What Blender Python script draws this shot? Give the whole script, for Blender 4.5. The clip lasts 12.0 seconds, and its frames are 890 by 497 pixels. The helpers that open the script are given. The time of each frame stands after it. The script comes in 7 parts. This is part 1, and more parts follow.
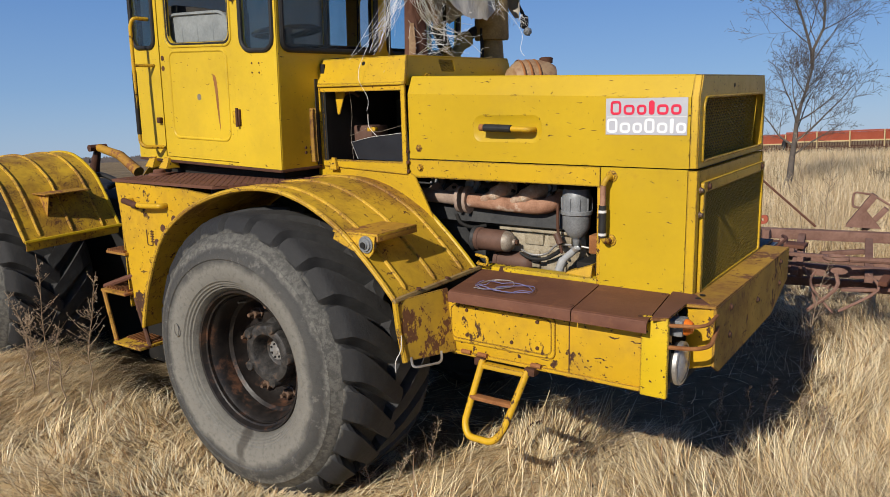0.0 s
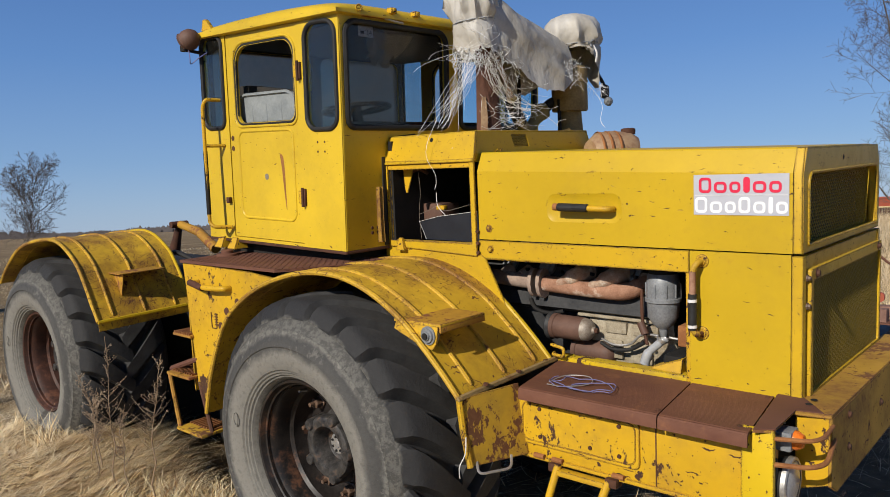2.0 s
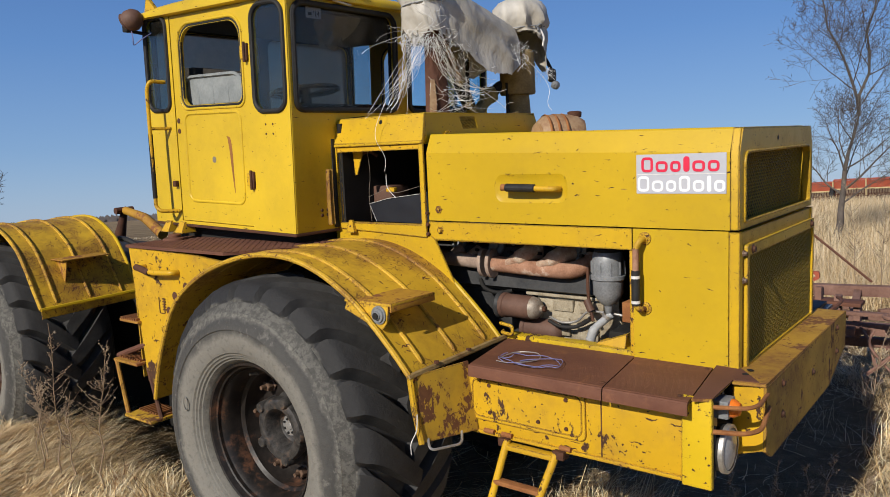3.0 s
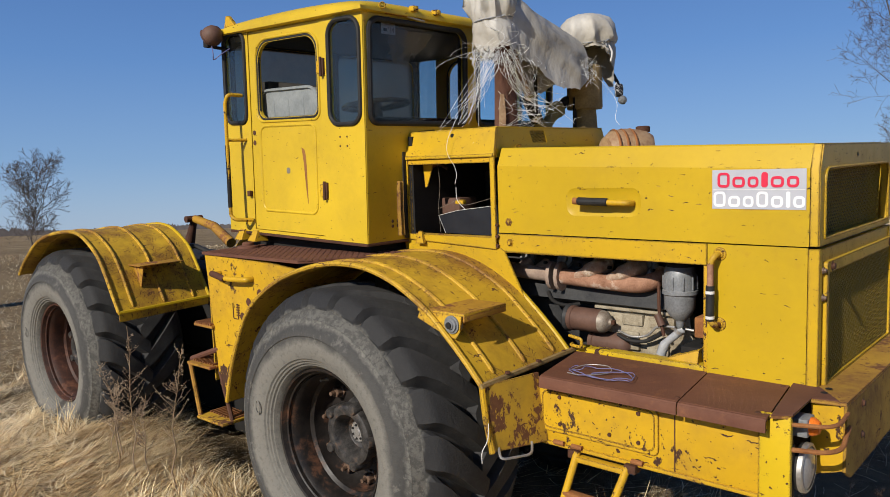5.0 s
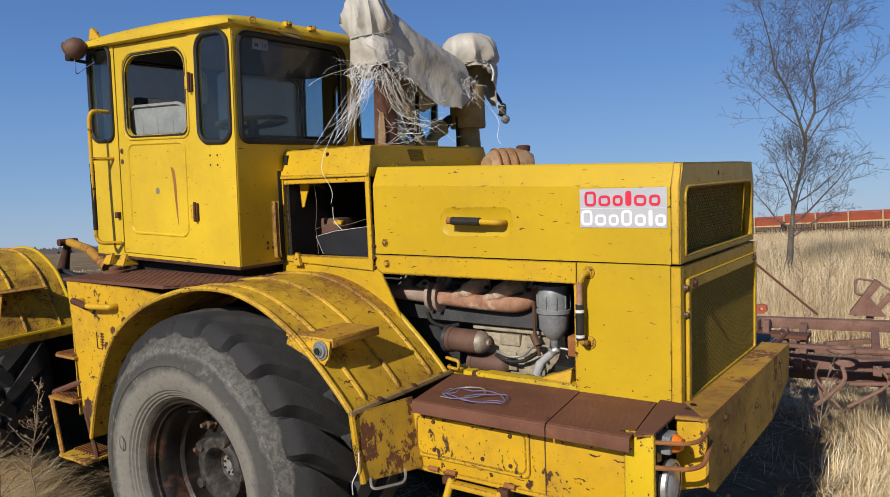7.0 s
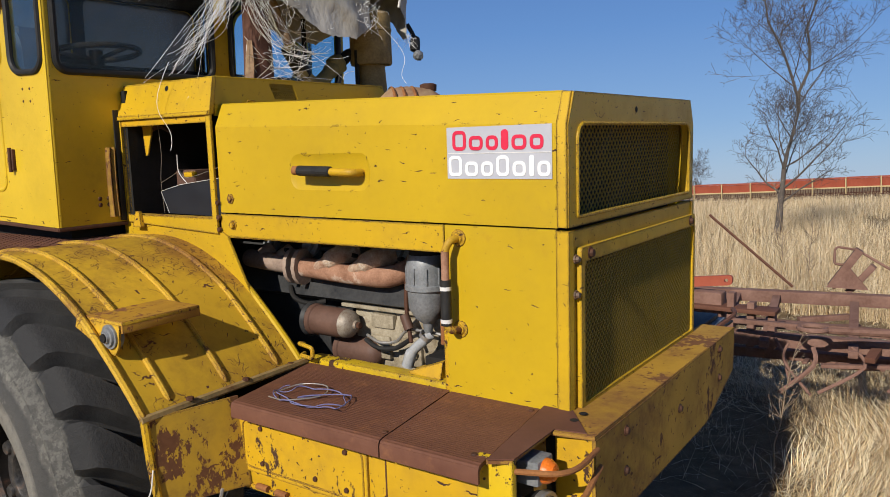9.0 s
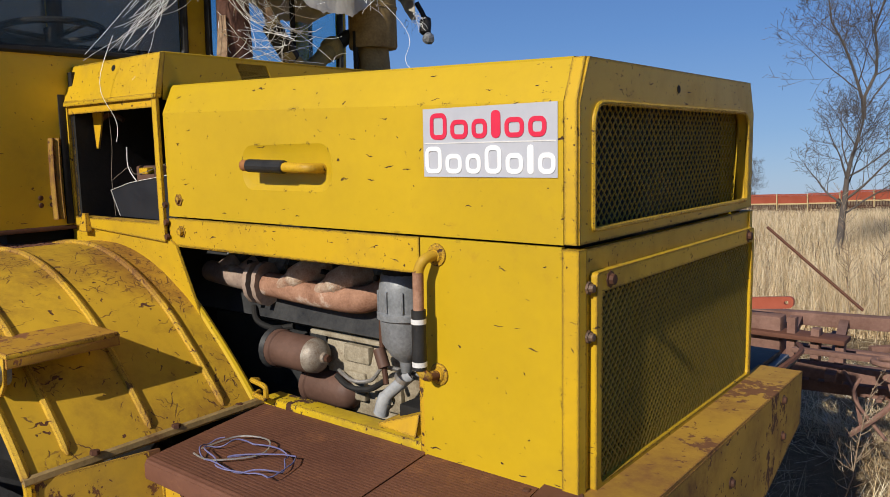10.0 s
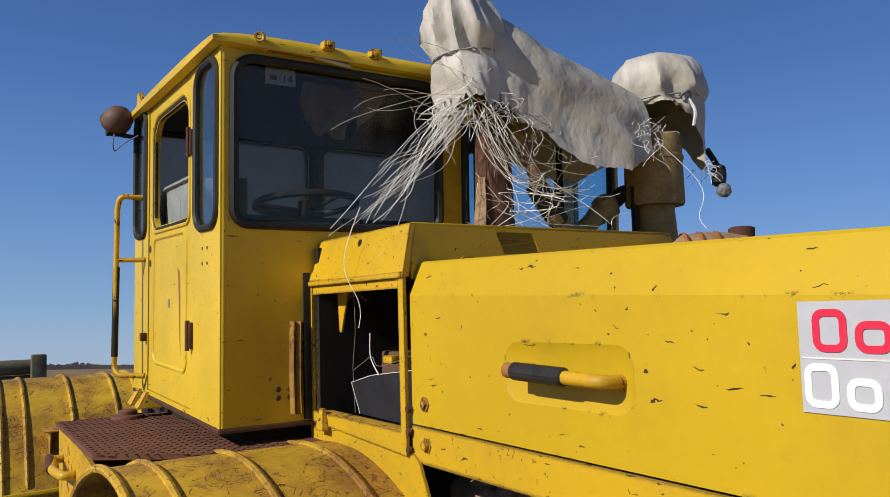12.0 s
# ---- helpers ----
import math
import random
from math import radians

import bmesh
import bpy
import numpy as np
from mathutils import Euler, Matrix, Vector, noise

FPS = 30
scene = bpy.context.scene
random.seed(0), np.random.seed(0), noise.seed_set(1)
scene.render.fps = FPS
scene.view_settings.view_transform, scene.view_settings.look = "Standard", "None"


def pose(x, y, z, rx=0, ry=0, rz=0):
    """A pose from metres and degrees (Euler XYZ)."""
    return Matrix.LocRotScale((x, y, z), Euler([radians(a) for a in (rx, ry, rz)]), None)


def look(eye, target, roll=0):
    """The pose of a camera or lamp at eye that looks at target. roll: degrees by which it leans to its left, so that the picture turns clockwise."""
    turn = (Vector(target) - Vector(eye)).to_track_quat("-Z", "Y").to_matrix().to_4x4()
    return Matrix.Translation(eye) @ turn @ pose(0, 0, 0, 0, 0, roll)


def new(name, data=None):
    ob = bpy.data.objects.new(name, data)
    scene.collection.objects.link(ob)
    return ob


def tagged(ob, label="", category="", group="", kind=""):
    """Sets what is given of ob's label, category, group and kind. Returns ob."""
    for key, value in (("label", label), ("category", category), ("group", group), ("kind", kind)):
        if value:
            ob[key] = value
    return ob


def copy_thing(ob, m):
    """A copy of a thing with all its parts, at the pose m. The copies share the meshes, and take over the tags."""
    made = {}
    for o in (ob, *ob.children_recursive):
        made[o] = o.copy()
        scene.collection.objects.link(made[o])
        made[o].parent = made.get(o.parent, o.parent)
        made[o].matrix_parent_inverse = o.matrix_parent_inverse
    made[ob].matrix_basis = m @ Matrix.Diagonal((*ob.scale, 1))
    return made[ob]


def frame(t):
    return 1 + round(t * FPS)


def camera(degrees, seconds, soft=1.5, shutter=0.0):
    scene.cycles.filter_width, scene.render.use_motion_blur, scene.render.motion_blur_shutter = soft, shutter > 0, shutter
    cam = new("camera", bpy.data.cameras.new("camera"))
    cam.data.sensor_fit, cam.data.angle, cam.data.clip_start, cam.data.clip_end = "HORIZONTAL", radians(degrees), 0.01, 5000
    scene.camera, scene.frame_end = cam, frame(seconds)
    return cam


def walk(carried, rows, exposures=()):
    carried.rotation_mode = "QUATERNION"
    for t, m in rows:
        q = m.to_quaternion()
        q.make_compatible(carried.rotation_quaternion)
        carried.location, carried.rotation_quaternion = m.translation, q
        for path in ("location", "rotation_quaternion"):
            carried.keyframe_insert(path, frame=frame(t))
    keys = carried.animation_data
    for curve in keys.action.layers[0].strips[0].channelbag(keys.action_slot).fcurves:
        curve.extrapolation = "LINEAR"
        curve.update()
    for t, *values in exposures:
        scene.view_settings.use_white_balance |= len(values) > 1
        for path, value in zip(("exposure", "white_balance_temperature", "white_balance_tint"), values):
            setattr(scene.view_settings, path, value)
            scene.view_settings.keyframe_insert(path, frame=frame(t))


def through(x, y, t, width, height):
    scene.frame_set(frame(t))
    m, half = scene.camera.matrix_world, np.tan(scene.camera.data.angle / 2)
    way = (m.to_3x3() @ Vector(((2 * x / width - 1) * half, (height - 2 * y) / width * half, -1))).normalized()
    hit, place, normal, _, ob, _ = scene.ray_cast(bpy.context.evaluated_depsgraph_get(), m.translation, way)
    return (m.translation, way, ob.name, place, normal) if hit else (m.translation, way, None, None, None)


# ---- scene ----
cam = camera(60.31, 12.0, soft=0.9)
ROWS = [
    (0, 3.0664, -2.6051, 1.8838, 82.467, 1.956, 35.207),
    (0.5, 3.0071, -2.5175, 1.8649, 82.836, 1.753, 35.571),
    (1, 2.9833, -2.3797, 1.9000, 84.796, 1.866, 38.600),
    (1.5, 2.9654, -2.2915, 1.9346, 86.439, 2.207, 41.396),
    (2, 2.9639, -2.3122, 1.9537, 87.570, 2.526, 41.841),
    (2.5, 2.9883, -2.3196, 1.9536, 87.420, 2.784, 40.135),
    (3, 2.9949, -2.3343, 1.9231, 86.469, 2.853, 38.240),
    (3.5, 2.9785, -2.3464, 1.9046, 85.538, 2.663, 37.802),
    (3.7, 2.9802, -2.3610, 1.9095, 85.312, 2.610, 38.274),
    (5.3, 2.9419, -2.4527, 1.9291, 88.503, 1.779, 42.093),
    (5.5, 2.9503, -2.4531, 1.9484, 89.032, 1.734, 41.852),
    (6, 2.9505, -2.4493, 1.9546, 89.625, 1.903, 39.894),
    (6.5, 2.9719, -2.4109, 1.9374, 89.573, 2.234, 37.587),
    (7, 3.0316, -2.2621, 1.9217, 88.771, 2.620, 35.366),
    (7.5, 3.1001, -2.0739, 1.9060, 87.502, 2.927, 33.863),
    (7.7, 3.1108, -2.0139, 1.9111, 86.765, 3.022, 33.382),
    (9.3, 3.0140, -1.1427, 1.8570, 86.110, 1.944, 36.048),
    (9.5, 2.9892, -1.0123, 1.8672, 86.317, 1.751, 36.643),
    (10, 2.8451, -0.7670, 1.8501, 86.663, 1.395, 38.845),
    (10.5, 2.6567, -0.5567, 1.8681, 87.079, 1.255, 41.065),
    (11, 2.5187, -0.4290, 1.8664, 88.543, 1.356, 45.894),
    (11.5, 2.3868, -0.3912, 1.9160, 92.646, 1.036, 53.313),
    (12, 2.3250, -0.4142, 1.9913, 98.406, 0.564, 57.091),
]
walk(cam, [(row[0], pose(*row[1:])) for row in ROWS])
# the machine stands on a slight slope
TILT = pose(0, 0, 0, 3.0362, 2.7306, 0.0730)

# ---- world, sun ----
world = bpy.data.worlds.new("world")
scene.world = world
world.use_nodes = True
wn = world.node_tree
sky = wn.nodes.new("ShaderNodeTexSky")
sky.sky_type, sky.sun_disc = "NISHITA", False
SUN_AZ, SUN_EL = 2.4, 32.0
toward = TILT.to_3x3() @ Vector((math.sin(radians(SUN_AZ)) * math.cos(radians(SUN_EL)), -math.cos(radians(SUN_AZ)) * math.cos(radians(SUN_EL)), math.sin(radians(SUN_EL))))
sky.sun_elevation = math.asin(toward.z)
sky.sun_rotation = math.atan2(toward.x, toward.y)
sky.air_density, sky.dust_density, sky.ozone_density = 1.0, 0.15, 4.0
tint = wn.nodes.new("ShaderNodeMix")
tint.data_type, tint.blend_type = "RGBA", "MULTIPLY"
tint.inputs[0].default_value = 1.0
tint.inputs[7].default_value = (0.80, 0.95, 1.28, 1)
wn.links.new(sky.outputs[0], tint.inputs[6])
haze = wn.nodes.new("ShaderNodeMix")
haze.data_type = "RGBA"
haze.inputs[0].default_value = 0.7
height = wn.nodes.new("ShaderNodeSeparateXYZ")
wn.links.new(wn.nodes.new("ShaderNodeTexCoord").outputs["Generated"], height.inputs[0])
rise = wn.nodes.new("ShaderNodeValToRGB")
for q, c in ((0.08, (0.36, 0.60, 0.98, 1)), (0.20, (0.20, 0.43, 0.90, 1)), (0.35, (0.11, 0.27, 0.70, 1))):
    rise.color_ramp.elements.new(q).color = c
rise.color_ramp.elements[0].color, rise.color_ramp.elements[-1].color = (0.56, 0.76, 1.05, 1), (0.030, 0.080, 0.25, 1)
rise.color_ramp.elements[-1].position = 0.62
wn.links.new(height.outputs[2], rise.inputs[0])
lift = wn.nodes.new("ShaderNodeVectorMath")
lift.operation = "SCALE"
lift.inputs["Scale"].default_value = 10.0
wn.links.new(rise.outputs[0], lift.inputs[0])
wn.links.new(lift.outputs[0], haze.inputs[7])
wn.links.new(tint.outputs[2], haze.inputs[6])
wn.links.new(haze.outputs[2], wn.nodes["Background"].inputs[0])
wn.nodes["Background"].inputs[1].default_value = 0.068
sun_data = bpy.data.lights.new("sun", "SUN")
sun_data.energy, sun_data.angle, sun_data.color = 5.0, radians(0.6), (1.0, 0.93, 0.82)
sun = new("sun", sun_data)
sun.matrix_world = look(toward * 50, (0, 0, 0))
scene.view_settings.exposure = 0.0


# ---- materials ----
def material(name):
    m = bpy.data.materials.new(name)
    m.use_nodes = True
    nt = m.node_tree
    return m, nt, nt.nodes["Principled BSDF"]


class Nodes:
    """Short calls for the nodes of one material."""

    def __init__(self, nt):
        self.nt = nt
        self.co = nt.nodes.new("ShaderNodeTexCoord").outputs["Object"]

    def put(self, kind, ins=(), **props):
        n = self.nt.nodes.new(kind)
        if "operation" in props:
            n.operation = props["operation"]
        if "data_type" in props:
            n.data_type = props["data_type"]
        for k, v in dict(ins).items():
            if isinstance(v, bpy.types.NodeSocket):
                self.nt.links.new(v, n.inputs[k])
            else:
                n.inputs[k].default_value = v
        return n

    def scaled(self, s, random_shift=False):
        n = self.put("ShaderNodeMapping", {"Vector": self.co, "Scale": s if isinstance(s, tuple) else (s, s, s)})
        if random_shift:
            info = self.nt.nodes.new("ShaderNodeObjectInfo")
            mul = self.put("ShaderNodeVectorMath", {0: (71.0, 37.0, 53.0), "Scale": info.outputs["Random"]}, operation="SCALE")
            self.nt.links.new(mul.outputs[0], n.inputs["Location"])
        return n.outputs[0]

    def noise(self, s, detail=4.0, rough=0.55, shift=False):
        return self.put("ShaderNodeTexNoise", {"Vector": self.scaled(s, shift), "Scale": 1.0, "Detail": detail, "Roughness": rough}).outputs["Fac"]

    def ramp(self, fac, stops):
        n = self.put("ShaderNodeValToRGB", {"Fac": fac})
        cr = n.color_ramp
        four = [(q, c if len(c) == 4 else (*c, 1)) for q, c in stops]
        cr.elements[1].position, cr.elements[1].color = four[-1]
        cr.elements[0].position, cr.elements[0].color = four[0]
        for q, c in four[1:-1]:
            cr.elements.new(q).color = c
        return n.outputs["Color"]

    def grey(self, fac, a, b, lo=0.0, hi=1.0):
        return self.put("ShaderNodeMapRange", {"Value": fac, 1: a, 2: b, 3: lo, 4: hi}).outputs[0]

    def mix(self, fac, a, b):
        n = self.put("ShaderNodeMix", data_type="RGBA")
        for i, v in ((0, fac), (6, a), (7, b)):
            if isinstance(v, bpy.types.NodeSocket):
                self.nt.links.new(v, n.inputs[i])
            else:
                n.inputs[i].default_value = (*v, 1) if i and len(v) == 3 else v
        return n.outputs[2]

    def math(self, op, a, b=0.0):
        return self.put("ShaderNodeMath", {0: a, 1: b}, operation=op).outputs[0]

    def bump(self, height, strength, distance=0.01):
        return self.put("ShaderNodeBump", {"Height": height, "Strength": strength, "Distance": distance}).outputs[0]


def paint(name, colour, chips=0.5, dirt=0.2, rust=(0.060, 0.024, 0.012), rough=0.42, grime=(0.16, 0.09, 0.03), fade=0.12, eaten=0.0, edge=0.5, scratch=0.0, grain=1.0):
    """Old enamel with chips down to rust, scratches, dirt and a faded tone."""
    m, nt, p = material(name)
    n = Nodes(nt)
    big = n.noise(1.6, 3)
    tone = n.mix(n.grey(big, 0.3, 0.7), [c * (1 - fade) for c in colour], [min(1, c * (1 + fade * 0.5)) for c in colour])
    fine = n.noise(38, 3)
    tone = n.mix(n.grey(fine, 0.35, 0.75, 0, 0.12), tone, [c * 0.70 for c in colour])
    dust = n.math("MULTIPLY", n.grey(n.noise(2.6, 7, 0.68), 0.44, 0.66), n.grey(n.noise(13, 6, 0.72), 0.30, 0.62))
    tone = n.mix(n.math("MULTIPLY", dust, dirt), tone, grime)
    wobble = n.put("ShaderNodeTexNoise", {"Vector": n.co, "Scale": 34.0, "Detail": 3.0}).outputs["Color"]

    def flecks(scale, turn, keep, radius, warp):
        """Scattered chips of uneven size and outline."""
        bent = n.put("ShaderNodeMix", {0: warp, 4: n.co, 5: wobble}, data_type="VECTOR").outputs[1]
        at = n.put("ShaderNodeMapping", {"Vector": bent, "Scale": tuple(grain * q for q in scale), "Rotation": turn}).outputs[0]
        v = n.put("ShaderNodeTexVoronoi", {"Vector": at, "Scale": 1.0})
        rgb = n.put("ShaderNodeSeparateColor", {0: v.outputs["Color"]}).outputs
        size = n.math("MULTIPLY", n.math("MULTIPLY", rgb[1], rgb[1]), radius)
        inside = n.grey(n.math("SUBTRACT", v.outputs["Distance"], size), 0.03, -0.03)
        return n.math("MULTIPLY", inside, n.math("GREATER_THAN", rgb[0], 1.0 - keep))

    spread = n.grey(n.noise(1.9, 5, 0.7), 0.58 - 0.25 * chips, 0.66 - 0.2 * chips)
    c1 = n.math("MULTIPLY", flecks((31, 31, 31), (0, 0, 0), 0.25 + 0.50 * chips, 0.25, 0.07), spread)
    c2 = flecks((60, 60, 60), (0.3, 0.2, 0.1), 0.03 + 0.16 * chips, 0.36, 0.04)
    c3 = n.math("MULTIPLY", flecks((40, 40, 40), (0.7, 0.1, 0.4), 0.32 * chips, 0.30, 0.06), n.grey(chips, 0.3, 0.5))
    c2 = n.math("MAXIMUM", c2, c3)
    s1 = flecks((11, 11, 95), (0, 0.12, 0), 0.020 + 0.05 * chips, 0.34, 0.02)
    s2 = flecks((10, 10, 90), (0.4, -0.85, 0), 0.035 + 0.09 * chips, 0.36, 0.03)
    flakes = n.math("MULTIPLY", n.grey(n.noise(15 * grain, 7, 0.74), 0.715 - 0.085 * chips, 0.740 - 0.085 * chips), n.grey(n.noise(1.3, 4, 0.6), 0.52, 0.64))
    chip = n.math("MAXIMUM", n.math("MAXIMUM", c1, c2), n.math("MAXIMUM", n.math("MAXIMUM", s1, s2), flakes))
    # paint lost along the edges of the sheet
    bev = n.put("ShaderNodeBevel", {"Radius": 0.011})
    bev.samples = 3
    flat = nt.nodes.new("ShaderNodeNewGeometry").outputs["Normal"]
    rim = n.put("ShaderNodeVectorMath", {0: bev.outputs[0], 1: flat}, operation="DOT_PRODUCT").outputs["Value"]
    worn = n.math("ADD", n.math("MULTIPLY", n.grey(rim, 0.985, 0.80), 0.36 * edge), n.noise(26, 6, 0.7))
    chip = n.math("MAXIMUM", chip, n.grey(worn, 0.72, 0.74))
    if eaten:
        lost = n.math("ADD", n.math("MULTIPLY", n.noise(3.2, 3, 0.6), 0.6), n.math("MULTIPLY", n.noise((26, 26, 15), 6, 0.72), 0.55))
        chip = n.math("MAXIMUM", chip, n.grey(lost, 0.71 - 0.16 * eaten, 0.725 - 0.16 * eaten))
    if scratch:
        stain = n.math("MULTIPLY", n.grey(n.noise(2.3, 7, 0.72), 0.46, 0.62), 0.85 * scratch)
        tone = n.mix(stain, tone, n.mix(n.noise(30, 4), (0.17, 0.070, 0.018), (0.27, 0.13, 0.025)))
        area = n.math("MULTIPLY", n.grey(n.noise(2.3, 4, 0.6), 0.44, 0.56), scratch)
        for turn, shift in (((0, 0.15, 0.4), 3.0), ((0, 0.1, 1.3), 11.0), ((0, 0.1, 2.4), 23.0), ((0.0, -0.75, 0.5), 31.0), ((0.0, -0.75, 1.3), 41.0), ((0.0, -0.7, 2.5), 47.0)):
            bent = n.put("ShaderNodeMix", {0: 0.03, 4: n.co, 5: wobble}, data_type="VECTOR").outputs[1]
            laid = n.put("ShaderNodeMapping", {"Vector": bent, "Rotation": turn}).outputs[0]
            at = n.put("ShaderNodeMapping", {"Vector": laid, "Location": (shift, shift, shift), "Scale": (8, 135, 30)}).outputs[0]
            v = n.put("ShaderNodeTexVoronoi", {"Vector": at, "Scale": 1.0})
            rgb = n.put("ShaderNodeSeparateColor", {0: v.outputs["Color"]}).outputs
            line = n.math("MULTIPLY", n.grey(v.outputs["Distance"], 0.30, 0.22), n.math("LESS_THAN", rgb[0], n.math("ADD", 0.03, n.math("MULTIPLY", area, 0.42))))
            chip = n.math("MAXIMUM", chip, n.math("MULTIPLY", line, n.grey(rgb[2], 0, 1, 0.35, 0.95)))
    rusty = n.mix(n.noise(55, 3), rust, [c * 2.1 for c in rust])
    halo = n.math("MULTIPLY", n.grey(n.noise(15, 7, 0.74), 0.60 - 0.085 * chips, 0.70 - 0.085 * chips), n.grey(n.noise(1.3, 4, 0.6), 0.48, 0.62))
    tone = n.mix(n.math("MULTIPLY", halo, 0.30), tone, (0.30, 0.13, 0.03))
    nt.links.new(n.mix(chip, tone, rusty), p.inputs["Base Color"])
    nt.links.new(n.grey(n.math("MAXIMUM", chip, n.math("MULTIPLY", dust, dirt)), 0, 1, rough, 0.88), p.inputs["Roughness"])
    h = n.math("SUBTRACT", n.math("MULTIPLY", n.noise(2.2, 2), 1.6), n.math("MULTIPLY", chip, 0.35))
    nt.links.new(n.bump(h, 0.35, 0.006), p.inputs["Normal"])
    p.inputs["Specular IOR Level"].default_value = 0.35
    return m


def rough_metal(name, a, b, s=9.0, rough=0.8, metallic=0.0, streak=None, bump=0.5):
    """A rusted or dusty surface between two colours, blotchy at two scales."""
    m, nt, p = material(name)
    n = Nodes(nt)
    f = n.math("ADD", n.math("MULTIPLY", n.noise(s, 6, 0.65), 0.7), n.math("MULTIPLY", n.noise(s * 9, 3), 0.3))
    col = n.mix(n.grey(f, 0.33, 0.67), a, b)
    if streak:
        col = n.mix(n.grey(n.noise((s * 0.5, s * 0.5, s * 0.5), 7, 0.7), 0.55, 0.68), col, streak)
    nt.links.new(col, p.inputs["Base Color"])
    nt.links.new(n.grey(f, 0.3, 0.7, rough - 0.1, min(1, rough + 0.1)), p.inputs["Roughness"])
    nt.links.new(n.bump(f, bump, 0.004), p.inputs["Normal"])
    p.inputs["Metallic"].default_value = metallic
    p.inputs["Specular IOR Level"].default_value = 0.3
    return m


YELLOW = (0.515, 0.338, 0.010)
M_YEL = paint("yellow_enamel", YELLOW, 0.16, 0.15, rust=(0.030, 0.014, 0.008), edge=0.4, grain=1.9)
M_YEL_CAB = paint("sun_bleached_yellow_enamel", (0.63, 0.425, 0.022), 0.06, 0.20, rust=(0.040, 0.018, 0.010), edge=0.25, fade=0.16, grain=1.9)
M_YEL_TRIM = paint("yellow_enamel_nicked", (0.555, 0.345, 0.012), 0.55, 0.40, rust=(0.034, 0.016, 0.009), edge=1.05, grain=2.1)
M_YEL_WORN = paint("yellow_enamel_chipped", (0.59, 0.348, 0.013), 1.15, 0.45, rust=(0.038, 0.017, 0.009), eaten=0.30, edge=1.35)
M_YEL_FEND = paint("yellow_enamel_dusty", (0.60, 0.365, 0.024), 0.45, 0.6, rough=0.55, grime=(0.16, 0.075, 0.018), fade=0.22, eaten=0.10, edge=0.9, scratch=1.0)
M_YEL_BUMP = paint("yellow_enamel_rubbed", (0.40, 0.235, 0.022), 0.8, 1.0, rough=0.65, grime=(0.15, 0.07, 0.025), fade=0.35, eaten=0.16, edge=1.1)
M_POST = paint("lemon_yellow_enamel", (0.62, 0.42, 0.012), 1.5, 0.3, rust=(0.040, 0.018, 0.010), eaten=0.32, edge=1.2)
M_BUMP_TOP = paint("yellow_enamel_rubbed_brown", (0.42, 0.24, 0.028), 1.0, 1.0, rust=(0.105, 0.045, 0.017), rough=0.65, grime=(0.20, 0.088, 0.028), fade=0.35, eaten=0.34, edge=1.2)
M_SILL = paint("yellow_enamel_worn_through", (0.60, 0.41, 0.012), 1.3, 0.6, rust=(0.040, 0.018, 0.010), eaten=0.52, edge=1.2)
M_FLAP = paint("yellow_enamel_rust_eaten", (0.48, 0.29, 0.022), 1.0, 0.9, rust=(0.075, 0.031, 0.013), rough=0.6, eaten=0.62, edge=1.2)
M_SHELF = paint("yellow_enamel_rubbed_to_rust", (0.42, 0.225, 0.022), 1.0, 1.0, rust=(0.13, 0.052, 0.020), rough=0.6, grime=(0.20, 0.085, 0.025), eaten=0.5, edge=1.2)
M_RUST = rough_metal("brown_rust_plate", (0.095, 0.038, 0.024), (0.145, 0.064, 0.040), 5, 0.8)


def deck_plate():
    """Rusted tread plate: fine rows of short dashes, worn orange in places."""
    m, nt, p = material("rusted_dash_tread_plate")
    n = Nodes(nt)
    f = n.math("ADD", n.math("MULTIPLY", n.noise(5, 6, 0.65), 0.7), n.math("MULTIPLY", n.noise(45, 3), 0.3))
    col = n.mix(n.grey(f, 0.33, 0.67), (0.105, 0.040, 0.024), (0.160, 0.068, 0.040))
    col = n.mix(n.grey(n.noise(9, 7, 0.75), 0.56, 0.70, 0, 0.6), col, (0.25, 0.105, 0.045))
    nt.links.new(col, p.inputs["Base Color"])
    p.inputs["Roughness"].default_value = 0.72
    p.inputs["Specular IOR Level"].default_value = 0.3
    brick = n.put("ShaderNodeTexBrick", {"Vector": n.co, "Color1": (1, 1, 1, 1), "Color2": (1, 1, 1, 1), "Mortar": (0, 0, 0, 1), "Scale": 1.0, "Mortar Size": 0.0028, "Mortar Smooth": 0.3, "Brick Width": 0.034, "Row Height": 0.0115})
    h = n.math("ADD", n.math("MULTIPLY", brick.outputs["Color"], 0.5), n.math("MULTIPLY", f, 0.5))
    nt.links.new(n.bump(h, 0.6, 0.003), p.inputs["Normal"])
    return m


M_DECK = deck_plate()
M_RUST_OR = rough_metal("orange_rust", (0.16, 0.055, 0.02), (0.34, 0.15, 0.05), 14, 0.85)
M_RUST_DARK = rough_metal("dark_rust", (0.035, 0.016, 0.010), (0.11, 0.045, 0.024), 11, 0.75)
M_HUB = rough_metal("oily_black_steel", (0.012, 0.012, 0.013), (0.105, 0.098, 0.092), 26, 0.38, 0.3, (0.14, 0.085, 0.055))
M_NUT = rough_metal("greasy_rusted_nut", (0.060, 0.038, 0.026), (0.17, 0.105, 0.070), 40, 0.5)
M_RIM = rough_metal("rusty_black_rim", (0.006, 0.006, 0.006), (0.028, 0.022, 0.019), 16, 0.45, 0.0, (0.11, 0.050, 0.028))
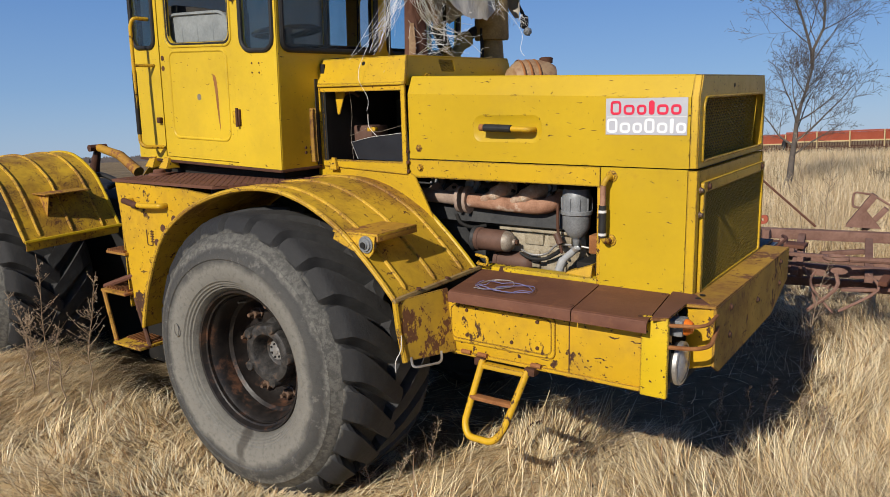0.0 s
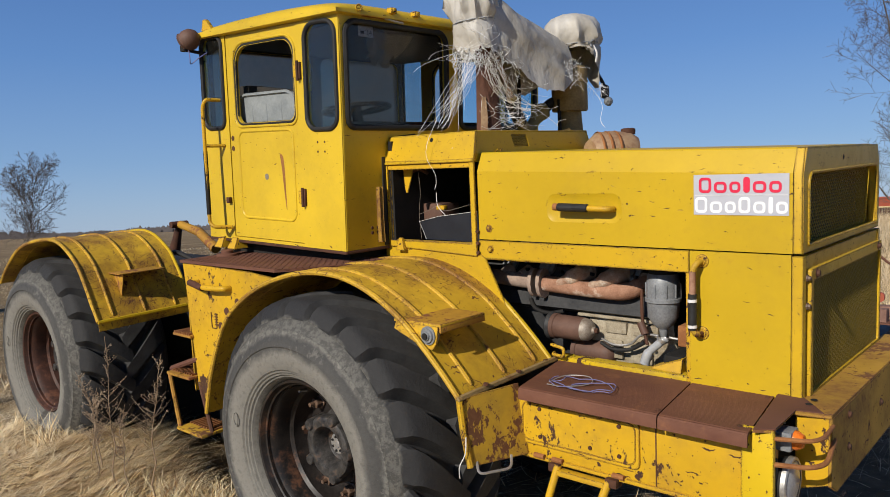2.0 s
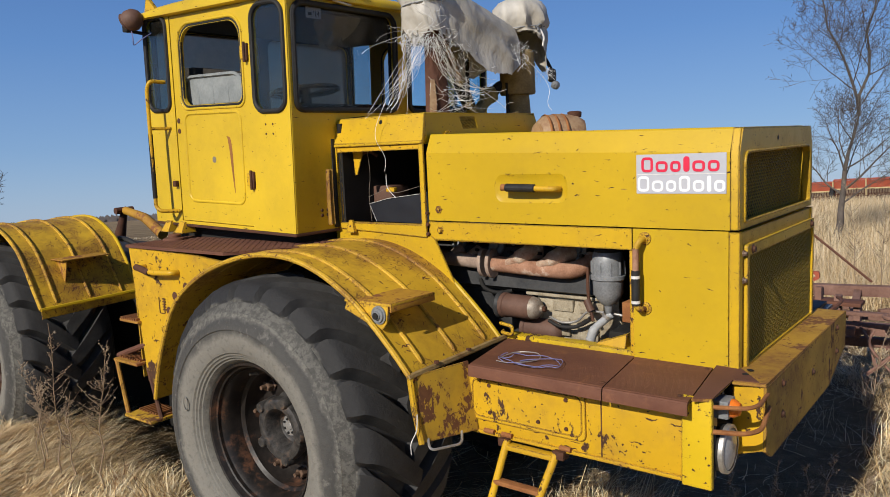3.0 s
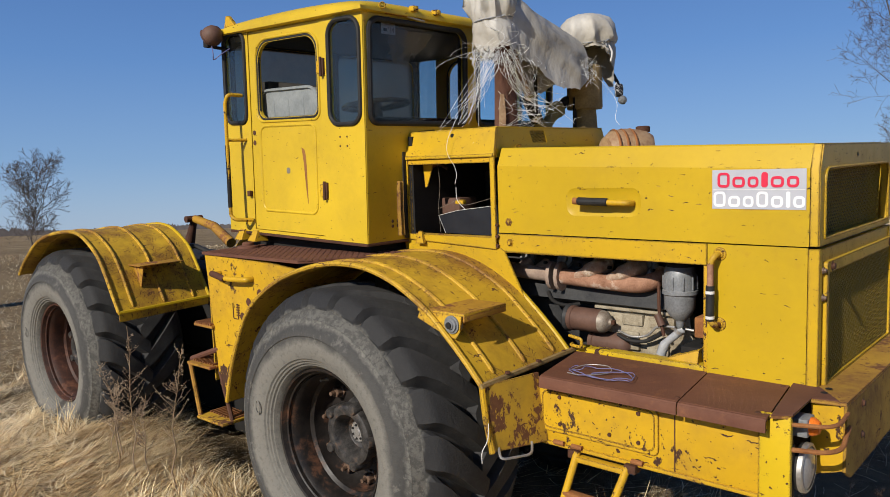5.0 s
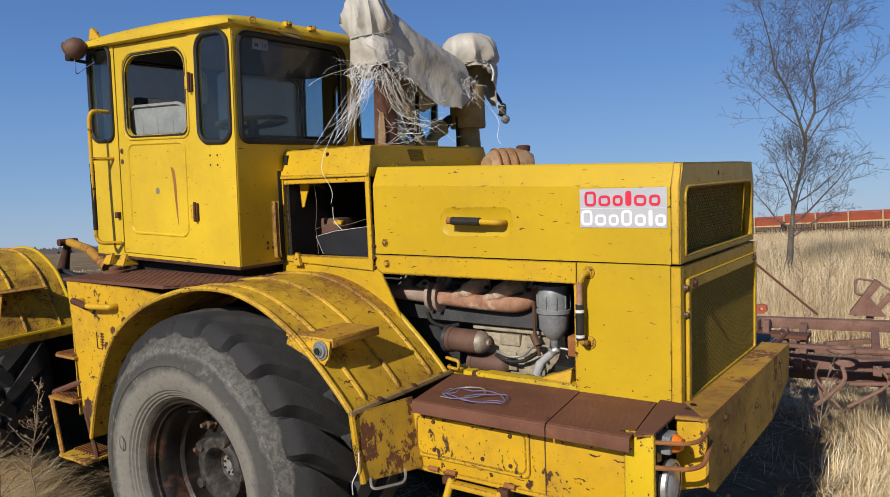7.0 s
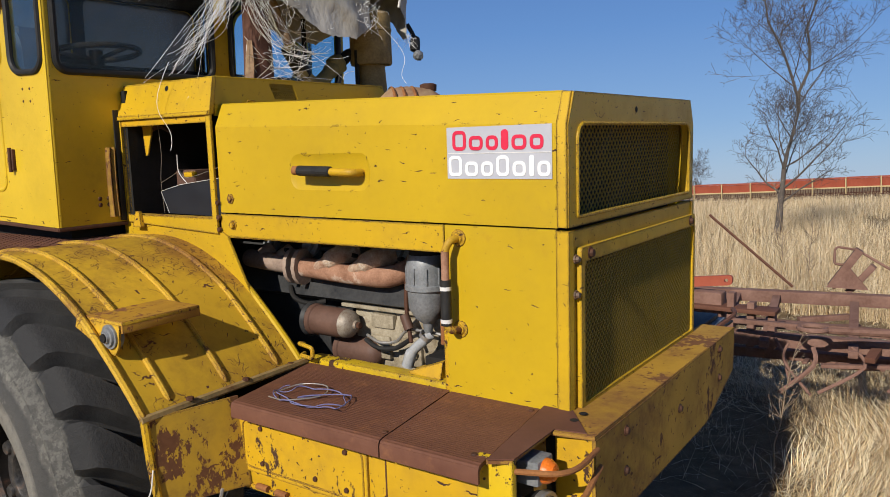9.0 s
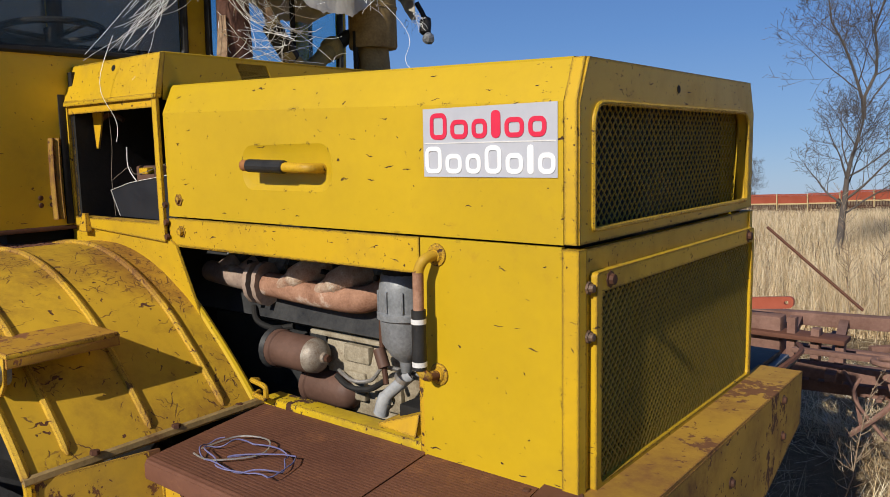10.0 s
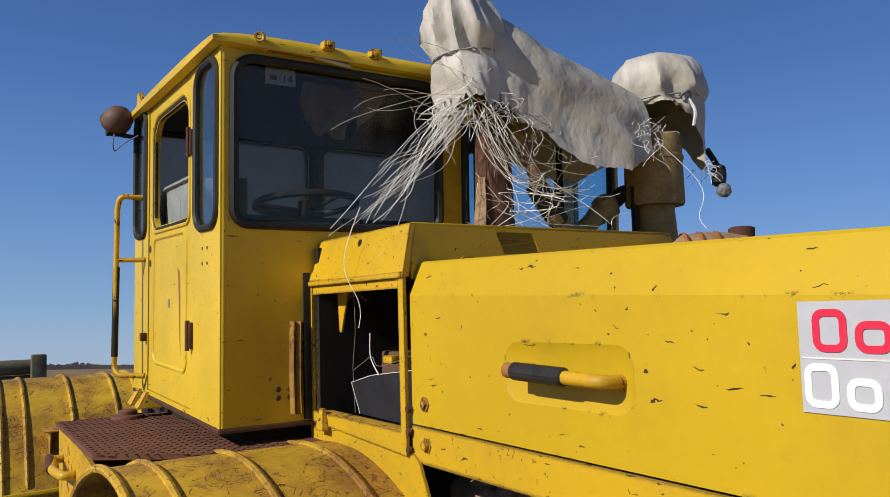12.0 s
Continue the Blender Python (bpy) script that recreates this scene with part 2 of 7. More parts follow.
M_RIM_RED = rough_metal("rusty_red_rim", (0.022, 0.014, 0.012), (0.085, 0.034, 0.022), 9, 0.6, 0.1, (0.14, 0.060, 0.035))
M_STEEL = rough_metal("bare_steel", (0.30, 0.29, 0.28), (0.55, 0.53, 0.50), 16, 0.45, 0.7)
M_GREYPAINT = rough_metal("grey_filter_paint", (0.11, 0.12, 0.13), (0.30, 0.31, 0.32), 15, 0.45, 0.2)
M_ENGINE = rough_metal("oily_grey_engine", (0.014, 0.015, 0.017), (0.05, 0.05, 0.05), 11, 0.55, 0.1)
M_SUMP = rough_metal("dirty_cream_engine_paint", (0.15, 0.115, 0.07), (0.44, 0.39, 0.29), 16, 0.6, 0.0, (0.10, 0.052, 0.026))
M_MANI = rough_metal("heat_rusted_manifold", (0.20, 0.095, 0.055), (0.42, 0.24, 0.16), 17, 0.9, 0.0, (0.60, 0.52, 0.43), bump=1.0)
M_CRUST = rough_metal("heat_crusted_manifold", (0.24, 0.12, 0.075), (0.50, 0.40, 0.30), 24, 0.9, 0.0, (0.66, 0.58, 0.48), bump=1.2)
M_ENDCAP = rough_metal("scuffed_filter_end", (0.16, 0.11, 0.075), (0.36, 0.33, 0.28), 22, 0.5, 0.2)
M_MANI_GREY = rough_metal("ashen_manifold", (0.20, 0.14, 0.11), (0.38, 0.29, 0.23), 13, 0.9, 0.0, (0.55, 0.46, 0.37))
M_FILTER = rough_metal("brown_filter_can", (0.085, 0.045, 0.032), (0.135, 0.075, 0.055), 9, 0.6)
M_BLACK = rough_metal("black_rubber", (0.010, 0.010, 0.011), (0.028, 0.027, 0.026), 20, 0.6)
M_SHEET = rough_metal("blue_black_sheet", (0.012, 0.014, 0.020), (0.022, 0.025, 0.033), 5, 0.55, bump=0.1)
# Near-black; on bay sheets, fillers and holes it stands in for shade.
M_DARK = rough_metal("near_black_steel", (0.008, 0.008, 0.008), (0.022, 0.020, 0.018), 8, 0.85)
M_CREAM = rough_metal("cream_rusty_drum", (0.20, 0.10, 0.055), (0.40, 0.29, 0.17), 7, 0.6, 0.0, (0.13, 0.050, 0.028))
M_TAN = rough_metal("tan_dusty_canister", (0.17, 0.11, 0.042), (0.34, 0.24, 0.10), 12, 0.7, 0.0, (0.12, 0.052, 0.020))
M_OLIVE = rough_metal("dusty_olive_pipe", (0.20, 0.15, 0.06), (0.34, 0.26, 0.10), 14, 0.75)
M_EXH = rough_metal("rusted_exhaust", (0.07, 0.032, 0.022), (0.14, 0.066, 0.045), 13, 0.85)
M_SEAT = rough_metal("pale_grey_seat_vinyl", (0.15, 0.165, 0.17), (0.27, 0.29, 0.29), 8, 0.6)
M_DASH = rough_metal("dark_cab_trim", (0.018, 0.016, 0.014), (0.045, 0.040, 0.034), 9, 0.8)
M_CLOTH = rough_metal("beige_headliner_cloth", (0.14, 0.12, 0.095), (0.24, 0.21, 0.17), 10, 0.95)
M_STRAP = rough_metal("white_tape", (0.55, 0.54, 0.52), (0.72, 0.71, 0.69), 20, 0.6)
M_MESH = rough_metal("olive_painted_mesh", (0.26, 0.185, 0.03), (0.40, 0.27, 0.035), 20, 0.6)
M_STICK = rough_metal("pale_grey_sticker_film", (0.40, 0.41, 0.46), (0.46, 0.47, 0.51), 4, 0.5, bump=0.05)
M_RED = rough_metal("red_sticker_film", (0.60, 0.02, 0.06), (0.66, 0.03, 0.07), 6, 0.5, bump=0.05)
M_WHITE = rough_metal("white_sticker_film", (0.74, 0.74, 0.76), (0.80, 0.80, 0.80), 6, 0.5, bump=0.05)
M_ORANGE = rough_metal("orange_lens", (0.55, 0.11, 0.01), (0.75, 0.19, 0.02), 20, 0.25)
M_LENS = rough_metal("clouded_lamp_glass", (0.24, 0.25, 0.26), (0.40, 0.41, 0.42), 12, 0.10)
M_BLUE = rough_metal("blue_cord", (0.10, 0.10, 0.24), (0.20, 0.20, 0.36), 30, 0.6)


def rubber():
    """Tyre rubber: black lugs, dust-grey sidewall with a dark ring and worn shoulder."""
    m, nt, p = material("dusty_tyre_rubber")
    n = Nodes(nt)
    sep = n.put("ShaderNodeSeparateXYZ", {0: n.co})
    r = n.math("SQRT", n.math("ADD", n.math("POWER", sep.outputs[0], 2.0), n.math("POWER", sep.outputs[2], 2.0)))
    r = n.math("ADD", r, n.math("MULTIPLY", n.math("SUBTRACT", n.noise(6, 6, 0.62), 0.5), 0.11))
    ring = n.ramp(r, [(0.36, (0.110, 0.104, 0.090)), (0.42, (0.155, 0.147, 0.129)), (0.520, (0.190, 0.181, 0.159)), (0.560, (0.070, 0.068, 0.064)), (0.612, (0.052, 0.051, 0.049)), (0.632, (0.140, 0.135, 0.120)), (0.685, (0.115, 0.111, 0.099)), (0.704, (0.022, 0.022, 0.023))])
    side = n.grey(sep.outputs[1], 0.03, 0.075, 1.0, 0.0)
    tread = n.mix(n.grey(n.noise(6, 6, 0.7), 0.35, 0.75), (0.030, 0.030, 0.031), (0.066, 0.065, 0.064))
    col = n.mix(side, tread, ring)
    col = n.mix(n.grey(n.noise(40, 5, 0.7), 0.50, 0.72, 0, 0.45), col, (0.035, 0.034, 0.033))
    run = n.math("ABSOLUTE", n.math("ADD", n.math("ADD", sep.outputs[0], 0.02), n.math("MULTIPLY", n.math("SUBTRACT", n.noise(9, 4, 0.6), 0.5), 0.09)))
    oil = n.math("MULTIPLY", n.grey(run, 0.045, 0.020), n.math("MULTIPLY", n.grey(sep.outputs[2], -0.37, -0.39), n.grey(sep.outputs[2], -0.60, -0.50)))
    col = n.mix(n.math("MULTIPLY", oil, 0.65), col, (0.030, 0.024, 0.019))
    scuffs = n.grey(n.noise((14, 14, 14), 8, 0.78), 0.56, 0.62, 0, 0.40)
    col = n.mix(n.math("MULTIPLY", n.math("MULTIPLY", scuffs, side), n.grey(r, 0.71, 0.68)), col, (0.22, 0.21, 0.185))
    # cracked, scabby band round the shoulder
    scabs = n.math("MULTIPLY", n.grey(n.noise(34, 7, 0.78), 0.47, 0.53), n.math("MULTIPLY", n.grey(r, 0.585, 0.635), n.grey(r, 0.715, 0.69)))
    col = n.mix(n.math("MULTIPLY", n.math("MULTIPLY", scabs, side), 0.6), col, (0.040, 0.039, 0.037))
    nt.links.new(col, p.inputs["Base Color"])
    p.inputs["Roughness"].default_value = 0.68
    p.inputs["Specular IOR Level"].default_value = 0.25
    nt.links.new(n.bump(n.math("ADD", n.noise(60, 5, 0.7), n.noise(22, 4, 0.7)), 0.55, 0.005), p.inputs["Normal"])
    return m


M_TYRE = rubber()


def glass(name, tint, gloss=0.9, film_lo=0.0, film_hi=0.035, reflect=0.035, dust_kind="ShaderNodeBsdfDiffuse"):
    m, nt, p = material(name)
    nt.nodes.remove(p)
    n = Nodes(nt)
    clear = n.put("ShaderNodeBsdfTransparent", {"Color": (*tint, 1)}).outputs[0]
    shine = n.put("ShaderNodeBsdfGlossy", {"Color": (gloss, gloss, gloss, 1), "Roughness": 0.02}).outputs[0]
    edge_on = n.put("ShaderNodeLayerWeight", {"Blend": 0.5}).outputs["Facing"]
    fres = n.math("ADD", reflect, n.math("MULTIPLY", n.math("POWER", edge_on, 4.0), 0.8))
    mixed = n.put("ShaderNodeMixShader", {0: fres, 1: clear, 2: shine}).outputs[0]
    dust = n.put(dust_kind, {"Color": (0.42, 0.38, 0.32, 1)}).outputs[0]
    film = n.put("ShaderNodeMixShader", {0: n.grey(n.noise(4, 6, 0.7), 0.35, 0.75, film_lo, film_hi), 1: mixed, 2: dust}).outputs[0]
    nt.links.new(film, nt.nodes["Material Output"].inputs["Surface"])
    return m


M_GLASS = glass("dusty_window_glass", (0.78, 0.90, 0.93))
M_GLASS_GREY = glass("dust_greyed_window_glass", (0.62, 0.58, 0.52), 0.9, 0.42, 0.62, 0.02, "ShaderNodeBsdfTranslucent")
M_GLASS_FRONT = glass("dusty_windscreen_glass", (0.78, 0.77, 0.75), 0.9, 0.0, 0.035, 0.02)


def sacking():
    """Woven polypropylene sack, off-white, faintly ribbed and stained; light passes through a little."""
    m, nt, p = material("white_woven_sack")
    n = Nodes(nt)
    f = n.noise(3, 6, 0.65)
    nt.links.new(n.mix(n.grey(f, 0.35, 0.7), (0.33, 0.30, 0.25), (0.54, 0.52, 0.48)), p.inputs["Base Color"])
    p.inputs["Roughness"].default_value = 0.6
    p.inputs["Subsurface Weight"].default_value = 0.0
    ridge = n.math("ABSOLUTE", n.math("SUBTRACT", n.noise((7, 7, 5), 3, 0.5), 0.5))
    fine = n.math("ABSOLUTE", n.math("SUBTRACT", n.noise((22, 22, 16), 2, 0.5), 0.5))
    h = n.math("ADD", n.math("MULTIPLY", ridge, 1.6), n.math("ADD", n.math("MULTIPLY", fine, 0.35), n.math("MULTIPLY", n.noise(180, 2), 0.04)))
    nt.links.new(n.bump(h, 0.35, 0.03), p.inputs["Normal"])
    return m


M_SACK = sacking()
M_THREAD = rough_metal("frayed_white_thread", (0.60, 0.60, 0.59), (0.78, 0.78, 0.78), 20, 0.6, bump=0.0)


def straw(name, tones, deep, through=0.15):
    """Dry grass: each blade takes its own tone; light shines through the blades."""
    m, nt, p = material(name)
    n = Nodes(nt)
    rnd = nt.nodes.new("ShaderNodeNewGeometry").outputs["Random Per Island"]
    col = n.ramp(rnd, [(q, c) for q, c in zip((0.0, 0.14, 0.30, 0.55, 1.0), tones)])
    patch = n.math("MULTIPLY", n.grey(n.noise(1.1, 5, 0.65), 0.44, 0.64), n.grey(n.noise(6.0, 5, 0.65), 0.42, 0.62, 0.05, 0.85))
    col = n.mix(patch, col, deep)
    nt.links.new(col, p.inputs["Base Color"])
    p.inputs["Roughness"].default_value = 0.5
    p.inputs["Specular IOR Level"].default_value = 0.35
    thin = n.put("ShaderNodeBsdfTranslucent", {"Color": col}).outputs[0]
    both = n.put("ShaderNodeMixShader", {0: through, 1: p.outputs[0], 2: thin}).outputs[0]
    nt.links.new(both, nt.nodes["Material Output"].inputs["Surface"])
    return m


M_STRAW = straw("dry_straw", ((0.12, 0.065, 0.032), (0.36, 0.21, 0.095), (0.74, 0.54, 0.27), (0.92, 0.75, 0.45), (0.98, 0.89, 0.66)), (0.42, 0.27, 0.125))
M_TALL = straw("dry_tall_grass", ((0.22, 0.14, 0.075), (0.44, 0.31, 0.16), (0.64, 0.47, 0.26), (0.79, 0.63, 0.39), (0.88, 0.77, 0.55)), (0.46, 0.32, 0.17))
M_WEED = straw("dry_weed", ((0.085, 0.052, 0.034), (0.14, 0.092, 0.058), (0.20, 0.14, 0.09), (0.28, 0.205, 0.135), (0.40, 0.32, 0.225)), (0.13, 0.085, 0.052), 0.0)


def earth():
    m, nt, p = material("dry_grass_ground")
    n = Nodes(nt)
    f = n.math("ADD", n.math("MULTIPLY", n.noise(0.12, 6, 0.6), 0.5), n.math("MULTIPLY", n.noise(6, 6, 0.7), 0.5))
    col = n.ramp(f, [(0.33, (0.13, 0.090, 0.050)), (0.5, (0.24, 0.175, 0.10)), (0.66, (0.38, 0.295, 0.175))])
    nt.links.new(col, p.inputs["Base Color"])
    p.inputs["Roughness"].default_value = 0.95
    p.inputs["Specular IOR Level"].default_value = 0.1
    nt.links.new(n.bump(n.math("ADD", n.noise(9, 8, 0.75), n.noise(60, 4)), 0.9, 0.05), p.inputs["Normal"])
    return m


M_EARTH = earth()
M_BARK = rough_metal("grey_bark", (0.065, 0.052, 0.042), (0.135, 0.115, 0.10), 9, 0.9)
M_WRECK = rough_metal("rusted_harrow_steel", (0.13, 0.066, 0.048), (0.25, 0.145, 0.112), 6, 0.85)
M_DRILL = rough_metal("faded_red_drill_paint", (0.28, 0.060, 0.032), (0.40, 0.105, 0.06), 1.2, 0.6)
M_DRILL_LO = rough_metal("cream_drill_paint", (0.40, 0.30, 0.14), (0.55, 0.43, 0.24), 2, 0.7)


# ---- builders ----
def part(name, bm, mat, parent=None, label="", at=None, smooth=40.0, kind=""):
    """Links a bmesh as one mesh object under a thing or part."""
    bmesh.ops.recalc_face_normals(bm, faces=bm.faces)
    me = bpy.data.meshes.new(name)
    bm.to_mesh(me)
    bm.free()
    me.materials.append(mat)
    if smooth and len(me.polygons):
        me.shade_smooth()
        me.set_sharp_from_angle(angle=radians(smooth))
    ob = new(name, me)
    if parent is not None:
        ob.parent = parent
    if at is not None:
        ob.matrix_basis = at
    return tagged(ob, label=label, kind=kind)


def twin(ob, parent, m):
    """A second object on the same mesh, with its parts."""
    got = ob.copy()
    scene.collection.objects.link(got)
    got.parent, got.matrix_basis = parent, m
    for child in ob.children:
        twin(child, got, child.matrix_basis.copy())
    return got


def add_box(bm, x0, x1, y0, y1, z0, z1, bevel=0.0, m=None):
    vs = bmesh.ops.create_cube(bm, size=1.0)["verts"]
    for v in vs:
        v.co = Vector((x0 + (v.co.x + 0.5) * (x1 - x0), y0 + (v.co.y + 0.5) * (y1 - y0), z0 + (v.co.z + 0.5) * (z1 - z0)))
    if bevel:
        es = list({e for v in vs for e in v.link_edges})
        got = bmesh.ops.bevel(bm, geom=es, offset=bevel, segments=2, affect="EDGES", profile=0.6)
        vs = got["verts"]
    if m is not None:
        bmesh.ops.transform(bm, matrix=m, verts=list({v for v in vs}))
    return bm


def box(*a, bevel=0.004, m=None):
    return add_box(bmesh.new(), *a, bevel=bevel, m=m)


def add_tube(bm, pts, r, n=10, closed=False, caps=True):
    """A round bar along points; r is one radius or one for each point."""
    pts = [Vector(p) for p in pts]
    k = len(pts)
    rs = r if isinstance(r, (list, tuple)) else [r] * k
    rings, side = [], None
    for i, p in enumerate(pts):
        a = pts[(i - 1) % k] if closed or i else p
        b = pts[(i + 1) % k] if closed or i < k - 1 else p
        d = (b - a).normalized()
        if side is None:
            side = d.orthogonal().normalized()
        side = (side - d * side.dot(d)).normalized()
        up = d.cross(side)
        rings.append([bm.verts.new(p + rs[i] * (side * math.cos(2 * math.pi * j / n) + up * math.sin(2 * math.pi * j / n))) for j in range(n)])
    for i in range(k if closed else k - 1):
        A, B = rings[i], rings[(i + 1) % k]
        off = 0
        if closed and i == k - 1:
            off = min(range(n), key=lambda o: (A[0].co - B[o].co).length)
        for j in range(n):
            bm.faces.new((A[j], A[(j + 1) % n], B[(j + 1 + off) % n], B[(j + off) % n]))
    if caps and not closed:
        bm.faces.new(rings[0]), bm.faces.new(rings[-1])
    return bm


def tube(pts, r, n=10, closed=False):
    return add_tube(bmesh.new(), pts, r, n, closed)


def arc_path(pts, r=0.03, n=5):
    """A polyline with rounded corners."""
    pts = [Vector(p) for p in pts]
    out = [pts[0]]
    for a, b, c in zip(pts, pts[1:], pts[2:]):
        ra = min(r, (a - b).length * 0.45, (c - b).length * 0.45)
        p, q = b + (a - b).normalized() * ra, b + (c - b).normalized() * ra
        for i in range(n + 1):
            t = i / n
            out.append(p * (1 - t) ** 2 + b * 2 * t * (1 - t) + q * t * t)
    return out + [pts[-1]]


def add_lathe(bm, profile, m=None, n=40, caps=True):
    """A turned form about the local z axis: profile of (radius, height)."""
    m = m or Matrix()
    rings = [[bm.verts.new(m @ Vector((r * math.cos(2 * math.pi * j / n), r * math.sin(2 * math.pi * j / n), h))) for j in range(n)] for r, h in profile]
    for A, B in zip(rings, rings[1:]):
        for j in range(n):
            bm.faces.new((A[j], A[(j + 1) % n], B[(j + 1) % n], B[j]))
    if caps:
        bm.faces.new(rings[0]), bm.faces.new(rings[-1])
    return bm


def lathe(profile, m=None, n=40, caps=True):
    return add_lathe(bmesh.new(), profile, m, n, caps)


def toward_y(x, y, z):
    """A frame at a place whose z axis points at the near side (-y)."""
    return pose(x, y, z, 90, 0, 0)


def toward_x(x, y, z):
    return pose(x, y, z, 0, 90, 0)


def rounded(x0, x1, z0, z1, r, n=6):
    """A rounded rectangle in two coordinates, anticlockwise."""
    rs = r if isinstance(r, (list, tuple)) else [r] * 4
    out = []
    for (cx, cz, a0), q in zip(((x1, z0, -90), (x1, z1, 0), (x0, z1, 90), (x0, z0, 180)), rs):
        ox = cx - q if cx == x1 else cx + q
        oz = cz + q if cz == z0 else cz - q
        for i in range(n + 1):
            a = radians(a0 + 90 * i / n)
            out.append((ox + q * math.cos(a), oz + q * math.sin(a)))
    return out


def add_plate(bm, outer, holes, place, thick):
    """Sheet with holes: outlines in (u, v); place(u, v, w) gives the point at depth w."""
    loops = [outer] + list(holes)
    front, edges = [], []
    for lp in loops:
        vs = [bm.verts.new(place(u, v, 0.0)) for u, v in lp]
        front.append(vs)
        edges += [bm.edges.new((a, b)) for a, b in zip(vs, vs[1:] + vs[:1])]
    faces = [f for f in bmesh.ops.triangle_fill(bm, use_beauty=True, use_dissolve=False, edges=edges)["geom"] if isinstance(f, bmesh.types.BMFace)]
    back = {}
    for lp, vs in zip(loops, front):
        for (u, v), w in zip(lp, vs):
            back[w] = bm.verts.new(place(u, v, thick))
    for f in faces:
        bm.faces.new([back[v] for v in reversed(f.verts)])
    for vs in front:
        for a, b in zip(vs, vs[1:] + vs[:1]):
            bm.faces.new((a, b, back[b], back[a]))
    return bm


def plate_y(outer, holes, y, thick=0.02):
    return add_plate(bmesh.new(), outer, holes, lambda u, v, w: Vector((u, y + w, v)), thick)


def plate_x(outer, holes, x, thick=0.02):
    return add_plate(bmesh.new(), outer, holes, lambda u, v, w: Vector((x - w, u, v)), thick)


def plate_z(outer, holes, z, thick=0.02):
    return add_plate(bmesh.new(), outer, holes, lambda u, v, w: Vector((u, v, z - w)), thick)


def rect(a, b, c, d):
    return [(a, c), (b, c), (b, d), (a, d)]


def add_strip(bm, path, thick, y0, y1):
    """A bent sheet: (x, z) path with thickness inwards, from y0 to y1."""
    k = len(path)
    rows = []
    for i, (x, z) in enumerate(path):
        a, b = path[max(i - 1, 0)], path[min(i + 1, k - 1)]
        d = Vector((b[0] - a[0], b[1] - a[1])).normalized()
        nx, nz = d.y, -d.x
        rows.append([bm.verts.new((x, y0, z)), bm.verts.new((x, y1, z)), bm.verts.new((x + nx * thick, y1, z + nz * thick)), bm.verts.new((x + nx * thick, y0, z + nz * thick))])
    for A, B in zip(rows, rows[1:]):
        for j in range(4):
            bm.faces.new((A[j], A[(j + 1) % 4], B[(j + 1) % 4], B[j]))
    bm.faces.new(rows[0]), bm.faces.new(rows[-1])
    return bm


def smooth_path(pts, n=6):
    """Catmull-Rom through 2D points."""
    out = []
    for i in range(len(pts) - 1):
        p0, p1, p2, p3 = pts[max(i - 1, 0)], pts[i], pts[i + 1], pts[min(i + 2, len(pts) - 1)]
        for j in range(n):
            t = j / n
            out.append(tuple(0.5 * (2 * b + (c - a) * t + (2 * a - 5 * b + 4 * c - d) * t * t + (3 * b - 3 * c + d - a) * t ** 3) for a, b, c, d in zip(p0, p1, p2, p3)))
    return out + [tuple(pts[-1])]


def smooth3(pts, n=6):
    return smooth_path([tuple(p) for p in pts], n)


def thing(name, label, category, m=None, **more):
    ob = new(name)
    if m is not None:
        ob.matrix_basis = m
    return tagged(ob, label=label, category=category, **more)


# ---- ground ----
def ground_z(x, y):
    s = -0.0477 * x + 0.0530 * y
    mound = 0.36 * math.exp(-(((x + 2.5) / 1.5) ** 2) - ((y + 0.2) / 1.2) ** 2)
    mound += 0.15 * math.exp(-(((x - 1.35) / 0.85) ** 2) - ((y - 0.75) / 0.75) ** 2)
    mound -= 0.40 * math.exp(-(((x + 1.75) / 0.75) ** 2) - ((y - 0.95) / 0.62) ** 2)
    return 1.2 * math.tanh(s / 1.2) * math.exp(-(x * x + y * y) / 3600) + mound + 0.035 * noise.noise((x * 0.9, y * 0.9, 0)) + 0.02 * noise.noise((x * 3, y * 3, 5))


def build_ground():
    def steps(lo, hi):
        near = [lo + i * 0.2 for i in range(int((hi - lo) / 0.2) + 1)]
        out, d = [], 0.2
        a = near[-1]
        while a < 2500:
            d *= 1.22
            a += d
            out.append(a)
        back, d = [], 0.2
        b = near[0]
        while b > -2500:
            d *= 1.22
            b -= d
            back.append(b)
        return back[::-1] + near + out

    xs, ys = steps(-5, 6), steps(-4, 8)
    verts = [(x, y, ground_z(x, y)) for y in ys for x in xs]
    w = len(xs)
    faces = [(j * w + i, j * w + i + 1, (j + 1) * w + i + 1, (j + 1) * w + i) for j in range(len(ys) - 1) for i in range(w - 1)]
    me = bpy.data.meshes.new("ground")
    me.from_pydata(verts, [], faces)
    me.materials.append(M_EARTH)
    me.shade_smooth()
    tagged(new("ground", me), "dry steppe ground covered with yellow dead grass", "ground", kind="structure")


build_ground()

# ---- tractor ----
tractor = thing("tractor", "old yellow articulated tractor with chipped rusty paint on dry grass", "tractor", TILT)
YC = 1.285


def far(y):
    return 2 * YC - y


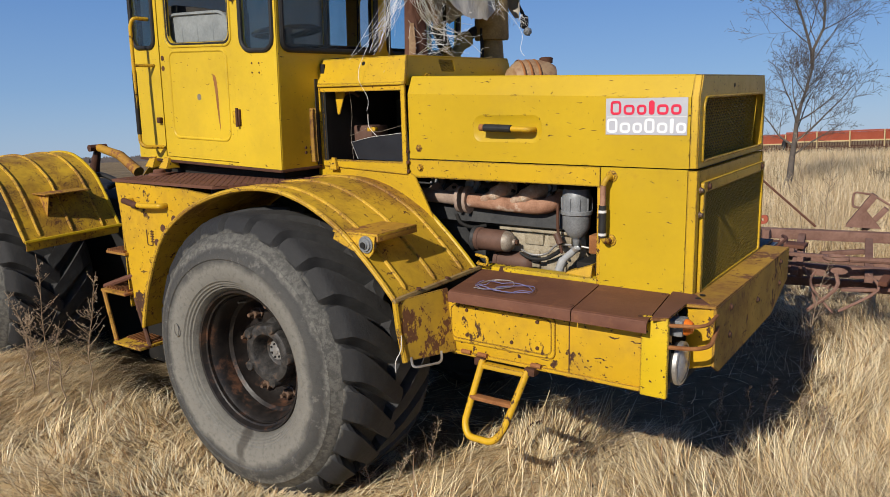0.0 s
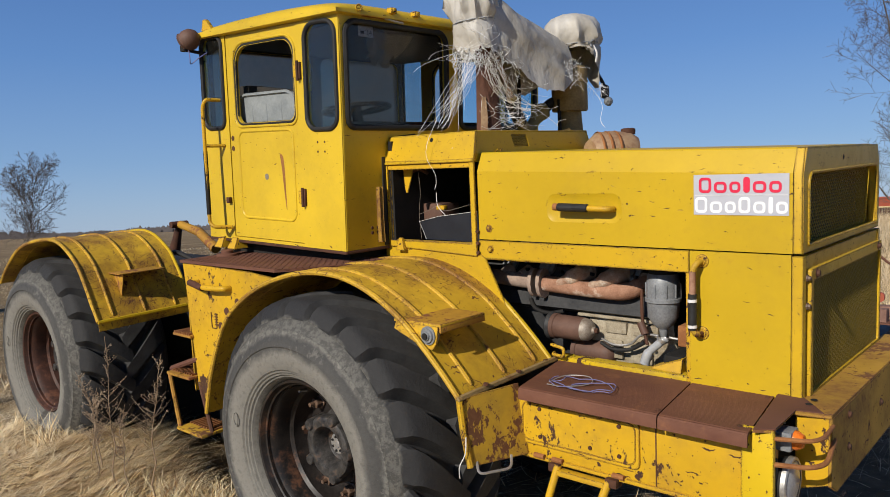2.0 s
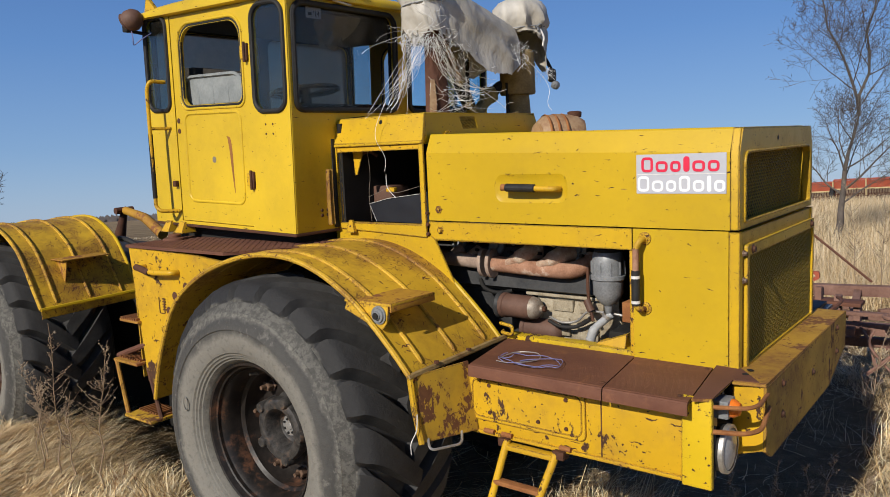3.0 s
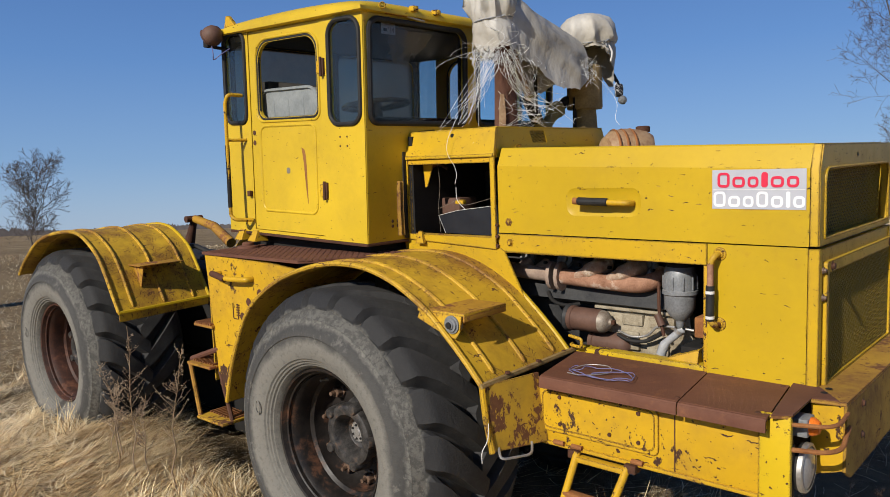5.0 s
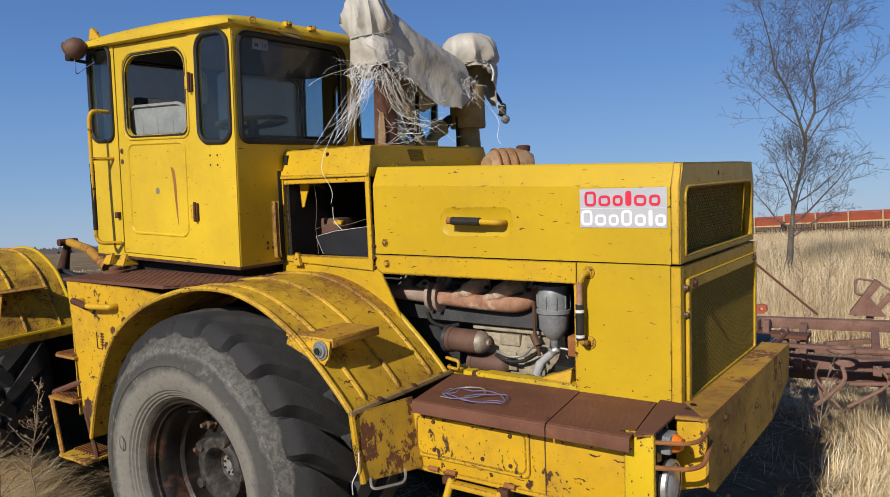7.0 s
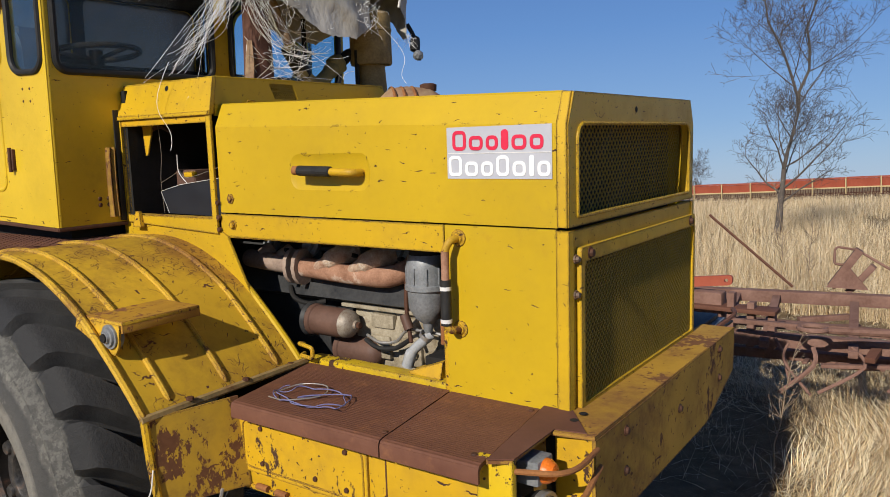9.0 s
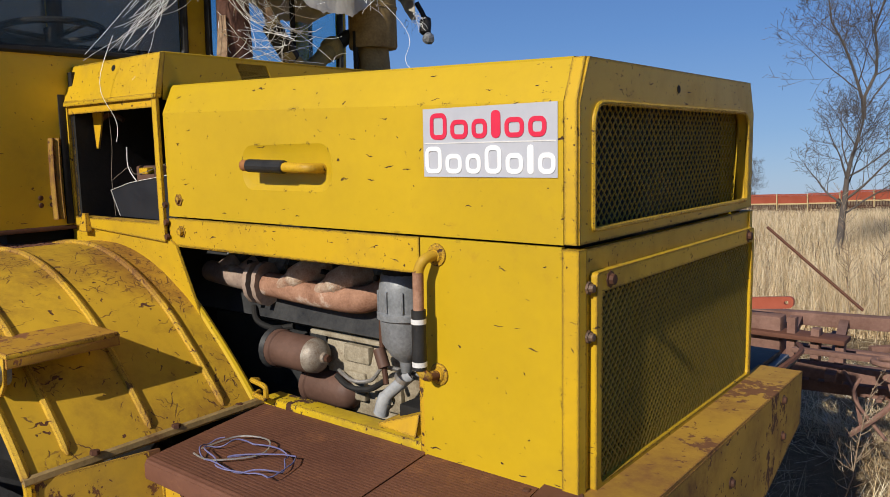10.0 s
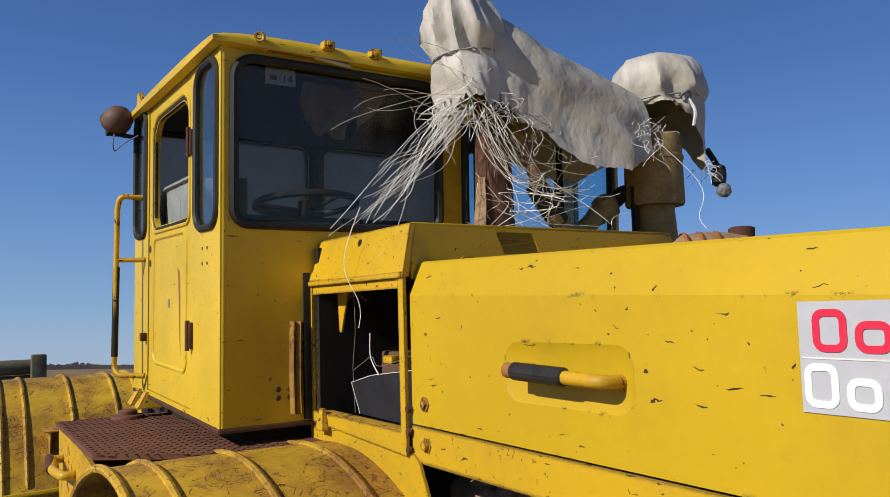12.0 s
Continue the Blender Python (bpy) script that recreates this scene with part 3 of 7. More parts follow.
def lug_mesh(sidew, turn):
    bm = bmesh.new()
    rows = []
    for t, lead, wid, top in ((0.0, 0.40, 0.056, 0.782), (0.35, 0.25, 0.063, 0.790), (0.72, 0.09, 0.074, 0.788), (0.90, 0.02, 0.084, 0.779), (1.0, -0.01, 0.088, 0.764), (1.08, -0.02, 0.088, 0.738), (1.15, -0.025, 0.078, 0.70)):
        hh = -0.28 + sidew * (-0.03 + 0.31 * t - max(0, t - 0.95) * 0.05)
        low = 0.712 - max(0, t - 0.8) * 0.12
        ring = []
        for r, dw in ((low, 1.2), (top, 0.90)):
            for s in (-1, 1):
                a = -0.85 * lead + s * wid * dw / r
                ring.append(bm.verts.new(turn @ Vector((r * math.sin(a), -r * math.cos(a), hh))))
        rows.append([ring[0], ring[1], ring[3], ring[2]])
    for A, B in zip(rows, rows[1:]):
        for j in range(4):
            bm.faces.new((A[j], A[(j + 1) % 4], B[(j + 1) % 4], B[j]))
    bm.faces.new(rows[0]), bm.faces.new(rows[-1])
    return bm


def lug_rows(rim, turn, count=22):
    """Chevron lugs round the tread, each a piece of its own on a shared mesh."""
    for sidew in (1, -1):
        first = part("lug", lug_mesh(sidew, turn), M_TYRE, rim, smooth=24)
        for k in range(count):
            m = pose(0, 0, 0, 0, 360 * (k + (0.5 if sidew < 0 else 0)) / count, 0)
            if k:
                got = new("lug", first.data)
                got.parent, got.matrix_basis = rim, m
            else:
                first.matrix_basis = m


def build_wheel(name, centre, rim_mat, label):
    """Rim with tyre, hub, nuts; the near side faces -y."""
    turn = pose(0, 0, 0, 90, 0, 0)
    at = Matrix.Translation(centre)
    rim = part(name, lathe([(0.352, -0.60), (0.352, 0.0), (0.376, 0.014), (0.384, 0.026), (0.380, 0.034), (0.370, 0.030), (0.362, 0.010), (0.352, -0.018), (0.347, -0.024), (0.343, -0.020), (0.336, -0.030), (0.326, -0.055), (0.320, -0.12), (0.303, -0.135), (0.296, -0.205), (0.275, -0.232), (0.16, -0.238), (0.02, -0.238)], turn, 64, caps=False), rim_mat, tractor, label, at)
    bm = lathe([(0.350, -0.60), (0.380, 0.016), (0.394, 0.040), (0.405, 0.056), (0.412, 0.058), (0.418, 0.068), (0.426, 0.070), (0.432, 0.078), (0.440, 0.080), (0.447, 0.088), (0.50, 0.104), (0.56, 0.104), (0.565, 0.109), (0.575, 0.109), (0.60, 0.100), (0.645, 0.080), (0.648, 0.073), (0.685, 0.042), (0.704, 0.006), (0.716, -0.05), (0.728, -0.28), (0.716, -0.52), (0.700, -0.58), (0.64, -0.64), (0.50, -0.66), (0.39, -0.62), (0.352, -0.58)], turn, 96, caps=False)
    part("tyre", bm, M_TYRE, rim, "worn dusty black tractor tyre with deep chevron lugs", smooth=32)
    lug_rows(rim, turn)
    hub = part("hub", lathe([(0.01, -0.200), (0.072, -0.200), (0.086, -0.192), (0.092, -0.165), (0.100, -0.125), (0.112, -0.108), (0.140, -0.104), (0.158, -0.112), (0.166, -0.130), (0.166, -0.152), (0.150, -0.170), (0.150, -0.215), (0.178, -0.226), (0.18, -0.238), (0.01, -0.238)], turn, 40), M_HUB, rim, "oily black planetary hub")
    part("hub_cap", lathe([(0.005, -0.172), (0.018, -0.172), (0.022, -0.178), (0.050, -0.180), (0.056, -0.186), (0.056, -0.200), (0.005, -0.200)], turn, 24), M_STEEL, rim, "bare bright steel hub cap")
    for k in range(7):
        a = 2 * math.pi * k / 7
        part("cap_bolt", lathe([(0.001, -0.172), (0.006, -0.172), (0.007, -0.182)], pose(0.037 * math.cos(a), 0, 0.037 * math.sin(a)) @ turn, 6), M_DARK, rim, smooth=0)
    for k in range(5):
        ear = lathe([(0.008, -0.092), (0.024, -0.094), (0.030, -0.106), (0.034, -0.150), (0.040, -0.20)], turn, 12)
        bmesh.ops.transform(ear, matrix=pose(0, 0, 0, 0, 72 * k + 20, 0) @ pose(0, 0, 0.158), verts=ear.verts)
        part("hub_lug", ear, M_HUB, rim)
    for k in range(10):
        a = radians(171 + 36 * k)
        spot = Vector((0.252 * math.cos(a), 0.238, 0.252 * math.sin(a)))
        bm = lathe([(0.001, 0.082), (0.011, 0.082), (0.012, 0.062), (0.012, 0.052)], Matrix.Translation(spot) @ turn, 10)
        add_lathe(bm, [(0.012, 0.054), (0.026, 0.052), (0.029, 0.047), (0.029, 0.018), (0.038, 0.015), (0.038, 0.0)], Matrix.Translation(spot) @ turn, 6)
        part("wheel_nut", bm, M_NUT, rim, smooth=20)
    part("valve", tube([(-0.16, 0.16, 0.262), (-0.162, 0.11, 0.272), (-0.16, 0.08, 0.275)], 0.007, 8), M_STEEL, rim)
    bm = bmesh.new()
    add_tube(bm, [(-0.47 + 0.018 * math.cos(t * 0.39), -0.1045, 0.12 + 0.036 * math.sin(t * 0.39)) for t in range(16)], 0.003, 6, closed=True)
    part("sidewall_badge", bm, M_TYRE, rim)
    return rim


wheel = build_wheel("wheel", (-0.105, 0.035, 0.80), M_RIM, "black rusty wheel rim with oily hub")
wheel_r = build_wheel("wheel", (-3.24, 0.0, 0.83), M_RIM_RED, "reddish rusty wheel rim")
for w, x, y, z in ((wheel, -0.105, far(0.035), 0.80), (wheel_r, -3.24, far(0.0), 0.83)):
    twin(w, tractor, pose(x, y, z, 0, 0, 180))


def frame_parts():
    part("chassis_frame", box(-1.6, 1.9, 0.92, 1.65, 0.78, 1.16, bevel=0.03), M_DARK, tractor, "black oily chassis frame")
    part("axle", tube([(-0.105, 0.30, 0.80), (-0.105, 0.6, 0.80), (-0.105, 0.95, 0.80), (-0.105, far(0.95), 0.80), (-0.105, far(0.6), 0.80), (-0.105, far(0.30), 0.80)], [0.15, 0.13, 0.22, 0.22, 0.13, 0.15], 16), M_DARK, tractor)
    part("axle", tube([(-3.24, 0.27, 0.83), (-3.24, 0.6, 0.83), (-3.24, 0.95, 0.83), (-3.24, far(0.95), 0.83), (-3.24, far(0.6), 0.83), (-3.24, far(0.27), 0.83)], [0.15, 0.13, 0.22, 0.22, 0.13, 0.15], 16), M_DARK, tractor)
    part("rear_frame", box(-4.6, -1.8, 0.85, 1.72, 0.75, 1.42, bevel=0.04), M_DARK, tractor, "black rear frame section")
    part("articulation_joint", lathe([(0.05, -0.3), (0.24, -0.28), (0.26, 0), (0.24, 0.28), (0.05, 0.3)], pose(-1.72, YC, 1.05), 24), M_DARK, tractor)
    # Unseen dark box added to block bright ground between the wheels.
    part("transfer_case", box(-4.3, -0.85, 0.98, 1.60, 0.06, 1.0, bevel=0.06), M_DARK, tractor)
    # Gearbox drawn longer to close the bright gap behind it.
    part("gearbox", box(-2.15, -0.2, 0.80, 1.77, 0.95, 1.62, bevel=0.05), M_DARK, tractor)
    for y0 in (0.55, far(0.95)):
        part("steering_ram", tube([(-2.6, y0 + 0.2, 1.25), (-1.9, y0 + 0.1, 1.3), (-1.15, y0 + 0.1, 1.32)], [0.03, 0.06, 0.06], 12), M_DARK, tractor)


frame_parts()

FRONT_ARCH = smooth_path([(-1.085, 0.82), (-0.985, 1.10), (-0.80, 1.40), (-0.51, 1.59), (-0.18, 1.692), (0.10, 1.712), (0.33, 1.665), (0.54, 1.56), (0.675, 1.45), (0.79, 1.34), (0.868, 1.255)])
REAR_ARCH = smooth_path([(-3.85, 1.40), (-3.68, 1.535), (-3.37, 1.70), (-2.96, 1.775), (-2.66, 1.77), (-2.42, 1.655), (-2.30, 1.52), (-2.20, 1.36), (-2.135, 1.262)])


def build_fender(name, arch, y0, y1, mat, ribs, label, rib_span):
    fend = part(name, add_strip(bmesh.new(), arch, 0.006, y0, y1), mat, tractor, label, smooth=50)
    part("edge_roll", tube([(x, y0, z) for x, z in arch], 0.013, 8), mat, fend)
    part("edge_roll", tube([(x, y1, z) for x, z in arch], 0.013, 8), M_YEL, fend)
    k = len(arch)
    for y, (a, b) in zip(ribs, rib_span):
        pts = arch[int(a * (k - 1)): int(b * (k - 1)) + 1]
        part("rib", tube([(x, y, z + 0.002) for x, z in pts], [0.004] + [0.011] * (len(pts) - 2) + [0.004], 8), mat, fend)
    return fend


fender = build_fender("fender", FRONT_ARCH, 0.06, 0.735, M_YEL_FEND, (0.17, 0.395, 0.63), "dusty yellow ribbed steel mudguard over the wheel", ((0.25, 0.98), (0.25, 0.98), (0.25, 0.98), (0.25, 0.98)))
fender_r = build_fender("fender", REAR_ARCH, -0.06, 0.62, M_YEL_FEND, (0.05, 0.275, 0.50), "dusty yellow ribbed steel mudguard over the wheel", ((0.05, 0.97), (0.05, 0.97), (0.05, 0.97), (0.05, 0.97)))
for arch, y0, y1 in ((FRONT_ARCH, far(0.735), far(0.06)), (REAR_ARCH, far(0.62), far(-0.06))):
    part("fender", add_strip(bmesh.new(), arch, 0.006, y0, y1), M_YEL_FEND, tractor, smooth=50)


def fender_fittings():
    # shelf bracket with a lamp socket on the mudguard
    br = part("lamp_bracket", box(0.50, 0.775, 0.075, 0.365, 1.532, 1.544, bevel=0.003), M_YEL_FEND, fender, "rusty yellow lamp shelf bent down at the edge")
    part("gusset", plate_y([(0.515, 1.534), (0.50, 1.50), (0.62, 1.455), (0.72, 1.43), (0.745, 1.46), (0.76, 1.534)], [], 0.075, 0.008), M_YEL_FEND, br)
    part("shelf_plate", box(0.502, 0.773, 0.077, 0.363, 1.5435, 1.5455, bevel=0), M_SHELF, br, "rubbed brown shelf plate")
    part("front_flange", box(0.765, 0.775, 0.075, 0.365, 1.508, 1.533, bevel=0.002), M_SHELF, br)
    part("lamp_socket", lathe([(0.001, 0.016), (0.018, 0.016), (0.020, 0.008), (0.030, 0.008), (0.032, 0.0), (0.040, 0.0), (0.040, -0.03), (0.001, -0.03)], toward_y(0.705, 0.068, 1.492), 18), M_GREYPAINT, br, "empty grey lamp socket")
    part("socket_hole", lathe([(0.001, 0.004), (0.014, 0.004), (0.015, 0.0)], toward_y(0.705, 0.050, 1.492), 14), M_DARK, br)
    # trim strip across the lower edge, flap under it, wire hook
    part("lower_trim", tube([(0.872, 0.05, 1.252), (0.882, 0.4, 1.262), (0.893, 0.755, 1.273)], 0.013, 6), M_TAN, fender)
    for y in (0.22, 0.45, 0.66):
        part("trim_bolt", lathe([(0.001, 0.012), (0.012, 0.01), (0.013, 0.0)], pose(0.885, y, 1.272), 6), M_RUST_DARK, fender, smooth=0)
    bm = add_plate(bmesh.new(), [(0.0, 0.975), (0.295, 0.955), (0.30, 1.255), (0.0, 1.25)], [], lambda u, v, w: Vector((0.872 + u * 0.25 - w + (1.25 - v) * 0.16, 0.062 + u, v)), 0.008)
    part("flap", bm, M_FLAP, fender, "rust-eaten yellow flap")
    part("flap_edge", tube([(0.870, 0.062, 1.25), (0.885, 0.062, 1.12), (0.917, 0.062, 0.972)], 0.014, 8), M_YEL_WORN, fender)
    part("wire_hook", tube(arc_path([(0.92, 0.10, 0.985), (0.96, 0.06, 0.955), (1.02, 0.20, 0.95), (0.99, 0.24, 0.985)], 0.03), 0.006, 6), M_STEEL, fender)
    part("white_wire", tube(smooth3([(0.905, 0.055, 1.10), (0.915, 0.035, 1.04), (0.895, 0.02, 0.985), (0.885, 0.03, 0.93)]), 0.0022, 5), M_STRAP, fender)
    part("bolt_hole", lathe([(0.001, 0.002), (0.009, 0.002), (0.010, 0.0)], pose(0.70, 0.56, 1.424, 0, 45, 0), 10), M_DARK, fender)
    # rear bracket
    br = part("lamp_bracket", box(-2.42, -2.16, 0.12, 0.45, 1.548, 1.556, bevel=0.003), M_SHELF, fender_r, "rusty lamp shelf")
    part("gusset", plate_y([(-2.34, 1.546), (-2.28, 1.42), (-2.22, 1.40), (-2.17, 1.546)], [], 0.15, 0.006), M_SHELF, br)
    part("lower_trim", tube([(-2.13, -0.065, 1.262), (-2.12, 0.3, 1.272), (-2.11, 0.62, 1.28)], 0.012, 6), M_YEL, fender_r)
    bm = add_plate(bmesh.new(), [(0.0, 1.20), (0.66, 1.22), (0.67, 1.275), (0.0, 1.262)], [], lambda u, v, w: Vector((-2.13 - w, -0.06 + u, v)), 0.006)
    part("flap", bm, M_YEL_FEND, fender_r)


fender_fittings()


def side_tank():
    """Panel behind the front wheel with the rust-brown tread shelf on top, handle and steps."""
    arch = [p for p in FRONT_ARCH if p[0] < -0.35]
    outline = [(-1.262, 1.69), (-1.235, 1.45), (-1.205, 1.10), (-1.185, 0.905), (-1.15, 0.895), (-1.125, 0.80)] + arch + [(-0.35, 1.655), (-0.60, 1.675)]
    panel = part("side_panel", plate_y(outline, [], 0.085, 0.012), M_YEL_WORN, tractor, "yellow side panel with flaking edges")
    part("back_panel", plate_x([(0.09, 0.92), (0.75, 0.92), (0.75, 1.69), (0.09, 1.69)], [], -1.235, 0.012), M_YEL_WORN, panel)
    part("shelf", plate_z([(-1.275, 0.075), (-0.35, 0.075), (-0.02, 0.50), (-0.02, 1.0), (-1.30, 1.0)], [], 1.705, 0.016), M_RUST, tractor, "rust-brown tread plate shelf")
    bm = bmesh.new()
    for i in range(52):
        for j in range(24):
            x, y = -1.25 + i * 0.0235, 0.09 + j * 0.0235
            if y < 0.06 + (x + 0.35) * 1.25 or y > 0.62:
                continue
            a = pose(x, y, 1.7065, 0, 0, 45 if (i + j) % 2 else -45)
            add_box(bm, -0.0115, 0.0115, -0.0014, 0.0014, -0.002, 0.0006, m=a)
    part("tread_pattern", bm, M_RUST, tractor, kind="stuff", smooth=0)
    cap = part("filler_cap", lathe([(0.001, 0.036), (0.03, 0.036), (0.036, 0.030), (0.036, 0.016), (0.062, 0.014), (0.066, 0.008), (0.066, 0.0)], pose(-1.17, 0.33, 1.705), 24), M_RUST, tractor, "brown filler cap")
    part("handle", tube(arc_path([(-1.10, 0.085, 1.585), (-1.10, 0.045, 1.585), (-0.95, 0.03, 1.57), (-0.78, 0.045, 1.575), (-0.78, 0.085, 1.575)], 0.03), 0.016, 10), M_YEL_WORN, panel)
    part("handle_grip", tube([(-1.12, 0.04, 1.588), (-0.97, 0.03, 1.568)], 0.019, 10), M_RUST_DARK, panel)
    mark = part("vent_mark", tube(arc_path([(-0.99, 0.083, 1.42), (-0.99, 0.083, 1.33), (-0.94, 0.083, 1.33), (-0.94, 0.083, 1.42)], 0.01), 0.003, 6), M_RUST_DARK, panel)
    for z in (1.35, 1.365, 1.38, 1.395, 1.41):
        part("slot", box(-0.955, -0.925, 0.080, 0.086, z, z + 0.006, bevel=0), M_RUST_DARK, panel)
    for p in ((-0.72, 1.50), (-0.83, 1.44), (-0.90, 1.35)):
        part("weld_patch", lathe([(0.001, 0.006), (0.02, 0.004), (0.024, 0.0)], toward_y(p[0], 0.084, p[1]), 9), M_RUST_DARK, panel)
    # folding steps behind the panel
    st = part("step", box(-1.40, -1.20, 0.06, 0.20, 1.245, 1.262, bevel=0.004), M_SHELF, tractor, "rusty yellow grating step")
    st2 = part("step", box(-1.46, -1.20, 0.03, 0.20, 1.0, 1.018, bevel=0.004), M_SHELF, tractor, "rusty yellow grating step")
    st3 = part("step", box(-1.30, -1.02, -0.02, 0.16, 0.70, 0.718, bevel=0.004), M_FLAP, tractor, "rusty yellow grating step")
    for s, x0, x1, z in ((st, -1.39, -1.21, 1.265), (st2, -1.45, -1.21, 1.021), (st3, -1.29, -1.03, 0.721)):
        for i in range(9):
            x = x0 + (x1 - x0) * (i + 0.5) / 9
            part("tooth", box(x - 0.005, x + 0.005, 0.06, 0.18, z - 0.004, z + 0.008, bevel=0), M_RUST_OR, s)
    part("step_strut", tube([(-1.44, 0.04, 1.01), (-1.29, 0.0, 0.71)], 0.014, 8), M_SHELF, tractor)
    part("step_strut", tube([(-1.21, 0.10, 1.0), (-1.04, 0.06, 0.71)], 0.014, 8), M_RUST_DARK, tractor)
    part("step_arm", tube([(-1.19, 0.1, 1.12), (-1.52, 0.1, 1.01)], 0.018, 8), M_RUST, tractor)


side_tank()


def top_z(x):
    return 2.246 - 0.0265 * (x - 0.464)


def loft(sections, closed=True):
    """Skin between closed outlines that have the same number of points."""
    bm = bmesh.new()
    rows = [[bm.verts.new(p) for p in s] for s in sections]
    k = len(rows[0])
    for A, B in zip(rows, rows[1:]):
        for j in range(k if closed else k - 1):
            bm.faces.new((A[j], A[(j + 1) % k], B[(j + 1) % k], B[j]))
    if closed:
        bm.faces.new(rows[0]), bm.faces.new(rows[-1])
    return bm


def diamond_mesh(y0, y1, z0, z1, x, cw, ch, r, outline=None):
    """Expanded metal: zigzag strands across a field."""
    bm = bmesh.new()
    rows = int((z1 - z0) / ch)
    cols = int((y1 - y0) / cw)
    for i in range(rows):
        za = z0 + (i + 0.5) * ch
        pts = []
        for j in range(2 * cols + 1):
            s = 1 if (j + i) % 2 else -1
            pts.append((y0 + j * cw / 2, za + s * ch * 0.5))
        ring = []
        for yy, zz in pts:
            ring.append([bm.verts.new((x + dx, yy, zz + dz)) for dx, dz in ((r, -r), (r, r), (-r, r), (-r, -r))])
        for A, B in zip(ring, ring[1:]):
            for k in range(3):
                bm.faces.new((A[k], A[k + 1], B[k + 1], B[k]))
    return bm


def hood_parts():
    # upper side: flat below, folded inwards along the top; pressed recess for the handle
    rec = rounded(0.872, 1.252, 1.914, 2.043, 0.045)
    x0, x1 = 0.466, 1.948
    brk = lambda x: 2.155 - 0.028 * (x - 0.464)
    bm = plate_y([(x0, 1.820), (x1, 1.816), (x1, brk(x1)), (x0, brk(x0))], [rec], 0.727, 0.003)
    inner = rounded(0.892, 1.232, 1.932, 2.020, 0.035)
    a = [bm.verts.new((u, 0.727, v)) for u, v in rec]
    b = [bm.verts.new((u, 0.736, v)) for u, v in inner]
    for j in range(len(a)):
        bm.faces.new((a[j], a[(j + 1) % len(a)], b[(j + 1) % len(b)], b[j]))
    bm.faces.new(b)
    side = part("hood_side", bm, M_YEL, tractor, "yellow hood side panel with scratches and chips", smooth=35)
    part("hood_top", loft([[(x, 0.727, brk(x)), (x, 0.765, top_z(x) - 0.006), (x, 0.772, top_z(x)), (x, far(0.772), top_z(x)), (x, far(0.765), top_z(x) - 0.006), (x, far(0.727), brk(x)), (x, far(0.735), brk(x)), (x, far(0.78), top_z(x) - 0.015), (x, 0.78, top_z(x) - 0.015), (x, 0.735, brk(x))] for x in (x0, 0.95, 1.45, x1)]), M_YEL, tractor, "yellow hood top", smooth=25)
    part("hood_side", plate_y([(x0, 1.82), (x1, 1.816), (x1, brk(x1)), (x0, brk(x0))], [], far(0.727) - 0.003, 0.003), M_YEL, tractor)
    # handle: two bent ends with a ribbed grip
    part("handle", tube(arc_path([(0.955, 0.740, 1.988), (0.955, 0.680, 1.986), (1.210, 0.686, 1.978), (1.210, 0.740, 1.976)], 0.03), 0.0135, 10), M_YEL_WORN, side, "rusty yellow hood handle")
    part("handle_end", tube([(0.940, 0.679, 1.987), (0.962, 0.680, 1.986)], 0.016, 10), M_RUST_OR, side)
    bm = lathe([(0.015, 0.0), (0.0185, 0.004), (0.0185, 0.148), (0.0145, 0.152)], look((0.962, 0.680, 1.986), (1.10, 0.684, 1.982)) @ pose(0, 0, 0, 180, 0, 0), 14)
    part("handle_grip", bm, M_BLACK, side, "black ribbed rubber grip", smooth=20)
    part("catch", lathe([(0.001, 0.010), (0.011, 0.009), (0.012, 0.003), (0.020, 0.003), (0.021, 0.0)], toward_y(0.53, 0.726, 1.875), 6), M_FLAP, side, "rusty catch")
    # sticker: two bands with rows of plain shapes in red and white
    stick = part("sticker", plate_y(rect(1.573, 1.936, 1.957, 2.114), [], 0.7245, 0.0015), M_STICK, side, "pale grey sticker with red and white shapes")
    part("sticker_band", plate_y(rect(1.577, 1.932, 2.033, 2.0355), [], 0.7235, 0.001), M_STRAP, side)

    def lettering(glyphs, u0, u1, v0, h, mat, name):
        """Plain hollow shapes and bars in a row."""
        total = sum(w for w, _ in glyphs) + 0.22 * (len(glyphs) - 1)
        k = (u1 - u0) / total
        u = u0
        for w, tall in glyphs:
            hh, ww = h * (1.0 if tall else 0.72), w * k
            ring = rounded(u, u + ww, v0, v0 + hh, min(0.016, ww * 0.45), 4)
            st = 0.0105
            hole = [rounded(u + st, u + ww - st, v0 + st, v0 + hh - st, 0.006, 3)] if ww > 0.03 else []
            part(name, plate_y(ring, hole, 0.7228, 0.0015), mat, side, smooth=0)
            u += (w + 0.22) * k
    lettering([(1.0, 1), (1.0, 0), (0.85, 0), (0.5, 1), (1.0, 0), (0.9, 0)], 1.595, 1.910, 2.043, 0.060, M_RED, "red_shape")
    lettering([(1.0, 1), (0.95, 0), (0.85, 0), (0.9, 1), (0.9, 0), (0.32, 1), (0.85, 0)], 1.579, 1.932, 1.965, 0.062, M_WHITE, "white_shape")

    # corner posts, upper and lower, with a small step between
    for y, s in ((0.722, 1), (far(0.722), -1)):
        bz = top_z(1.98)
        post = [(1.952, y), (1.982, y), (1.985, y + s * 0.03), (1.952, y + s * 0.03)]
        bm = loft([[(px, py, 1.818) for px, py in post], [(px, py, 2.112) for px, py in post], [(px - 0.004, py + s * 0.042, bz - 0.002) for px, py in post]])
        part("corner_post", bm, M_YEL_TRIM, tractor)
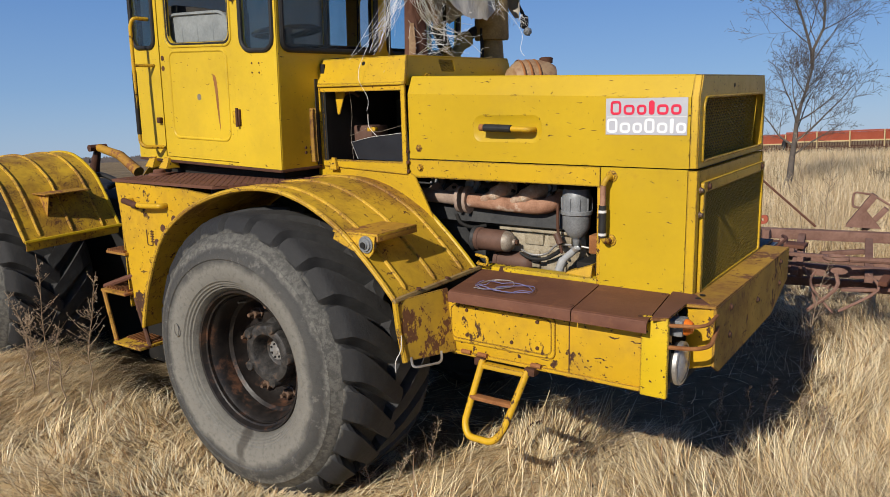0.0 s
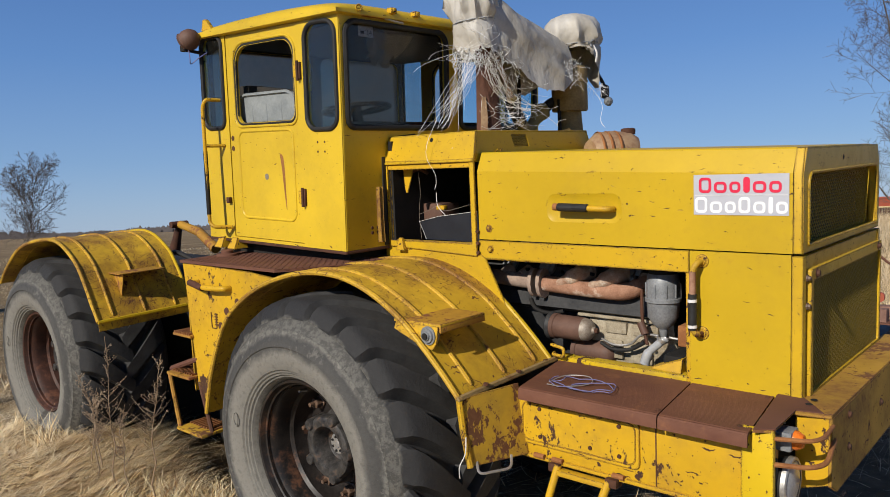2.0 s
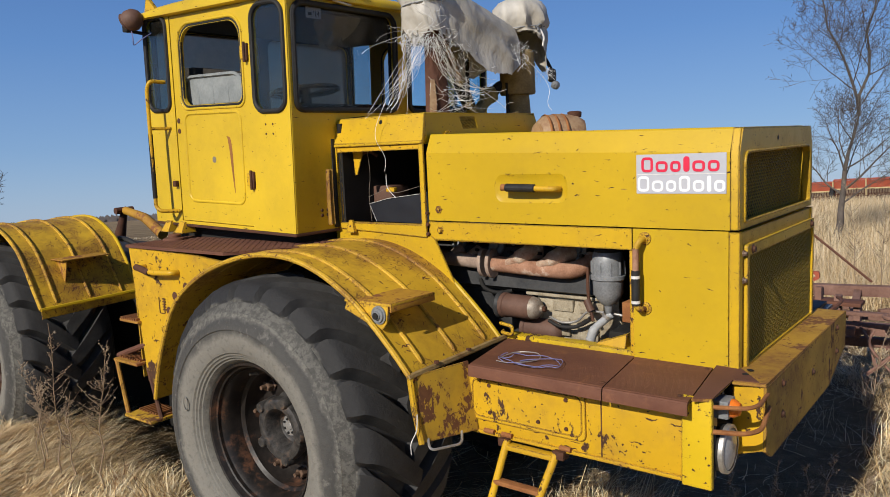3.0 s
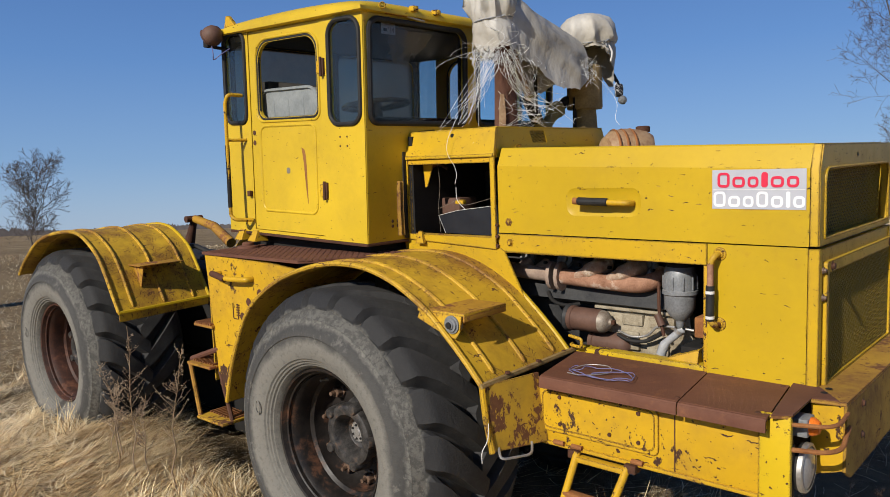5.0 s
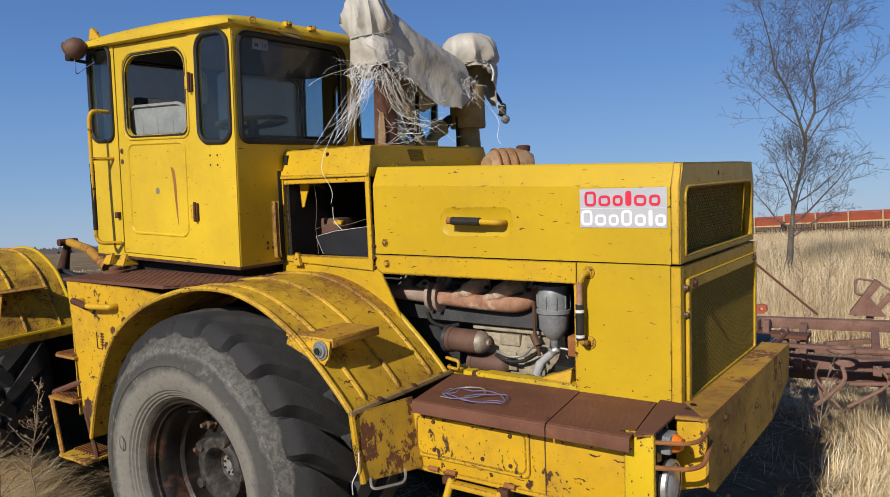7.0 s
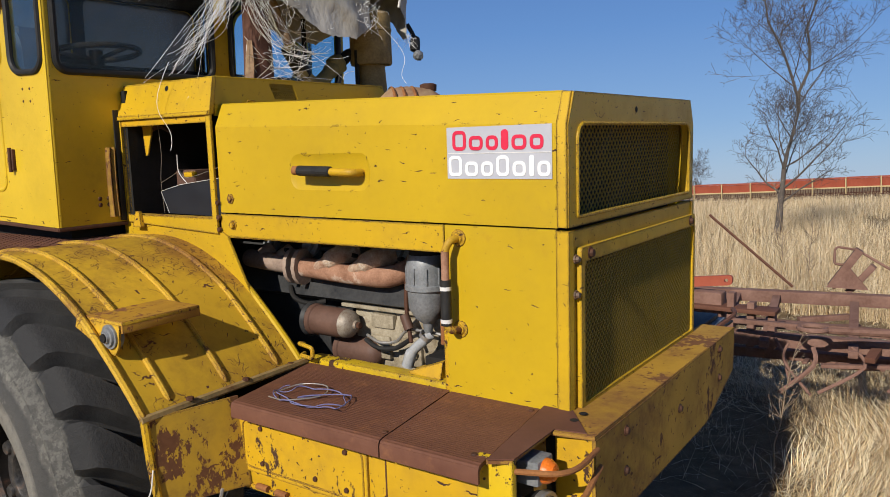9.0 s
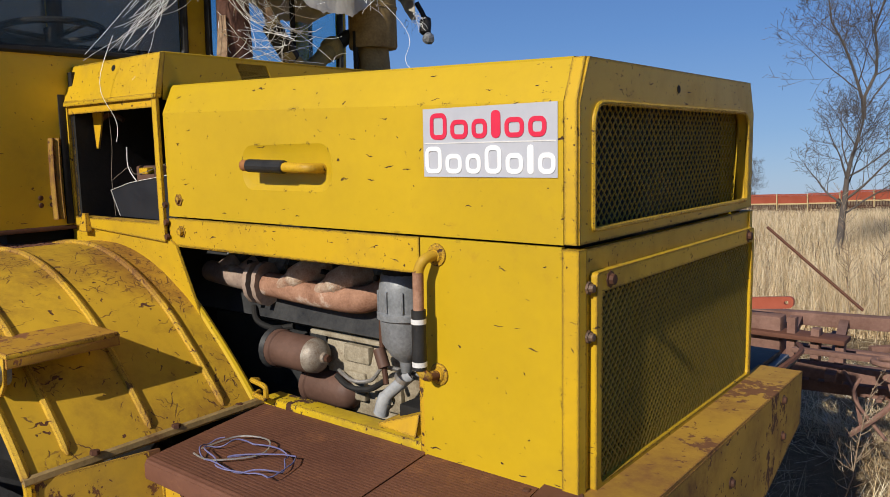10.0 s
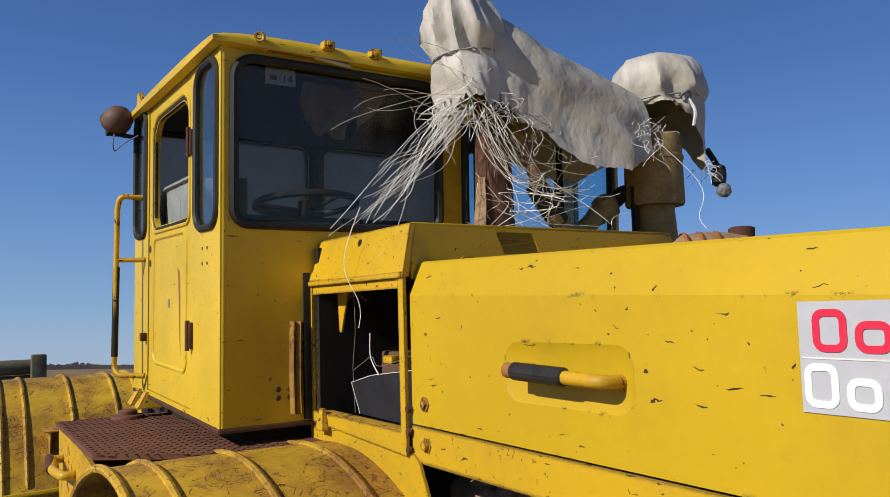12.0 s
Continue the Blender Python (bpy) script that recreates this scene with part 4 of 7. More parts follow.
        low = [(1.948, y - s * 0.001), (1.988, y - s * 0.001), (1.990, y + s * 0.03), (1.948, y + s * 0.03)]
        part("corner_post", loft([[(px, py, 1.262) for px, py in low], [(px, py, 1.808) for px, py in low]]), M_YEL_TRIM, tractor)
    # front, upper: sheet with an arched opening and expanded metal
    ya, yb = 0.75, far(0.75)
    front = part("front_panel", plate_x([(ya - 0.02, 1.818), (yb + 0.02, 1.818), (yb + 0.02, 2.11), (yb - 0.02, 2.203), (ya + 0.02, 2.203), (ya - 0.02, 2.11)], [rounded(0.785, far(0.785), 1.845, 2.112, [0.01, 0.045, 0.045, 0.01])], 1.985, 0.03), M_YEL_TRIM, tractor, "yellow front panel with dented edges")
    part("mesh", diamond_mesh(0.775, far(0.775), 1.835, 2.12, 1.948, 0.0265, 0.0135, 0.0016), M_MESH, front, "expanded metal grille", smooth=0)
    part("opening_rim", tube([(1.986, u, v) for u, v in rounded(0.785, far(0.785), 1.845, 2.112, [0.01, 0.045, 0.045, 0.01])], 0.006, 8, closed=True), M_YEL_TRIM, front)
    part("front_hole", lathe([(0.001, 0.001), (0.010, 0.001), (0.011, 0.0)], toward_x(1.9856, 1.235, 2.158), 10), M_DARK, front)
    # front, lower: rail, hinged frame with finer mesh
    low = part("front_panel", plate_x(rect(ya - 0.01, yb + 0.01, 1.265, 1.806), [rect(0.80, far(0.80), 1.30, 1.72)], 1.984, 0.02), M_YEL_TRIM, tractor)
    door = part("grille_frame", plate_x(rounded(0.772, far(0.748), 1.268, 1.756, 0.012), [rounded(0.795, far(0.765), 1.285, 1.712, 0.012)], 2.004, 0.022), M_YEL_TRIM, low, "hinged grille frame")
    part("mesh", diamond_mesh(0.79, far(0.76), 1.28, 1.715, 1.992, 0.0225, 0.0115, 0.0021), M_MESH, low, "fine expanded metal grille", smooth=0)
    for y, z in ((0.83, 1.735), (1.76, 1.735)):
        part("frame_bolt", lathe([(0.001, 0.014), (0.012, 0.012), (0.013, 0.003), (0.019, 0.002), (0.019, 0.0)], toward_x(2.004, y, z), 8), M_RUST_DARK, low, smooth=20)
    for z in (1.725, 1.62):
        part("hinge_bolt", lathe([(0.001, 0.016), (0.009, 0.014), (0.010, 0.005), (0.014, 0.005), (0.014, -0.01)], toward_x(1.99, 0.758, z), 8), M_NUT, low, smooth=20)
    part("radiator", box(1.82, 1.90, 0.77, far(0.77), 1.25, 2.16, bevel=0.01), M_DARK, tractor, "dark radiator core")
    # strip below the hood, lower front side panel
    strip = part("side_rail", plate_y([(0.50, 1.725), (1.549, 1.722), (1.549, 1.811), (0.462, 1.814), (0.462, 1.745)], [], 0.727, 0.01), M_YEL_TRIM, tractor, "yellow strip under the hood")
    part("rail_flange", box(0.50, 1.545, 0.731, 0.77, 1.720, 1.726, bevel=0.001), M_YEL_WORN, strip)
    part("rail_bolt", lathe([(0.001, 0.012), (0.013, 0.010), (0.014, 0.0), (0.021, 0.0), (0.021, -0.004)], toward_y(0.535, 0.724, 1.772), 6), M_YEL_WORN, strip)
    lowp = part("side_panel", plate_y(rect(1.553, 1.944, 1.262, 1.811), [], 0.727, 0.012), M_YEL, tractor, "yellow lower hood panel with pitted paint")
    part("panel_edge", box(1.532, 1.553, 0.735, 0.76, 1.262, 1.722, bevel=0.002), M_YEL_WORN, lowp)
    bar = part("grab_handle", tube(arc_path([(1.605, 0.727, 1.772), (1.600, 0.684, 1.768), (1.586, 0.678, 1.74), (1.584, 0.678, 1.50), (1.600, 0.684, 1.482), (1.605, 0.727, 1.480)], 0.03), 0.0125, 10), M_FLAP, lowp, "rusty grab handle")
    part("bare_rust", tube([(1.586, 0.678, 1.735), (1.585, 0.678, 1.640)], 0.0133, 10), M_MANI, lowp, "rust-brown bare handle length")
    part("grip", tube([(1.585, 0.678, 1.645), (1.584, 0.678, 1.500)], 0.0175, 14), M_BLACK, lowp, "black rubber grip")
    for z in (1.612, 1.508):
        part("tape", tube([(1.5845, 0.678, z), (1.5845, 0.678, z + 0.012)], 0.0185, 14), M_STRAP, lowp, "white tape band")
    for z in (1.772, 1.480):
        part("handle_flange", lathe([(0.001, 0.010), (0.016, 0.010), (0.019, 0.005), (0.027, 0.003), (0.028, 0.0)], toward_y(1.605, 0.726, z), 14), M_YEL_WORN, lowp)
    part("side_panel", plate_y(rect(0.46, 1.944, 1.262, 1.806), [], far(0.727) - 0.012, 0.012), M_YEL, tractor)
    # floor of the engine bay, near-black for its shade, and inner parts
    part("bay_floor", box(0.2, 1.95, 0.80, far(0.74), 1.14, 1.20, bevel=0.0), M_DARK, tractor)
    sill = part("bay_sill", box(0.90, 1.545, 0.736, 0.80, 1.255, 1.288, bevel=0.006), M_SILL, tractor, "chipped yellow sill")
    part("sill_cleat", loft([[(1.36, 0.76, 1.285), (1.36, 0.83, 1.285), (1.36, 0.83, 1.295), (1.36, 0.76, 1.295)], [(1.50, 0.75, 1.285), (1.50, 0.84, 1.285), (1.50, 0.84, 1.35), (1.50, 0.77, 1.345)]]), M_YEL_WORN, tractor)


hood_parts()


def deck_parts():
    def deck(name, pts, label):
        bm = plate_z(pts, [], 1.266, 0.012)
        # rolled lip on the near edge
        (ax, ay), (bx, by) = pts[0], pts[1]
        prof = [(0.0, 0.0), (-0.012, -0.004), (-0.018, -0.016), (-0.018, -0.052), (-0.010, -0.052), (-0.010, -0.02), (0.0, -0.012)]
        rows = [[bm.verts.new((x, y + dy, 1.266 + dz)) for dy, dz in prof] for x, y in ((ax, ay), (bx, by))]
        for j in range(len(prof)):
            bm.faces.new((rows[0][j], rows[0][(j + 1) % len(prof)], rows[1][(j + 1) % len(prof)], rows[1][j]))
        bm.faces.new(rows[0]), bm.faces.new(rows[1])
        return part(name, bm, M_DECK, tractor, label, smooth=30)
    deck("deck_plate", [(1.00, 0.305), (1.618, 0.305), (1.552, 0.733), (0.905, 0.752)], "rust-brown steel deck plate")
    deck("deck_plate", [(1.623, 0.305), (1.945, 0.305), (1.885, 0.728), (1.558, 0.733)], "rust-brown steel deck plate")
    for x, y in ((1.60, 0.34), (1.90, 0.34), (1.87, 0.70)):
        part("deck_screw", lathe([(0.001, 0.004), (0.008, 0.003), (0.010, 0.0)], pose(x, y, 1.267), 8), M_RUST_DARK, tractor)
    # tool box below the deck
    boxp = part("tool_box", box(0.945, 1.90, 0.362, 0.74, 0.955, 1.235, bevel=0.008), M_YEL_WORN, tractor, "chipped yellow tool box")
    lid = part("lid", plate_y(rounded(0.955, 1.515, 1.005, 1.200, [0.03, 0.03, 0.008, 0.008]), [], 0.353, 0.010), M_YEL_WORN, boxp, "pressed box lid")
    part("lid_bead", tube([(u, 0.353, v) for u, v in rounded(0.972, 1.498, 1.022, 1.185, 0.03)], 0.004, 6, closed=True), M_YEL_WORN, boxp)
    part("box_seam", box(1.577, 1.582, 0.3605, 0.364, 0.958, 1.205, bevel=0), M_RUST_DARK, boxp)
    for x, z in ((1.06, 1.165), (1.06, 1.045), (1.43, 1.165), (1.43, 1.045), (1.30, 1.05)):
        part("box_screw", lathe([(0.001, 0.006), (0.008, 0.006), (0.009, 0.0)], toward_y(x, 0.353, z), 8), M_RUST_DARK, boxp)
    part("box_flange", box(0.945, 1.90, 0.355, 0.40, 0.940, 0.958, bevel=0.003), M_YEL_WORN, boxp)
    for x in (1.03, 1.12, 1.40):
        part("hinge", tube([(x, 0.35, 0.962), (x + 0.05, 0.35, 0.962)], 0.011, 8), M_RUST_OR, boxp)
    # folding ladder, hanging
    lad = part("ladder", tube(arc_path([(1.150, 0.345, 0.945), (1.10, 0.255, 0.655), (1.13, 0.235, 0.60), (1.26, 0.235, 0.60), (1.305, 0.255, 0.655), (1.385, 0.345, 0.935)], 0.06, 6), 0.0165, 10), M_YEL_WORN, tractor, "yellow folding ladder with bare lower bend")
    part("bare_bend", tube(arc_path([(1.108, 0.275, 0.70), (1.10, 0.255, 0.655), (1.13, 0.235, 0.60), (1.26, 0.235, 0.60), (1.305, 0.255, 0.655), (1.32, 0.275, 0.70)], 0.06, 6), 0.0155, 10), M_RUST_DARK, lad, "bare rusty lower bend")
    part("rung", box(1.115, 1.335, 0.275, 0.315, 0.765, 0.785, bevel=0.005), M_RUST_OR, lad)
    part("rung", box(1.135, 1.375, 0.325, 0.365, 0.905, 0.930, bevel=0.005), M_YEL_WORN, lad)
    for x in (1.11, 1.375):
        part("ladder_hinge", box(x, x + 0.05, 0.33, 0.38, 0.915, 0.95, bevel=0.004), M_RUST_DARK, lad)
    part("towing_lug", lathe([(0.02, -0.03), (0.06, -0.03), (0.065, 0), (0.06, 0.03), (0.02, 0.03)], pose(1.42, 0.7, 0.86, 90, 0, 20), 16), M_RUST_OR, tractor)
    # bumper beam with a rusty top and a cut-out for the head lamp
    face = [(0.590, 1.015), (0.66, 0.975), (1.60, 0.985), (1.955, 1.100), (1.965, 1.275), (0.590, 1.262)]
    beam = part("bumper", plate_x(face, [], 2.128, 0.012), M_YEL_BUMP, tractor, "rubbed yellow steel bumper")
    top = [(1.985, 0.72), (1.895, 0.735), (1.955, 0.310), (2.012, 0.345), (2.005, 0.565), (2.126, 0.588), (2.126, 1.962), (1.99, 1.962)]
    part("bumper_top", plate_z(top, [], 1.275, 0.012), M_BUMP_TOP, beam, "scuffed rusty bumper top")
    part("bumper_top", plate_z([(1.898, 0.735), (1.958, 0.308), (2.018, 0.343), (2.012, 0.575), (2.10, 0.592), (1.99, 0.735)], [], 1.279, 0.004), M_RUST, beam, "rust-brown gusset plate")
    part("bumper_end", plate_y([(2.005, 0.98), (2.125, 1.02), (2.125, 1.262), (2.005, 1.262)], [], 0.592, 0.010), M_YEL_WORN, beam, "bright yellow beam end")
    part("bumper_back", plate_x(rect(0.60, 1.96, 1.03, 1.262), [], 2.00, 0.012), M_DARK, beam)
    part("end_post", box(1.905, 2.014, 0.340, 0.362, 0.935, 1.268, bevel=0.004), M_POST, tractor, "chipped bright yellow end post")
    part("post_web", plate_x(rect(0.36, 0.60, 0.96, 1.262), [], 1.93, 0.01), M_DARK, tractor)
    for y, z in ((0.80, 1.222), (1.75, 1.235), (0.80, 1.10), (1.75, 1.12), (1.28, 1.14)):
        part("bumper_bolt", lathe([(0.001, 0.012), (0.010, 0.010), (0.012, 0.003), (0.017, 0.002), (0.017, 0.0)], toward_x(2.128, y, z), 10), M_RUST_DARK, beam, smooth=20)
    for y in (0.66, 0.72):
        part("top_hole", lathe([(0.001, 0.001), (0.012, 0.001), (0.013, 0.0)], pose(2.03, y, 1.2805), 10), M_DARK, beam)
    # lamps in the cut-out
    hl = part("headlight", lathe([(0.001, 0.014), (0.040, 0.012), (0.068, 0.007), (0.080, 0.002)], toward_x(2.035, 0.462, 1.055), 28, caps=False), M_LENS, tractor, "round clouded headlight glass")
    part("headlight_ring", lathe([(0.078, 0.006), (0.084, 0.007), (0.090, 0.003), (0.091, -0.012), (0.086, -0.014)], toward_x(2.035, 0.462, 1.055), 32, caps=False), M_STEEL, hl, "dull steel ring")
    part("headlight_housing", lathe([(0.086, -0.012), (0.084, -0.030), (0.070, -0.055), (0.03, -0.075)], toward_x(2.035, 0.462, 1.055), 28), M_BLACK, hl)
    part("headlight_bracket", box(1.95, 2.012, 0.372, 0.395, 0.965, 1.16, bevel=0.006), M_BLACK, hl)
    ol = part("turn_signal", lathe([(0.001, 0.036), (0.022, 0.030), (0.033, 0.012), (0.034, 0.0)], toward_x(2.045, 0.455, 1.212), 18), M_ORANGE, tractor, "cracked orange turn signal")
    part("signal_base", box(1.98, 2.046, 0.415, 0.50, 1.178, 1.245, bevel=0.008), M_GREYPAINT, ol)
    part("lamp_guard", tube(arc_path([(2.005, 0.352, 1.240), (2.115, 0.40, 1.238), (2.135, 0.47, 1.232), (2.128, 0.60, 1.235)], 0.05), 0.008, 8), M_RUST_OR, tractor, "bent rusty lamp guard bar")
    part("lamp_guard", tube(arc_path([(2.005, 0.352, 1.150), (2.115, 0.40, 1.146), (2.145, 0.47, 1.145), (2.128, 0.62, 1.18)], 0.05), 0.009, 8), M_RUST_OR, tractor, "bent rusty lamp guard bar")


deck_parts()


def cowl_parts():
    """Raised cowl between hood and cab with its open side hatch."""
    y = 0.712
    cow = part("cowl_side", plate_y([(-0.185, 1.765), (0.457, 1.735), (0.457, 2.215), (-0.185, 2.238)], [rounded(-0.150, 0.428, 1.795, 2.203, 0.006)], y, 0.010), M_YEL_TRIM, tractor, "yellow cowl frame round an open hatch")
    bm = loft([[(-0.192, y - 0.004, 2.222), (-0.155, 0.745, 2.352), (-0.15, 0.76, 2.352), (-0.185, y + 0.02, 2.222)], [(0.460, y - 0.004, 2.205), (0.452, 0.742, 2.352), (0.452, 0.76, 2.352), (0.455, y + 0.02, 2.205)]])
    top = part("cowl_shoulder", bm, M_YEL_TRIM, tractor, "yellow cowl shoulder")
    part("cowl_hole", lathe([(0.001, 0.002), (0.011, 0.002), (0.012, 0.0)], pose(0.165, 0.735, 2.322, 76, 0, 0), 10), M_DARK, top)
    part("cowl_lip", box(-0.18, 0.455, y - 0.008, y + 0.004, 2.204, 2.220, bevel=0.002), M_YEL_TRIM, top)
    hatch = rounded(1.045, 1.180, 2.272, 2.336, 0.006)
    hatch = [(u + (0.012 if v < 2.30 else -0.012), v) for u, v in hatch]
    front = part("cowl_front", plate_x([(0.742, 2.20), (1.79, 2.20), (1.845, 2.215), (1.775, 2.356), (0.745, 2.352)], [hatch], 0.452, 0.008), M_YEL, tractor, "yellow cowl front")
    bm = bmesh.new()
    for i in range(9):
        v = 2.274 + i * 0.0078
        for s in (-1, 1):
            add_tube(bm, [(0.449, 1.04 + 0.008 * (i % 2) + k * 0.0128, v + (0.004 if k % 2 else -0.004) * s) for k in range(12)], 0.0013, 4, caps=False)
    part("vent_mesh", bm, M_MESH, front, smooth=0)
    part("cowl_top", box(-0.15, 0.452, 0.75, 1.78, 2.344, 2.355, bevel=0.003), M_YEL, tractor)
    part("latch", tube(arc_path([(0.452, 0.90, 2.245), (0.465, 0.90, 2.262), (0.465, 0.94, 2.262), (0.452, 0.94, 2.25)], 0.01), 0.003, 6), M_YEL_WORN, front)
    # Dark strip that stands in for the shadow below the latch.
    part("latch_plate", box(0.452, 0.475, 0.865, 0.985, 2.226, 2.240, bevel=0.004), M_RUST_DARK, front)
    # rubber seal towards the cab
    part("seal", tube(arc_path([(-0.178, 0.735, 1.77), (-0.20, 0.715, 1.95), (-0.21, 0.712, 2.20), (-0.175, 0.755, 2.35), (-0.165, 0.95, 2.36)], 0.05), 0.016, 8), M_BLACK, tractor, "black rubber seal")
    part("seal_canvas", plate_y([(-0.232, 1.78), (-0.192, 1.77), (-0.192, 2.21), (-0.222, 2.18)], [], 0.725, 0.006), M_YEL_FEND, tractor)
    # strip between hatch and mudguard
    part("inner_wall", plate_y([(-0.20, 1.60), (0.62, 1.50), (0.50, 1.728), (0.457, 1.752), (-0.20, 1.785)], [], 0.722, 0.008), M_YEL_TRIM, tractor)
    part("hatch_peg", loft([[(-0.09, 0.69, 1.745), (-0.03, 0.69, 1.745), (-0.03, 0.712, 1.745), (-0.09, 0.712, 1.745)], [(-0.075, 0.70, 1.812), (-0.05, 0.70, 1.812), (-0.05, 0.712, 1.812), (-0.075, 0.712, 1.812)]]), M_YEL_WORN, tractor)
    for z in (1.858, 1.80, 1.752):
        part("joint_bolt", lathe([(0.001, 0.010), (0.009, 0.009), (0.011, 0.0)], toward_y(0.462, 0.72, z), 8), M_RUST_DARK, tractor)
    # what shows inside the hatch
    part("hatch_bracket", plate_y([(-0.10, 2.19), (-0.02, 2.19), (-0.03, 2.15), (-0.07, 2.05), (-0.085, 2.05)], [], 0.78, 0.006), M_YEL_WORN, tractor)
    rim = [(0.055, 1.800), (0.43, 1.795), (0.43, 1.955), (0.16, 1.925), (0.018, 1.895)]
    sheet = part("rubber_sheet", add_plate(bmesh.new(), rim, [], lambda u, v, w: Vector((u, 0.765 + 0.10 * (1.96 - v) + w, v)), 0.006), M_SHEET, tractor, "blue-black sheet with a pale cut edge", smooth=0)
    part("sheet_edge", tube([(u, 0.763 + 0.10 * (1.96 - v), v) for u, v in (rim[0], rim[4], rim[3], rim[2])], 0.0013, 5), M_STRAP, sheet)
    part("hatch_flange", box(-0.148, -0.132, 0.724, 0.775, 1.80, 2.20, bevel=0.002), M_YEL_WORN, tractor)
    part("hatch_flange", box(-0.148, 0.426, 0.724, 0.765, 1.786, 1.797, bevel=0.002), M_FLAP, tractor)
    part("hatch_strip", plate_y(rect(-0.150, 0.428, 2.176, 2.203), [], 0.716, 0.004), M_YEL_WORN, tractor)
    part("grey_panel", box(-0.06, 0.16, 1.28, 1.30, 1.90, 2.12, bevel=0.01), M_ENGINE, tractor)
    part("hatch_box", box(-0.12, 0.02, 0.95, 1.10, 1.80, 1.98, bevel=0.01), M_FILTER, tractor)
    part("torn_wiring", tube(smooth3([(-0.10, 0.80, 2.18), (-0.05, 0.79, 2.16), (0.0, 0.80, 2.175), (0.05, 0.82, 2.15)]), 0.010, 6), M_RUST_DARK, tractor)
    part("hatch_wire", tube(smooth3([(0.0, 0.79, 2.20), (0.02, 0.785, 2.06), (0.01, 0.78, 1.94), (0.02, 0.78, 1.80)]), 0.0011, 5), M_CLOTH, tractor)
    part("hatch_wire", tube(smooth3([(0.0, 0.785, 1.93), (0.10, 0.77, 1.96), (0.16, 0.77, 1.98), (0.22, 0.765, 1.955), (0.42, 0.78, 2.0)]), 0.0011, 5), M_CLOTH, tractor)
    part("hatch_wire", tube(smooth3([(0.15, 0.77, 2.05), (0.16, 0.765, 1.98), (0.22, 0.76, 1.93)]), 0.0018, 5), M_STRAP, tractor)
    part("hose", tube(smooth3([(0.2, 0.95, 1.79), (0.3, 0.9, 1.83), (0.38, 0.88, 1.86), (0.44, 0.9, 1.95)]), 0.035, 12), M_FILTER, tractor)
    bm = bmesh.new()
    for i in range(7):
        x = 0.24 + i * 0.02
        add_lathe(bm, [(0.036, -0.006), (0.043, 0.0), (0.036, 0.006)], pose(x, 0.86, 1.805 + i * 0.006, 0, 80, 0), 14, caps=False)
    part("bellows", bm, M_FILTER, tractor)
    part("yellow_lever", box(0.06, 0.12, 0.86, 0.89, 1.95, 1.975, bevel=0.006), M_YEL_WORN, tractor)
    # Near-black backing sheets: the shade inside the hatch is in their colour.
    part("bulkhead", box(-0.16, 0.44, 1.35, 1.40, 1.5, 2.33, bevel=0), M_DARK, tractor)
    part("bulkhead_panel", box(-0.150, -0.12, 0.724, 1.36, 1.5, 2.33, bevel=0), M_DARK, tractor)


cowl_parts()


